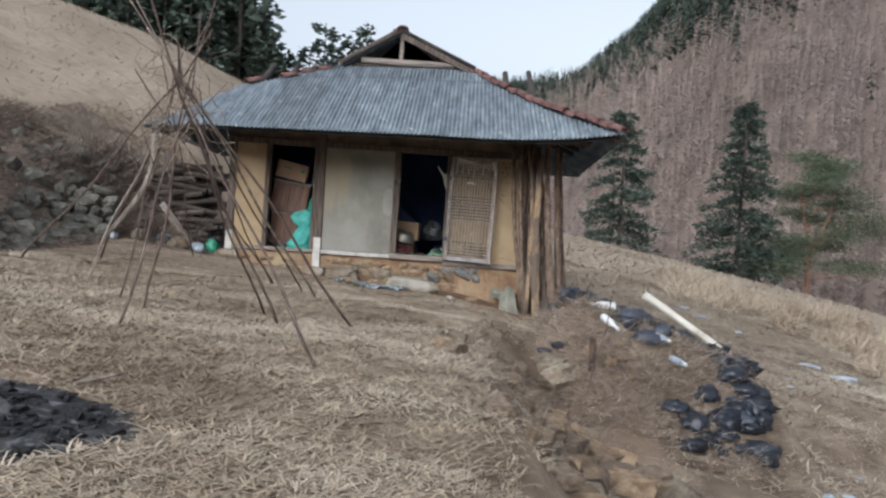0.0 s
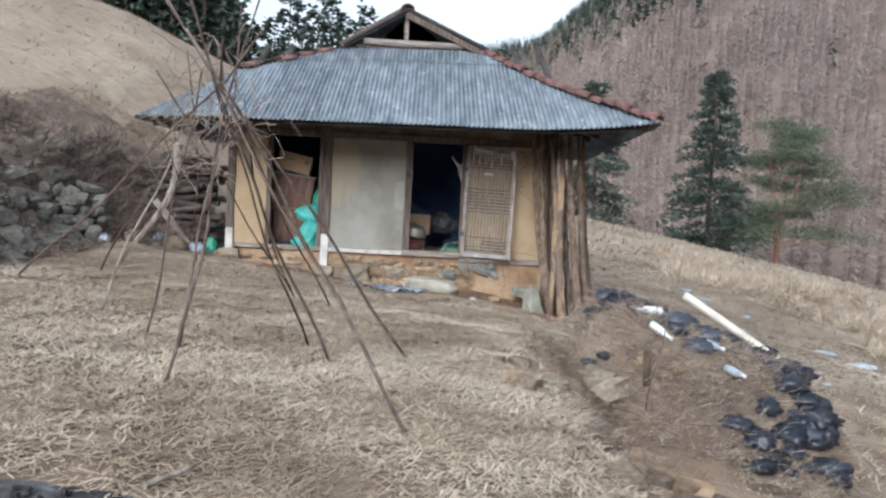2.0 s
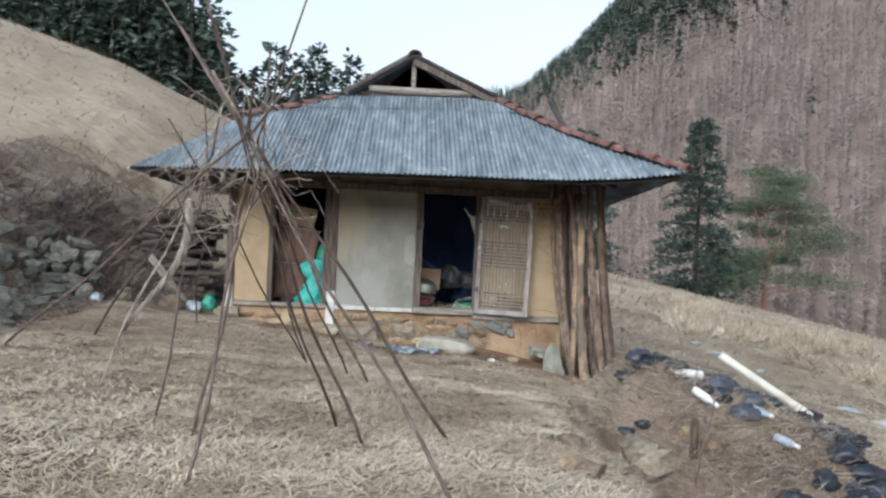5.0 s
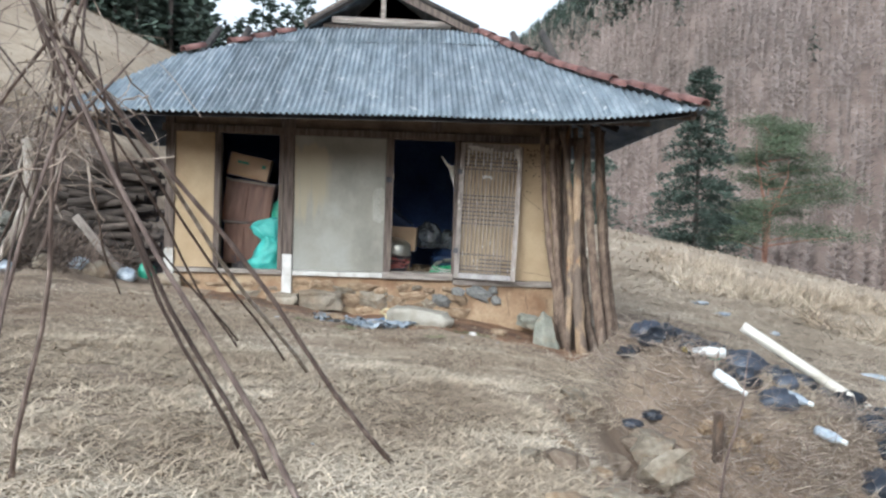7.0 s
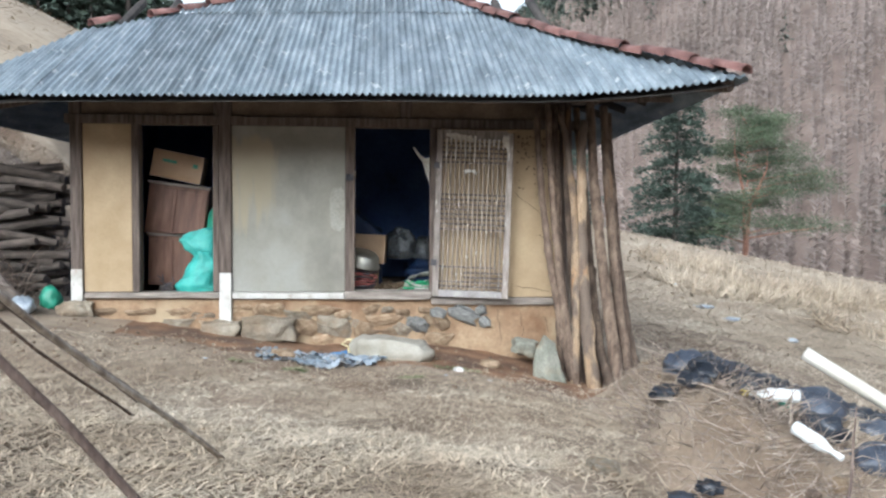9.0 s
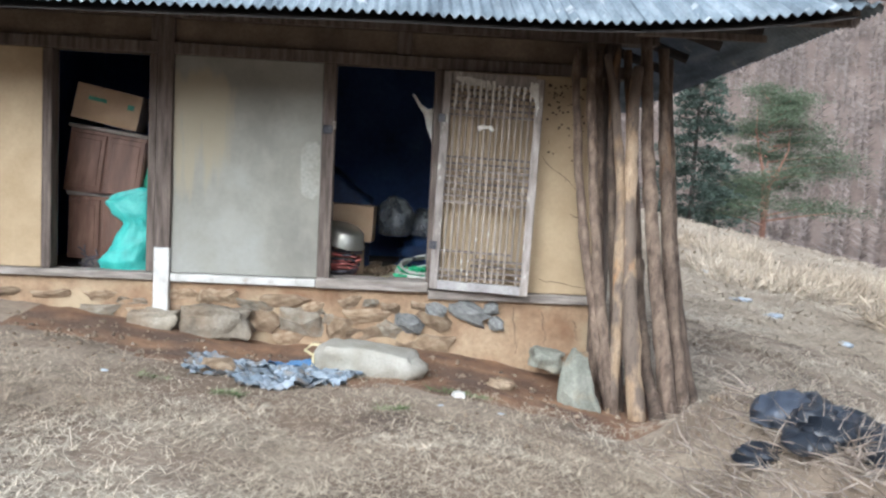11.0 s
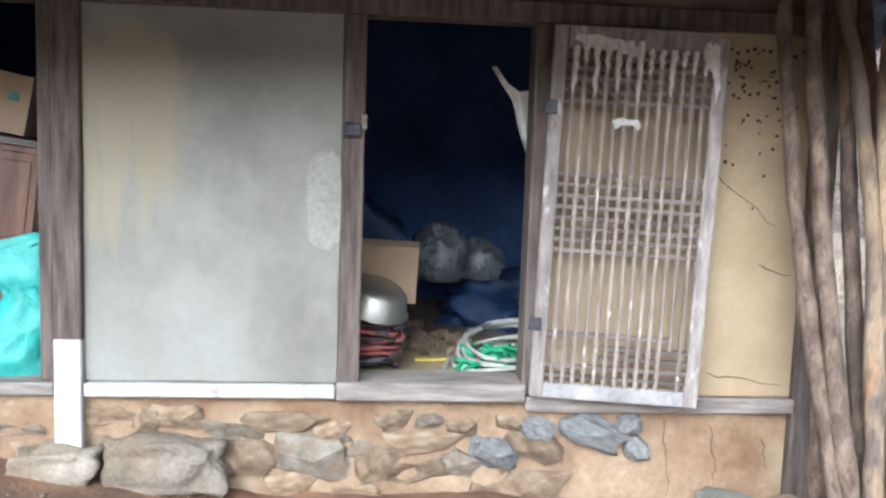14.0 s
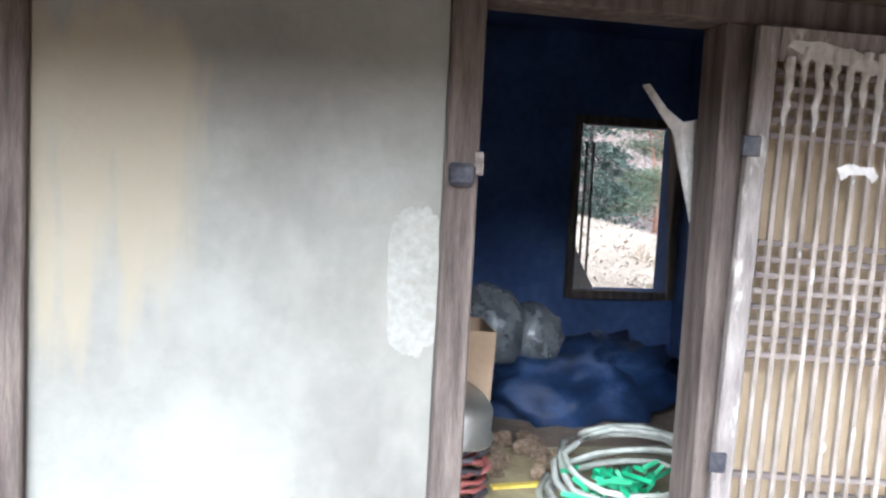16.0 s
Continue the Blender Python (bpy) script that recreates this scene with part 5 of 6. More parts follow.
# burnt patch on the ground
me.materials.append(M_ASH)
burnt = ((cx + 1.95) / 0.77) ** 2 + ((cy - 4.2) / 0.52) ** 2 < 1.0 + 0.9 * fbm(cx * 3, cy * 3, 3)
slot[burnt] = 5
me.polygons.foreach_set("material_index", slot)
r = random.Random(3)
for k in range(170):
    a, d = r.uniform(0, 6.28), math.sqrt(r.random())
    x, y = -1.95 + math.cos(a) * d * 0.7, 4.2 + math.sin(a) * d * 0.45
    s = r.uniform(0.015, 0.055)
    ob = part("charred_lump", rock_bm((s * 1.5, s, s * 0.9), 300 + k, 2, 0.7), M_CHAR)
    ob.matrix_world = pose(x, y, gz(x, y) + s * 0.15, 0, 0, r.uniform(0, 360))
    tagged(ob, "black charred lump in the burnt patch", "charred debris", "charred lumps of the fire")
for k in range(7):
    a = r.uniform(0, 6.28)
    x, y = -1.75 + math.cos(a) * 0.7, 4.35 + math.sin(a) * 0.4
    z = gz(x, y) + 0.03
    b = r.uniform(-1.5, 1.5)
    bm = bmesh.new()
    tube(bm, bent((0, 0, 0), (0.32 * math.cos(b), 0.32 * math.sin(b), 0.03), 5, 0.015, k), [0.011, 0.011, 0.010, 0.009, 0.006], 6, 0.1, k)
    ob = part("burnt_stick", bm, M_PALESTICK if k % 2 else M_CHAR)
    ob.location = (x, y, z)
    tagged(ob, "short half-burnt stick at the edge of the fire", "stick", "sticks of the fire")


# frame of sticks lashed at the top, with dry vines
KNOT, KNOT2 = Vector((-1.88, 6.80, 1.98)), Vector((-2.42, 8.0, 1.98))
STICKS = [
    ((-2.25, 7.25), KNOT, 0.9, 0.016), ((-2.02, 6.12), KNOT, 0.7, 0.014), ((-0.60, 5.80), KNOT, 1.2, 0.016), ((-1.42, 8.0), KNOT, 0.9, 0.015),
    ((-1.22, 7.58), KNOT, 1.3, 0.017), ((-0.63, 8.02), KNOT, 0.8, 0.019), ((-4.45, 9.6), KNOT, 0.55, 0.017), ((-1.29, 10.0), KNOT, 0.5, 0.020),
    ((-1.50, 10.36), KNOT, 0.35, 0.013), ((-1.94, 10.8), KNOT, 0.5, 0.012), ((-4.15, 11.0), KNOT2, 0.4, 0.016), ((-3.2, 8.4), KNOT2, 0.6, 0.014),
    ((-3.5, 12.7), KNOT2, 0.7, 0.012), ((-2.0, 11.1), KNOT2, 0.5, 0.012), ((-2.55, 7.5), KNOT2, 0.7, 0.012),
]
for k, ((x, y), knot, over, rad) in enumerate(STICKS):
    rg = random.Random(k + 5)
    foot = Vector((x, y, gz(x, y) - 0.05))
    kn = knot + Vector((rg.uniform(-0.07, 0.07), rg.uniform(-0.07, 0.07), rg.uniform(-0.12, 0.12)))
    way = (kn - foot).normalized()
    tip = kn + way * over * 0.8 + Vector((rg.uniform(-0.12, 0.12), rg.uniform(-0.1, 0.1), 0.1))
    pts = bent((0, 0, 0), kn - foot, 9, 0.035, k) + [tip - foot]
    bm = bmesh.new()
    tube(bm, pts, [rad * 0.74 * (1 - 0.055 * s) for s in range(10)], 7, 0.10, k)
    for s in range(rg.choice((0, 0, 1))):
        f = rg.uniform(0.55, 1.0)
        b = (kn - foot) * f
        d = way * 0.3 + Vector((rg.uniform(-0.25, 0.25), rg.uniform(-0.25, 0.25), rg.uniform(0.05, 0.3)))
        tube(bm, [b, b + d * 0.6, b + d], [rad * 0.5, rad * 0.35, rad * 0.15], 5)
    ob = part("stick", bm, M_PALESTICK if k in (7, 11) else M_STICK, None, "", True)
    ob.location = foot
    tagged(ob, "pale peeling stick lashed into a tripod frame" if k in (7, 11) else "thin dark crooked stick lashed into a tripod frame", "stick", "sticks lashed at the top")


def vine_tangle(centre, reach, strands, seed, down=0.0):
    bm = bmesh.new()
    rg = random.Random(seed)
    for _ in range(strands):
        p = Vector((rg.gauss(0, reach[0]), rg.gauss(0, reach[1]), rg.gauss(0, reach[2])))
        d = Vector((rg.gauss(0, 1), rg.gauss(0, 1), rg.gauss(0, 0.6) - down))
        pts = [p]
        for _s in range(6):
            d += Vector((rg.gauss(0, 0.6), rg.gauss(0, 0.6), rg.gauss(0, 0.6) - down * 0.3))
            p = p + d.normalized() * rg.uniform(0.04, 0.1)
            pts.append(p)
        tube(bm, pts, rg.uniform(0.0015, 0.0035), 4)
    return bm


for c, seed, count in ((KNOT2 + Vector((0, 0, -0.08)), 4, 90), (KNOT, 6, 40)):
    ob = part("vine_tangle", vine_tangle(c, (0.10, 0.10, 0.17), count, seed, 0.25), M_VINE)
    ob.location = c
    tagged(ob, "tangle of dry pale vines wound round the stick knot", "vine")
bm = bmesh.new()
a, b = Vector((0, 0, 0)), Vector((-0.42, 0.25, -0.95))
for s in range(4):
    pts = []
    for q in range(14):
        f = q / 13
        w = 0.022 * (1 - 0.3 * f)
        pts.append(a.lerp(b, f) + Vector((0.10 * math.sin(f * 4), 0, 0)) + Vector((w * math.cos(f * 16 + s * 1.6), w * math.sin(f * 16 + s * 1.6), 0)))
    tube(bm, pts, [0.016 * (1 - 0.6 * q / 13) for q in range(14)], 6, 0.1, s)
ob = part("twisted_vine", bm, M_PALESTICK)
ob.location = KNOT2 + Vector((-0.10, 0.05, -0.25))
tagged(ob, "thick twisted pale vine hanging from the stick frame", "vine")


# crumpled bags, film and rags
def crumple_bm(size, seed, detail=3, ridges=0.32):
    bm = bmesh.new()
    bmesh.ops.create_icosphere(bm, subdivisions=detail, radius=0.5)
    off = Vector((seed * 3.3, seed * 1.7, seed * 5.1))
    for v in bm.verts:
        d = v.co.normalized()
        n1 = 1 - abs(noise.noise(d * 2.2 + off)) * 2
        n2 = 1 - abs(noise.noise(d * 6 + off)) * 2
        q = d * (0.36 + ridges * 0.42 * n1 + ridges * 0.22 * n2)
        v.co = Vector((q.x * size[0], q.y * size[1], max(q.z, -0.25) * size[2]))
    return bm


def crumpled(name, label, category, x, y, size, material, seed, group="", z=None, ridges=0.32):
    ob = part(name, crumple_bm(size, seed, 4 if size[0] > 0.6 else 3, ridges), material, None, "", True)
    ob.matrix_world = pose(x, y, (gz(x, y) if z is None else z) + size[2] * 0.15, 0, 0, seed * 47 % 360)
    return tagged(ob, label, category, group)


BAGS = [(1.72, 11.95, 0.42, 0.26), (1.92, 12.1, 0.5, 0.3), (2.15, 12.15, 0.5, 0.3), (1.52, 11.72, 0.3, 0.16), (1.66, 11.5, 0.36, 0.2), (2.02, 11.55, 0.4, 0.22), (2.24, 10.95, 0.42, 0.30), (2.46, 10.7, 0.42, 0.28), (2.35, 11.75, 0.46, 0.28), (1.86, 11.2, 0.32, 0.2), (2.62, 11.9, 0.42, 0.26), (2.15, 11.35, 0.36, 0.24), (2.9, 11.75, 0.42, 0.26), (3.2, 11.9, 0.45, 0.26),
        (1.28, 10.75, 0.2, 0.1), (1.45, 10.7, 0.22, 0.12), (3.55, 11.75, 0.5, 0.3), (3.75, 11.35, 0.45, 0.3), (3.62, 10.95, 0.5, 0.32), (3.45, 10.55, 0.42, 0.32), (3.62, 10.2, 0.5, 0.3), (3.35, 9.95, 0.45, 0.3), (3.5, 9.65, 0.42, 0.26), (3.15, 9.7, 0.3, 0.2),
        (2.80, 9.72, 0.38, 0.28), (2.62, 9.85, 0.34, 0.24), (2.72, 9.42, 0.34, 0.22), (2.95, 9.55, 0.28, 0.18), (3.75, 12.4, 0.4, 0.2)]
for k, (x, y, s, h) in enumerate(BAGS):
    s, h = (s * 0.85, h * 0.55) if k >= 14 else (s * 0.72, h * 0.62)
    crumpled("plastic_bag", "crumpled black plastic bag on the rubbish heap", "plastic bag", x, y, (s * 0.92, s * 0.8, h * 1.1), M_BLACKBAG if k % 7 else M_GREYBAG, k + 1, "black bags of the rubbish heap", None, 0.72)
for k, (x, y, s, h) in enumerate(((2.35, 12.1, 0.55, 0.3), (2.50, 11.5, 0.5, 0.34), (2.30, 11.15, 0.45, 0.28), (2.75, 11.2, 0.3, 0.2))):
    crumpled("plastic_bag", "smooth blue-grey plastic bag half buried in the heap", "plastic bag", x, y, (s * 0.9, s * 0.75, h * 0.9), M_GREYBAG, k + 40, "grey bags of the rubbish heap", None, 0.34)
r = random.Random(77)
AXIS = [Vector(p) for p in ((1.55, 11.6), (2.0, 11.85), (2.5, 11.7), (3.2, 11.75), (3.6, 11.2), (3.5, 10.4), (3.4, 9.9), (2.8, 9.6))]
for k in range(58):
    f = 6.999 * r.random() ** 0.7
    p = AXIS[int(f)].lerp(AXIS[int(f) + 1], f % 1) + Vector((r.gauss(0, 0.17), r.gauss(0, 0.17)))
    s = r.uniform(0.10, 0.25)
    crumpled("plastic_bag", "torn scrap of black plastic bag in the heap", "plastic bag", p.x, p.y, (s * 1.3, s, s * r.uniform(0.5, 0.95)), M_GREYBAG if k % 6 == 0 else M_BLACKBAG, 200 + k, "torn scraps of the rubbish heap", None, 0.6)
crumpled("green_plastic", "scrap of dark green plastic on the heap", "litter", 2.12, 11.2, (0.22, 0.18, 0.14), M_GREENP, 51, "", None, 0.2)
crumpled("teal_plastic", "turquoise plastic scrap among the black bags", "litter", 3.28, 10.05, (0.12, 0.30, 0.1), M_TEAL, 52, "", None, 0.2)
for k, (x, y, s) in enumerate(((6.33, 25.8, 0.5), (5.9, 22.8, 0.6), (6.07, 21.8, 0.7), (6.6, 20.4, 0.5), (7.2, 17.8, 0.7), (7.6, 17.2, 0.8), (5.6, 14.6, 0.35), (5.2, 13.4, 0.3), (4.4, 9.6, 0.35), (4.75, 9.2, 0.45), (4.1, 9.3, 0.3), (3.9, 8.8, 0.25), (2.9, 13.2, 0.3), (3.3, 13.7, 0.35), (2.6, 13.6, 0.25), (5.0, 10.6, 0.2), (-1.9, 12.5, 0.08), (-0.6, 10.6, 0.06), (-2.6, 12.0, 0.07), (-1.1, 8.2, 0.05), (0.35, 12.7, 0.07), (-0.02, 12.6, 0.06))):
    crumpled("plastic_litter", "scrap of pale blue plastic film on the dry grass", "litter", x, y, (s * 0.75, s * 0.42, s * 0.16), M_FILM, k + 60, "scraps of plastic film")


# bottles, pipe, stake, boards
def lathe_bm(profile, sides=14):
    bm = bmesh.new()
    rings = [[bm.verts.new((rr * math.cos(2 * math.pi * s / sides), rr * math.sin(2 * math.pi * s / sides), z)) for s in range(sides)] for rr, z in profile]
    for a, b in zip(rings, rings[1:]):
        for s in range(sides):
            bm.faces.new((a[s], a[(s + 1) % sides], b[(s + 1) % sides], b[s]))
    bm.faces.new(rings[0][::-1])
    bm.faces.new(rings[-1])
    return bm


def bottle(label, m, cap, length=0.30, skin=None):
    t = thing("bottle", label, "bottle", m=m, group="bottles on the rubbish heap")
    k = length / 0.30
    part("body", lathe_bm([(0.02, 0), (0.042, 0.006), (0.044, 0.05), (0.037, 0.07), (0.044, 0.09), (0.044, 0.17), (0.040, 0.20), (0.018, 0.265), (0.015, 0.285 * k)]), skin or M_BOTTLE, t, "", True)
    part("cap", lathe_bm([(0.019, 0.27 * k), (0.020, 0.275 * k), (0.020, 0.305 * k), (0.015, 0.308 * k)]), cap, t, "plastic screw cap")


bottle("milky white plastic bottle lying on the heap", pose(1.93, 10.65, gz(1.93, 10.65) + 0.10, 108, 0, 25), M_BOTTLE, 0.34)
bottle("white plastic bottle with yellow cap lying on the heap", pose(2.14, 11.02, gz(2.14, 11.02) + 0.20, 88, 0, -100) @ pose(0, 0, 0), M_YELLOW, 0.36)
bottle("clear squashed plastic bottle in the heap", pose(2.52, 10.8, gz(2.52, 10.8) + 0.06, 100, 0, 40), M_BOTTLE, 0.30, M_FILM)
bottle("clear squashed plastic bottle in the heap", pose(2.72, 10.5, gz(2.72, 10.5) + 0.04, 95, 0, 20), M_BOTTLE, 0.30, M_FILM)
pipe = thing("drain_pipe", "long dirty white plastic drain pipe lying on the heap", "pipe", (2.70, 12.10, 0.38))
bm = bmesh.new()
w = Vector((1.28, -0.56, -0.84))
tube(bm, [w * (s / 4) for s in range(5)], 0.052, 14)
part("tube", bm, M_PVC, pipe, "", True)
bm = bmesh.new()
tube(bm, [w * 0.97, w * 1.06], 0.066, 14)
part("socket", bm, M_IRON, pipe, "dark pipe socket at the lower end")
sx, sy = 1.72, 9.75
stake = part("stake", box_bm((-0.03, -0.03, -0.2), (0.03, 0.03, 0.48), 0.008, 0.008, pose(0, 0, 0, 6, -4, 12)), M_BARK)
stake.location = (sx + 0.03, sy + 0.30, gz(sx, sy) + 0.1)
tagged(stake, "short grey wooden stake stuck in the heap", "stake")
bm = bmesh.new()
tube(bm, bent((0, 0, -0.1), (0.22, 0.15, 1.05), 7, 0.03, 9), [0.011, 0.011, 0.010, 0.009, 0.008, 0.006, 0.004], 6, 0.1, 9)
ob = part("bare_sapling", bm, M_STICK)
ob.location = (sx - 0.05, sy, gz(sx, sy))
tagged(ob, "thin bare sapling stem standing in the heap", "sapling")
for k, (x, y, rz, ln) in enumerate(((2.0, 8.75, -12, 0.75), (2.75, 9.15, 5, 0.5))):
    ob = part("board", box_bm((-ln / 2, -0.06, -0.02), (ln / 2, 0.06, 0.02), 0.005, 0.008), M_BARK)
    ob.matrix_world = pose(x, y, gz(x, y) + 0.03, 4, 6, rz)
    tagged(ob, "brown rotten board lying among the stones", "board", "rotten boards")
ob = part("dark_log", box_bm((-0.8, -0.12, -0.1), (0.8, 0.12, 0.12), 0.05, 0.03), M_STICK)
ob.matrix_world = pose(11.9, 29.5, gz(11.9, 29.5) + 0.05, 0, 3, -10)
tagged(ob, "dark rotten log lying on the slope", "log")

# rubble along the edge of the yard
M_RUBBLE = mat("earthy_rubble", [(0.11, 0.08, 0.055), (0.19, 0.145, 0.105), (0.28, 0.225, 0.165)], 5, 0.95, 30, 0.6, per_object=0.3)
r = random.Random(17)
for k in range(200):
    y = r.uniform(5.6, 10.6)
    e = 0.75 + 1.25 * float(smooth(9.3, 12.2, np.array([y]))[0])
    x = e + r.gauss(0.4, 0.42)
    if x > 1.45 and y > 9.5:
        continue
    s = r.uniform(0.07, 0.30) * (1.25 if x > e + 0.2 else 0.75)
    ob = set_stone(None, x, y, gz(x, y) + s * 0.12, s * 1.3, s, s * 0.75, r.choice((M_RUBBLE, M_RUBBLE, M_WARMSTONE, M_STONE)), k, r.uniform(0, 360), r.uniform(-15, 15), "rubble_stone")
    tagged(ob, "broken earth-coloured stone on the crumbling yard edge", "stone", "rubble stones of the yard edge")
for k in range(11):
    x, y = 1.92 + r.gauss(0, 0.16), 10.15 + r.gauss(0, 0.14)
    s = r.uniform(0.07, 0.14)
    ob = set_stone(None, x, y, gz(x, y) + s * 0.3, s * 1.2, s, s * 0.9, M_WARMSTONE, k + 3, r.uniform(0, 360), 0, "rubble_stone")
    tagged(ob, "yellowish stone at the foot of the heap", "stone", "yellowish stones of the heap")

# stones and dry wall of the bank
M_BANKSTONE = mat("lichened_bank_stone", [(0.06, 0.058, 0.048), (0.10, 0.098, 0.082), (0.155, 0.15, 0.126)], 5, 0.95, 30, 0.5, per_object=0.35)
r = random.Random(29)
for k in range(290):
    y = r.uniform(6.6, 15.5)
    f = -4.75 - 0.25 * float(smooth(8, 13, np.array([y]))[0])
    u = abs(r.gauss(0.7, 0.75))
    x = f - u
    s = r.choice((r.uniform(0.06, 0.16), r.uniform(0.10, 0.32)))
    ob = set_stone(None, x, y, gz(x, y) + s * 0.05, s * 1.35, s, s * 0.8, M_BANKSTONE, k, r.uniform(0, 360), r.uniform(-20, 20), "bank_stone")
    tagged(ob, "grey field stone tumbled on the earth bank", "stone", "stones of the bank")
z = 0.0
for row in range(5):
    x = -5.75
    while x < -4.9:
        w = r.uniform(0.12, 0.34)
        y = 13.0 + 0.12 * row + 0.3 * (x + 5.4) + r.uniform(-0.06, 0.06)
        ob = set_stone(None, x, y, gz(-5.0, 12.6) + 0.18 + 0.13 * row + r.uniform(-0.05, 0.05), w * 1.1, 0.22, r.uniform(0.11, 0.22), M_BANKSTONE, row * 7 + int(w * 90), r.uniform(-30, 30), r.uniform(-25, 25), "bank_stone")
        tagged(ob, "blue-grey stone of a collapsing dry wall in the bank", "stone", "stones of the dry wall")
        x += w


def twig_cloud(n, box, seed, length, width, up):
    """Many thin bare twigs inside a box, growing from the ground."""
    q = np.random.default_rng(seed)
    x, y = q.uniform(box[0], box[1], n), q.uniform(box[2], box[3], n)
    ok = vnoise(x * 1.1, y * 1.1, seed) > q.uniform(0.2, 0.8, n)
    x, y = x[ok], y[ok]
    n = len(x)
    z = ground_z(x, y) + q.uniform(0, 0.35 if length > 0.4 else 0.06, n) ** 1.5
    d = q.normal(0, 1, (n, 3))
    d[:, 2] = np.abs(d[:, 2]) * up + 0.05
    d = d / np.linalg.norm(d, axis=1)[:, None] * (length * q.uniform(0.4, 1.3, n))[:, None]
    w = np.cross(d, q.normal(0, 1, (n, 3)))
    w = w / np.linalg.norm(w, axis=1)[:, None] * width
    p = np.stack([x, y, z], 1)
    mid = p + d * 0.5 + q.normal(0, 0.06, (n, 3)) * length
    v = np.stack([p - w, p + w, mid + w, mid - w, p + d], 1).reshape(-1, 3)
    i = np.arange(n)[:, None] * 5
    return v, np.concatenate([i + [0, 1, 2], i + [0, 2, 3], i + [3, 2, 4]])


v, f = joined([twig_cloud(14000, (-8.0, -4.7, 6.5, 16), 71, 0.30, 0.0035, 0.35), twig_cloud(2600, (-5.6, -3.9, 13.4, 16.5), 72, 0.42, 0.005, 0.7)])
tagged(part("dead_brush", np_mesh("dead_brush", v, f), M_BRUSH), "tangled dead brush and stems over the earth bank", "brush", kind="stuff")
M_DARKBRUSH = mat("dark_dead_branches", [(0.05, 0.038, 0.03), (0.10, 0.077, 0.062), (0.18, 0.142, 0.115)], 3, 0.95, 20, 0, island=0.4)
v, f = joined([twig_cloud(2600, (-6.2, -4.3, 13.2, 17.0), 75, 0.45, 0.006, 0.6), twig_cloud(6000, (-8.2, -4.8, 7.0, 15.0), 76, 0.20, 0.005, 0.2)])
tagged(part("dark_brush", np_mesh("dark_brush", v, f), M_DARKBRUSH), "dark fallen branches and bramble at the foot of the bank", "brush", kind="stuff")
v, f = joined([twig_cloud(16000, (1.2, 3.6, 9.3, 12.6), 73, 0.26, 0.0035, 0.4), twig_cloud(5000, (0.4, 2.6, 7.0, 10.0), 74, 0.2, 0.003, 0.4)])
tagged(part("dead_weeds", np_mesh("dead_weeds", v, f), M_VINE), "dead weed stems over the rubbish heap and rubble", "weeds", kind="stuff")
v, f = joined([twig_cloud(1500, (x - 1.2, x + 1.2, y - 0.8, y + 0.8), 80 + k, 0.5, 0.010, 1.4) for k, (x, y) in enumerate(((7.2, 25.2), (8.6, 25.6), (10.4, 27.2), (12.0, 28.5), (9.5, 22.5), (13.0, 25.0), (9.8, 18.6), (8.2, 30.0)))])
tagged(part("grass_tussocks", np_mesh("grass_tussocks", v, f), M_DULLSTRAW), "tall tan grass tussocks on the slope", "grass", kind="stuff")

# clutter under the eave beside the house
# log colour darkened to hold the shade of the hollow beside the wall
M_LOG = mat("recess_dark_logs", [(0.035, 0.027, 0.022), (0.062, 0.049, 0.04), (0.10, 0.08, 0.066)], 9, 0.95, 50, 0.6, stretch=(0.6, 2, 2), per_object=0.35)
r = random.Random(41)
for k in range(64):
    bm = bmesh.new()
    ln = r.uniform(0.7, 1.2)
    tube(bm, bent((-ln / 2, 0, 0), (ln / 2, 0, 0), 5, 0.02, k), [0.05, 0.048, 0.045, 0.045, 0.04], 8, 0.08, k)
    ob = part("firewood_log", bm, M_LOG)
    ob.matrix_world = pose(-4.30 + r.uniform(-0.25, 0.2), 14.70 + 0.11 * (k % 4), 0.40 + 0.092 * (k // 4), r.uniform(-4, 4), r.uniform(-13, 13), r.uniform(-26, 26))
    tagged(ob, "dark firewood log stacked under the eave", "log", "firewood stack")
for k, (x, y, z, ry, ln) in enumerate(((-4.2, 14.3, 0.75, 52, 1.1), (-4.5, 14.2, 0.55, 30, 0.9))):
    ob = part("plank", box_bm((-ln / 2, -0.02, -0.05), (ln / 2, 0.02, 0.05), 0.005, 0.006), M_GREYWOOD)
    ob.matrix_world = pose(x, y, z, 0, ry, 10)
    tagged(ob, "grey plank leaning on the firewood", "plank", "planks beside the house")
crumpled("green_litter", "scrap of green plastic by the house corner", "litter", -3.72, 14.35, (0.22, 0.2, 0.3), M_GREENP, 95)
for k, (x, y, s) in enumerate(((-3.85, 14.0, 0.22), (-4.1, 13.8, 0.26), (-4.35, 13.9, 0.2), (-4.6, 13.5, 0.24), (-4.9, 13.2, 0.2))):
    crumpled("broken_pot", "broken pale crockery and rubble by the house corner", "rubble", x, y, (s * 1.4, s, s), M_STONE if k % 2 else M_FILM, 110 + k, "rubble beside the house")

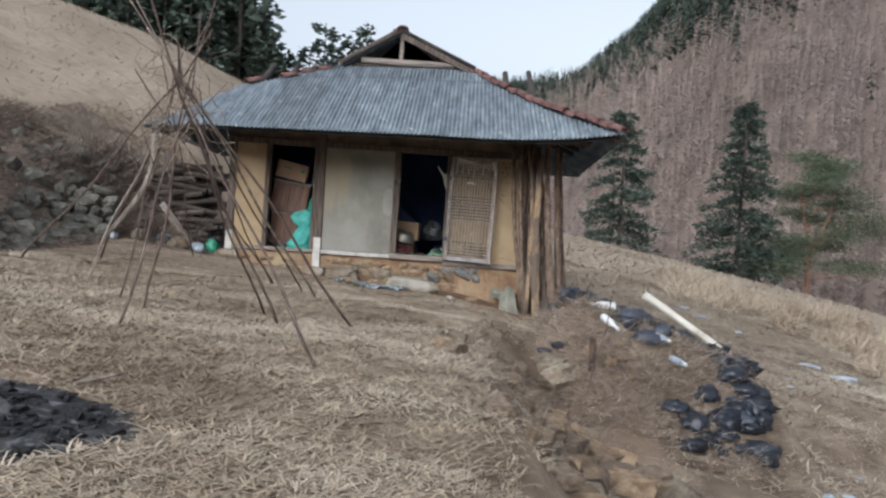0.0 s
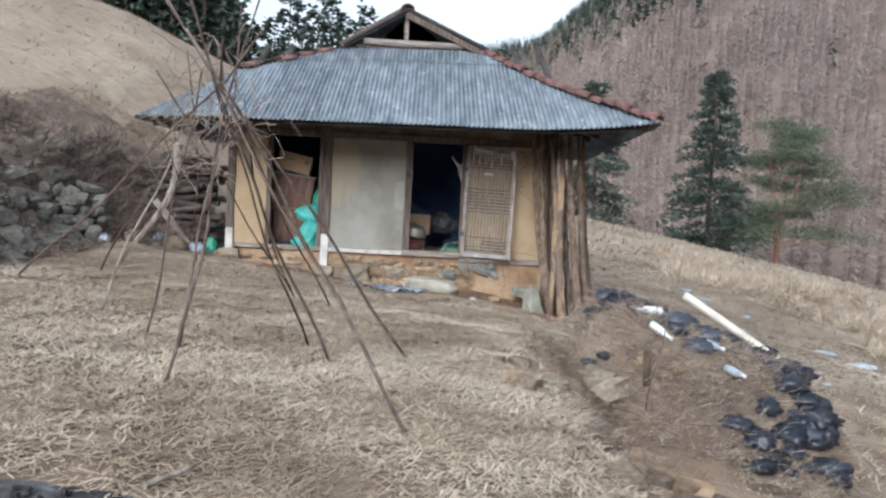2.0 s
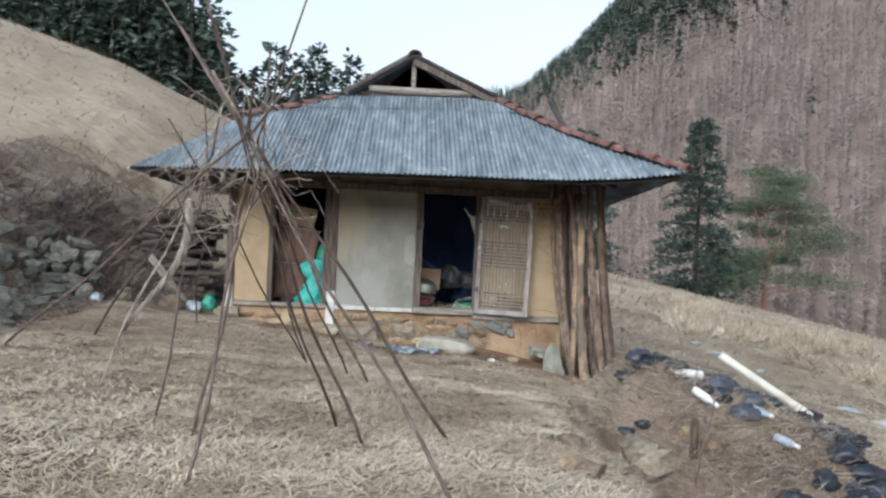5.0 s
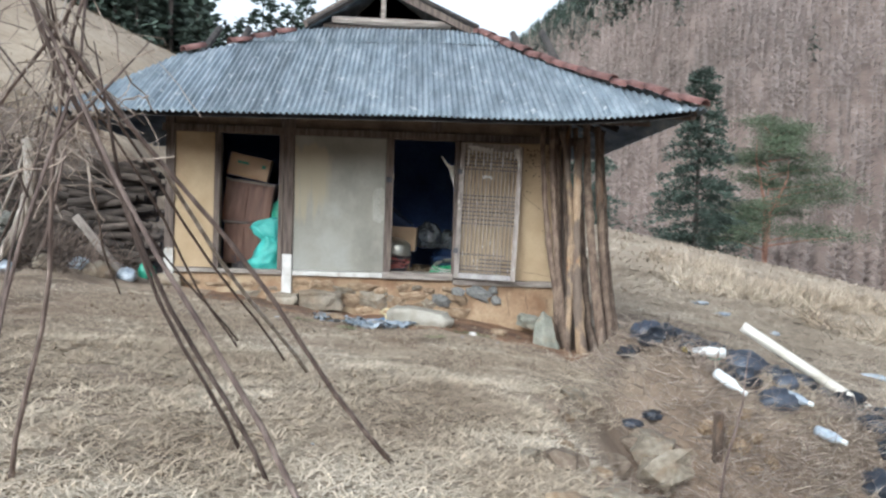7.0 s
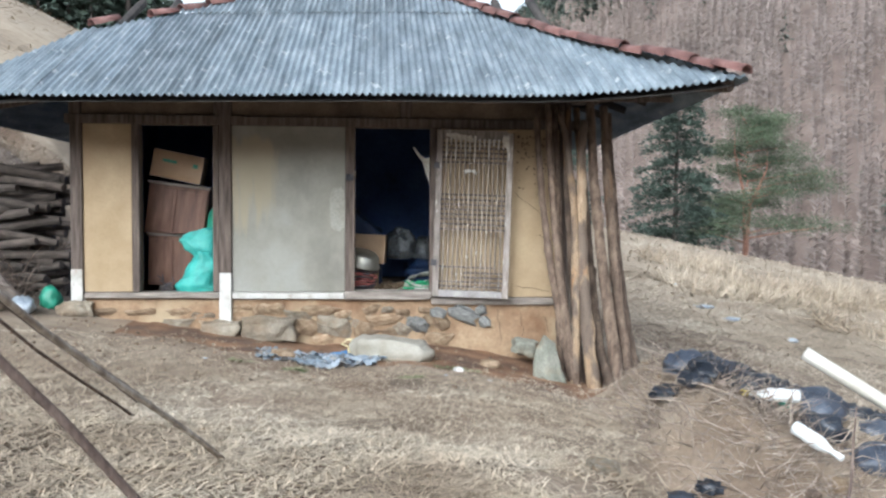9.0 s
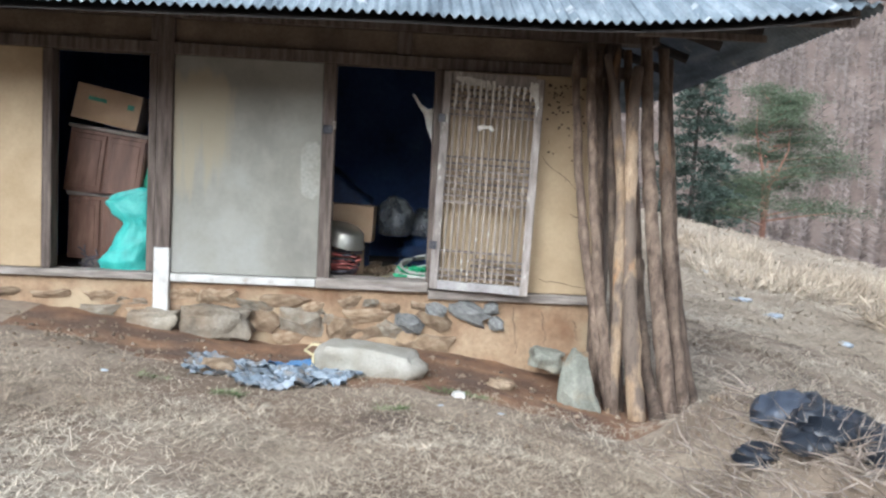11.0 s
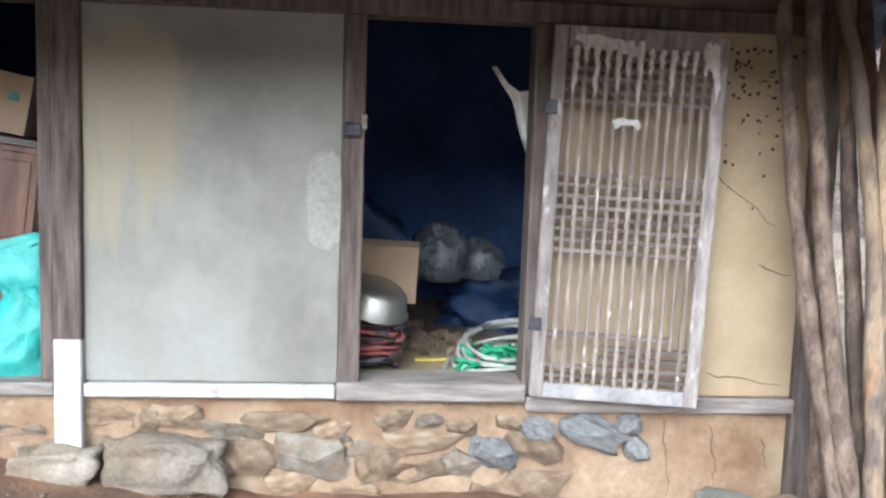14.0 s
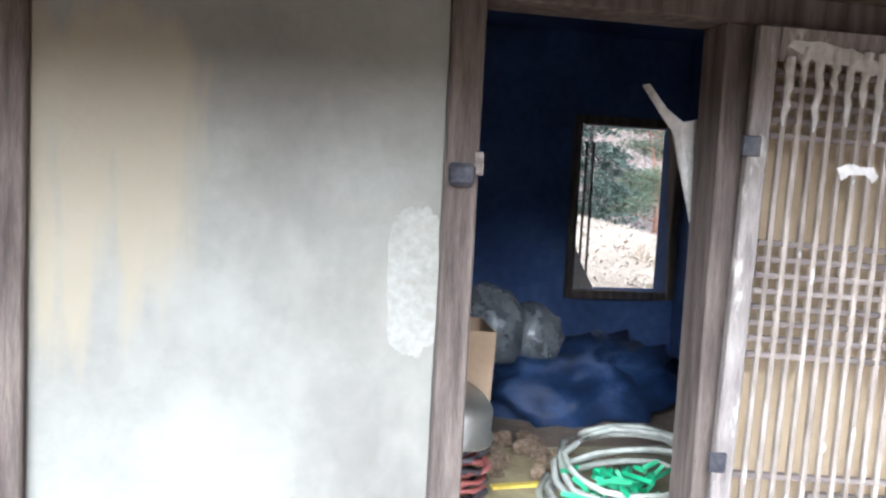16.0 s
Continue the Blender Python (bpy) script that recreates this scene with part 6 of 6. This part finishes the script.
# pebbles, crumbs of earth and straw bits on the trodden ground before the house
q = np.random.default_rng(404)
n = 1500
px = q.uniform(-3.6, 2.4, n)
py = 11.6 + 2.4 * q.uniform(0, 1, n)
pebble = np.array([(0.5, 0, 0), (-0.5, 0.1, 0), (0, 0.5, 0.05), (0.05, -0.45, 0), (0, 0, 0.4), (0, 0, -0.3)])
pebble_f = np.array([(0, 2, 4), (2, 1, 4), (1, 3, 4), (3, 0, 4), (2, 0, 5), (1, 2, 5), (3, 1, 5), (0, 3, 5)])
v, f = scatter((pebble, pebble_f), np.stack([px, py, ground_z(px, py) + 0.003], 1), q.uniform(0, 6.28, n), 0.010 + 0.045 * q.uniform(0, 1, n) ** 3)
M_PEBBLE = mat("pebbles_and_crumbs", [(0.13, 0.09, 0.06), (0.20, 0.148, 0.10), (0.30, 0.24, 0.175)], 6, 0.95, 50, 0.3, island=0.35)
tagged(part("pebbles", np_mesh("pebbles", v, f), M_PEBBLE), "pebbles and crumbs of earth on the trodden ground", "pebbles", kind="stuff")

# rags by the boulder
def rag_mesh(w, d, seed, x, y, turn):
    """A crumpled scrap of cloth lying on the ground."""
    n, k = 22, 16
    u, v = np.meshgrid(np.linspace(-0.5, 0.5, n), np.linspace(-0.5, 0.5, k))
    u, v = u.ravel(), v.ravel()
    q = 1 + 0.5 * fbm(u * 3 + seed, v * 3, seed)
    lx, ly = u * w * q, v * d * q
    c, s_ = math.cos(turn), math.sin(turn)
    px, py = x + lx * c - ly * s_, y + lx * s_ + ly * c
    fold = np.abs(fbm(lx * 9 + seed, ly * 9, seed + 1, 3)) * 0.15 + np.abs(fbm(lx * 26, ly * 26 + seed, seed + 2, 2)) * 0.05
    pz = ground_z(px, py) + 0.006 + fold
    i = np.arange(n * k).reshape(k, n)
    f = np.stack([i[:-1, :-1], i[:-1, 1:], i[1:, 1:], i[1:, :-1]], -1).reshape(-1, 4)
    top = np.stack([px, py, pz], 1)
    return np_mesh("rag", np.concatenate([top, top - np.array([0, 0, 0.006])]), np.concatenate([f, f[:, ::-1] + n * k]), True)


r = random.Random(51)
for k in range(26):
    x, y = -1.02 + r.uniform(-0.42, 0.34), 13.05 + r.gauss(0, 0.13)
    ob = part("rag", rag_mesh(r.uniform(0.18, 0.42), r.uniform(0.10, 0.22), 7 + k * 3, x, y, r.uniform(0, 3.1)), M_DENIM if k % 4 else M_FILM)
    tagged(ob, "crumpled faded blue rag on the red earth" if k % 4 else "crumpled pale rag on the red earth", "rag", "rags by the boulder")
ob = part("rag", rag_mesh(0.36, 0.15, 91, -0.98, 13.40, -0.3), M_BLUERAG)
tagged(ob, "bright blue crumpled rag on the red earth", "rag", "rags by the boulder")
ob = set_stone(None, -1.36, 12.86, gz(-1.36, 12.86) + 0.03, 0.22, 0.16, 0.10, M_WARMSTONE, 3, 20, 0, "rubble_stone")
tagged(ob, "broken earth-coloured stone on the crumbling yard edge", "stone", "rubble stones of the yard edge")
v, f = joined([blades(130, (x - 0.09, x + 0.09), (y - 0.05, y + 0.05), 0.055, 0.3, 90 + k, None, 0.0025, 0.4) for k, (x, y) in enumerate(((-1.62, 12.45), (-1.2, 12.35), (0.02, 13.02), (0.22, 12.98), (-0.3, 12.45)))])
tagged(part("green_grass", np_mesh("green_grass", v, f), mat("young_green_grass", [(0.10, 0.125, 0.05), (0.145, 0.175, 0.075), (0.2, 0.22, 0.11)], 5, 0.9, 20, 0, island=0.3)), "small tufts of young green grass before the house", "grass", kind="stuff")
bm = bmesh.new()
tube(bm, [(-0.08, -0.03, 0.015), (-0.08, 0.0, 0.09), (-0.05, 0.04, 0.15), (0.03, 0.09, 0.16), (0.09, 0.14, 0.14)], 0.010, 6, 0.1)
tube(bm, [(-0.08, 0.0, 0.10), (-0.14, 0.05, 0.12), (-0.10, 0.1, 0.15), (-0.03, 0.06, 0.155)], 0.009, 6, 0.1)
ob = part("yellow_rope", bm, mat("pale_yellow_rope", [(0.45, 0.38, 0.2), (0.55, 0.47, 0.27), (0.62, 0.55, 0.36)], 20, 0.8, 90, 0.4))
ob.location = (-0.74, 13.36, gz(-0.74, 13.36))
tagged(ob, "frayed pale yellow rope round the end of the boulder", "rope")


# ---------------------------------------------------------------- inside the house
M_CARD = mat("brown_cardboard", [(0.30, 0.20, 0.12), (0.38, 0.265, 0.165), (0.44, 0.32, 0.21)], 3, 0.85, 40, 0.1, fine_mix=0.1)
M_VENEER = mat("red_brown_veneer", [(0.09, 0.04, 0.025), (0.15, 0.07, 0.042), (0.21, 0.11, 0.07)], 4, 0.5, 30, 0.1, stretch=(4, 4, 0.6))
M_TARP = mat("blue_tarpaulin", [(0.006, 0.017, 0.052), (0.010, 0.029, 0.088), (0.021, 0.053, 0.145)], 5, 0.6, 40, 0.2)
M_TIN = mat("dull_aluminium", [(0.45, 0.42, 0.34), (0.56, 0.53, 0.44), (0.64, 0.62, 0.54)], 6, 0.35, 40, 0.1, metal=0.8, fine_mix=0.1)
M_HOSE = mat("pale_garden_hose", [(0.22, 0.23, 0.19), (0.32, 0.33, 0.28), (0.42, 0.43, 0.38)], 8, 0.5, 30, 0.1)
M_CABLE = mat("dark_cable", [(0.03, 0.028, 0.03), (0.06, 0.05, 0.055), (0.11, 0.09, 0.1)], 10, 0.6, 50, 0.1, per_object=0.4)
M_REDCABLE = mat("red_cable", [(0.30, 0.06, 0.05), (0.42, 0.11, 0.09), (0.5, 0.18, 0.15)], 10, 0.6, 50, 0.1)
M_LINO = mat("worn_yellow_floor_paper", [(0.26, 0.21, 0.11), (0.36, 0.30, 0.17), (0.44, 0.38, 0.23)], 3, 0.6, 30, 0.2)
M_CLEAR = mat("dusty_clear_film", [(0.22, 0.24, 0.26), (0.32, 0.34, 0.35), (0.45, 0.47, 0.48)], 8, 0.2, 40, 0.3)
M_CLEAR.node_tree.nodes["Principled BSDF"].inputs["Transmission Weight"].default_value = 0.6
FZ = 0.552


def carton(label, m, w, d, h, open_top=False):
    t = thing("cardboard_box", label, "box", m=m)
    th = 0.006
    part("side", box_bm((0, 0, 0), (w, th, h), 0.001), M_CARD, t)
    part("side", box_bm((0, d - th, 0), (w, d, h), 0.001), M_CARD, t)
    part("side", box_bm((0, th, 0), (th, d - th, h), 0.001), M_CARD, t)
    part("side", box_bm((w - th, th, 0), (w, d - th, h), 0.001), M_CARD, t)
    part("bottom", box_bm((th, th, 0.001), (w - th, d - th, 0.008)), M_CARD, t)
    if not open_top:
        part("flap", box_bm((0.002, 0.002, h + 0.001), (w - 0.002, d / 2 - 0.002, h + 0.006), 0.001), M_CARD, t)
        part("flap", box_bm((0.002, d / 2 + 0.002, h + 0.001), (w - 0.002, d - 0.002, h + 0.006), 0.001), M_CARD, t)
    return t


# store room behind the narrow doorway
def cabinet(label, m, w, d, h):
    t = thing("cabinet", label, "cabinet", m=m, group="cabinets leaning in the store room")
    part("body", box_bm((0, 0.02, 0), (w, d, h), 0.006), M_VENEER, t)
    n = 2
    for k in range(n):
        x0, x1 = w * k / n + 0.012, w * (k + 1) / n - 0.012
        dr = part("door", box_bm((x0, 0.002, 0.03), (x1, 0.019, h - 0.03), 0.004), M_VENEER, t)
        part("panel", box_bm((x0 + 0.035, -0.004, 0.07), (x1 - 0.035, 0.001, h - 0.07), 0.003), M_VENEER, dr)
    part("top_board", box_bm((-0.015, 0.0, h), (w + 0.015, d, h + 0.03), 0.004), M_GREYWOOD, t)
    return t


cabinet("old red-brown cabinet standing in the store room", pose(-2.90, 14.72, FZ + 0.10, 0, 1.5, 0), 0.52, 0.42, 0.50)
cabinet("old red-brown cabinet tilting on another", pose(-2.93, 14.70, FZ + 0.635, 0, 7, 0), 0.60, 0.42, 0.50)
box1 = carton("brown cardboard box tilting on the cabinets", pose(-2.86, 14.68, FZ + 1.21, 0, 11, 4), 0.50, 0.36, 0.27)
part("print", box_bm((0.10, -0.003, 0.16), (0.24, -0.001, 0.19)), M_GREENP, box1, "green printed mark")
part("print", box_bm((0.40, -0.003, 0.15), (0.45, -0.001, 0.19)), M_GREENP, box1, "green printed mark")
for k in range(2):
    ob = part("wooden_block", box_bm((-0.07, -0.18, 0), (0.07, 0.18, 0.09), 0.006, 0.004), M_GREYWOOD)
    ob.location = (-2.72 + 0.36 * k, 14.95, FZ)
    tagged(ob, "rough wooden block under the old cabinet", "block", "blocks under the cabinet")
sack = thing("sack", "turquoise woven plastic sack slumped in the doorway", "sack", (-2.30, 14.52, FZ + 0.03))


def sack_skin(levels, seed, rings=22, sides=40):
    """A slumped cloth tube through levels (height, middle, half width, half depth), with folds."""
    hs = [q[0] for q in levels]
    bm = bmesh.new()
    rows_ = []
    for a in range(rings):
        z = hs[0] + (hs[-1] - hs[0]) * a / (rings - 1)
        mid, w, d = (float(np.interp(z, hs, [q[n] for q in levels])) for n in (1, 2, 3))
        row = []
        for b in range(sides):
            t = 2 * math.pi * b / sides
            p = Vector((math.cos(t), math.sin(t), z * 5))
            f = 1 + 0.20 * noise.noise(p * 1.8 + Vector((seed, 0, 0))) + 0.22 * (0.3 - abs(noise.noise(Vector((p.x * 3, p.y * 3, z * 9 + seed))))) + 0.08 * noise.noise(Vector((p.x * 8, p.y * 8, z * 25 + seed)))
            row.append(bm.verts.new((mid + w * f * math.cos(t), d * f * math.sin(t), z + 0.03 * noise.noise(p * 2 + Vector((0, seed, 0))))))
        rows_.append(row)
    for r0, r1 in zip(rows_, rows_[1:]):
        for b in range(sides):
            bm.faces.new((r0[b], r0[(b + 1) % sides], r1[(b + 1) % sides], r1[b]))
    bm.faces.new(rows_[0][::-1])
    bm.faces.new(rows_[-1])
    return bm


part("bag", sack_skin([(0.0, -0.05, 0.19, 0.13), (0.08, -0.05, 0.21, 0.16), (0.22, 0.0, 0.17, 0.14), (0.36, 0.03, 0.115, 0.09), (0.42, 0.0, 0.10, 0.07)], 4.0), M_TEAL, sack, "", True)
part("open_neck", sack_skin([(0.38, 0.0, 0.09, 0.06), (0.46, -0.03, 0.14, 0.07), (0.54, -0.05, 0.18, 0.05), (0.60, -0.02, 0.14, 0.02), (0.64, 0.08, 0.05, 0.01)], 9.0), M_TEAL, sack, "crumpled open neck of the sack", True)
bm = crumple_bm((0.2, 0.16, 0.10), 12, 3, 0.3)
for v in bm.verts:
    v.co += Vector((-0.13, -0.02, 0.03))
part("corner", bm, M_TEAL, sack, "", True)
crumpled("green_sack", "dark green plastic sack behind the turquoise one", "sack", -2.22, 14.75, (0.22, 0.2, 0.5), M_GREENP, 22, "", FZ + 0.62, 0.15)
bm = bmesh.new()
r = random.Random(2)
for k in range(18):
    p = Vector((r.uniform(-0.12, 0.12), r.uniform(-0.08, 0.08), r.uniform(0, 0.14)))
    tube(bm, [p, p + Vector((r.uniform(-0.1, 0.1), r.uniform(-0.06, 0.06), r.uniform(-0.05, 0.08)))], 0.006, 4)
ob = part("black_netting", bm, M_CABLE)
ob.location = (-2.68, 14.55, FZ + 0.02)
tagged(ob, "tangle of black netting on the store room floor", "netting")

# room behind the wide doorway
part("floor_paper", box_bm((-1.9, WY + WT + 0.07, FZ - 0.001), (1.1, 15.5, FZ + 0.004)), M_LINO, house, "worn yellow floor paper")
box2 = carton("open brown cardboard box in the doorway", pose(-0.98, 15.12, FZ + 0.31, 0, 2, -4), 0.48, 0.34, 0.30, True)
box3 = carton("lower brown cardboard box in the doorway", pose(-1.02, 15.16, FZ + 0.01, 0, 0, 2), 0.46, 0.34, 0.28)
basin = thing("basin", "dented aluminium basin tipped on a bundle of cable", "basin", m=pose(-0.74, 14.86, FZ + 0.31, 12, 14, 0))
prof = [(0.02, 0.0), (0.13, 0.004), (0.16, 0.03), (0.185, 0.13), (0.195, 0.135), (0.195, 0.128), (0.178, 0.125), (0.152, 0.03), (0.12, 0.012), (0.015, 0.008)]
bm = lathe_bm(prof, 28)
for v in bm.verts:
    v.co.z = 0.135 - v.co.z
part("bowl", bm, M_TIN, basin, "", True)


def coil(name, label, x, y, z, rad, turns, wire, material, seed, flat=0.7, category="hose", group=""):
    rg = random.Random(seed)
    bm = bmesh.new()
    pts = []
    for k in range(turns * 16):
        a = 2 * math.pi * k / 16
        q = rad * (1 + 0.10 * math.sin(a * 0.37 + seed) + 0.05 * rg.uniform(-1, 1))
        pts.append((q * math.cos(a), q * flat * math.sin(a), wire + 0.012 * k / 16 * 2.2 + 0.02 * math.sin(a * 0.9 + seed) + 0.02))
    tube(bm, pts, wire, 7)
    ob = part(name, bm, material, None, "", True)
    ob.location = (x, y, z)
    return tagged(ob, label, category, group)


for k in range(5):
    coil("cable_coil", "coil of dark cable under the basin", -0.76 + 0.012 * k, 14.78 + 0.01 * k, FZ + 0.045 * k, 0.155 - 0.006 * k, 2, 0.012, M_REDCABLE if k in (1, 3) else M_CABLE, k + 3, 0.75, "cable", "cable coils under the basin")
for k in range(2):
    ob = coil("hose_coil", "coil of pale garden hose inside the doorway", -0.02 + 0.05 * k, 14.84 + 0.06 * k, FZ + 0.06 * k, 0.31 - 0.02 * k, 3, 0.013, M_HOSE, k + 11, 0.85, "hose", "hose coils in the doorway")
    ob.rotation_euler = (radians(10 + 8 * k), radians(-14 + 6 * k), 0)
bm = bmesh.new()
r = random.Random(12)
for k in range(60):
    p = Vector((r.gauss(0, 0.08), r.gauss(0, 0.07), r.uniform(0.0, 0.12)))
    tube(bm, [p, p + Vector((r.gauss(0, 0.05), r.gauss(0, 0.05), r.gauss(0, 0.03)))], 0.011, 4)
ob = part("green_net", bm, mat("bright_green_net", [(0.02, 0.22, 0.09), (0.03, 0.32, 0.14), (0.06, 0.42, 0.2)], 9, 0.5, 30, 0.1))
ob.location = (-0.08, 14.80, FZ + 0.02)
tagged(ob, "bundle of bright green netting inside the hose coil", "netting")
crumpled("clear_plastic_bag", "inflated dusty clear plastic bag behind the box", "plastic bag", -0.30, 16.0, (0.5, 0.42, 0.55), M_CLEAR, 33, "", FZ + 0.35, 0.2)
crumpled("clear_plastic_bag", "inflated dusty clear plastic bag behind the box", "plastic bag", -0.02, 16.1, (0.34, 0.3, 0.4), M_CLEAR, 34, "", FZ + 0.33, 0.2)
crumpled("blue_tarpaulin", "crumpled dark blue tarpaulin on the room floor", "tarpaulin", 0.34, 16.3, (1.15, 0.75, 0.50), M_TARP, 35, "", FZ, 0.5)


def draped_sheet(x0, x1, y0, y1, z0, z1, seed, n=34):
    """A cloth that falls from z0 at x0 to z1 at x1 in folds, then hangs to the floor at its front."""
    u, v = np.meshgrid(np.linspace(0, 1, n), np.linspace(0, 1, n))
    u, v = u.ravel(), v.ravel()
    x = x0 + (x1 - x0) * u + 0.03 * fbm(u * 5, v * 5, seed)
    y = y0 + (y1 - y0) * np.clip((v - 0.35) / 0.65, 0, 1) + 0.10 * fbm(u * 4, v * 3, seed + 1)
    top = z0 + (z1 - z0) * u + 0.16 * np.abs(fbm(u * 6 + v * 2, v * 3, seed + 2))
    z = FZ + 0.01 + (top - FZ - 0.01) * np.clip(v / 0.35, 0, 1)
    p = np.stack([x, y, z], 1)
    i = np.arange(n * n).reshape(n, n)
    f = np.stack([i[:-1, :-1], i[:-1, 1:], i[1:, 1:], i[1:, :-1]], -1).reshape(-1, 4)
    return np_mesh("blue_tarpaulin", np.concatenate([p, p + np.array([0, 0.004, -0.004])]), np.concatenate([f, f[:, ::-1] + n * n]), True)


ob = part("blue_tarpaulin", draped_sheet(-1.65, -0.52, 15.52, 16.5, 2.0, 1.14, 44), M_TARP)
tagged(ob, "blue tarpaulin draped over goods stacked by the wall", "tarpaulin")
r = random.Random(61)
for k in range(34):
    x, y, s = -0.35 + r.gauss(0, 0.2), 15.45 + r.gauss(0, 0.18), r.uniform(0.03, 0.10)
    ob = set_stone(None, x, y, FZ + s * 0.4, s * 1.3, s, s * 0.9, M_WARMSTONE, k, r.uniform(0, 360), 0, "earth_clod")
    tagged(ob, "dry earth clod fallen on the room floor", "clod", "earth clods on the floor")
ob = part("yellow_strip", box_bm((-0.1, -0.02, 0), (0.1, 0.02, 0.012), 0.003), M_YELLOW)
ob.matrix_world = pose(-0.40, 15.02, FZ + 0.005, 0, 0, 6)
tagged(ob, "yellow plastic strip on the room floor", "strip")

# small back window: frame, open broken shutter, torn paper
win = thing("back_window", "broken wooden window in the back wall with an open shutter", "window", kind="structure")
for lo, hi in (((WIN[0] - 0.05, YB - 0.03, WIN[2] - 0.05), (WIN[0], YB + 0.17, WIN[3] + 0.05)), ((WIN[1], YB - 0.03, WIN[2] - 0.05), (WIN[1] + 0.05, YB + 0.17, WIN[3] + 0.05)), ((WIN[0], YB - 0.03, WIN[3]), (WIN[1], YB + 0.17, WIN[3] + 0.05)), ((WIN[0], YB - 0.03, WIN[2] - 0.05), (WIN[1], YB + 0.17, WIN[2]))):
    part("window_frame", box_bm(lo, hi, 0.004, 0.003), M_WOOD, win)
for k in range(3):
    part("shutter_bar", box_bm((WIN[0] + 0.012 + 0.045 * k, YB + 0.05, WIN[2]), (WIN[0] + 0.024 + 0.045 * k, YB + 0.065, WIN[3] - 0.1), 0.002, 0.002), M_WOOD, win)
part("torn_paper", slab_bm([(WIN[0] + 0.005, YB + 0.03, WIN[2] + 0.32), (WIN[0] + 0.005, YB + 0.04, WIN[2] + 0.005), (WIN[0] + 0.16, YB + 0.05, WIN[2] + 0.01), (WIN[0] + 0.06, YB + 0.04, WIN[2] + 0.18)], 0.003), M_PAPER, win, "torn strip of white window paper")
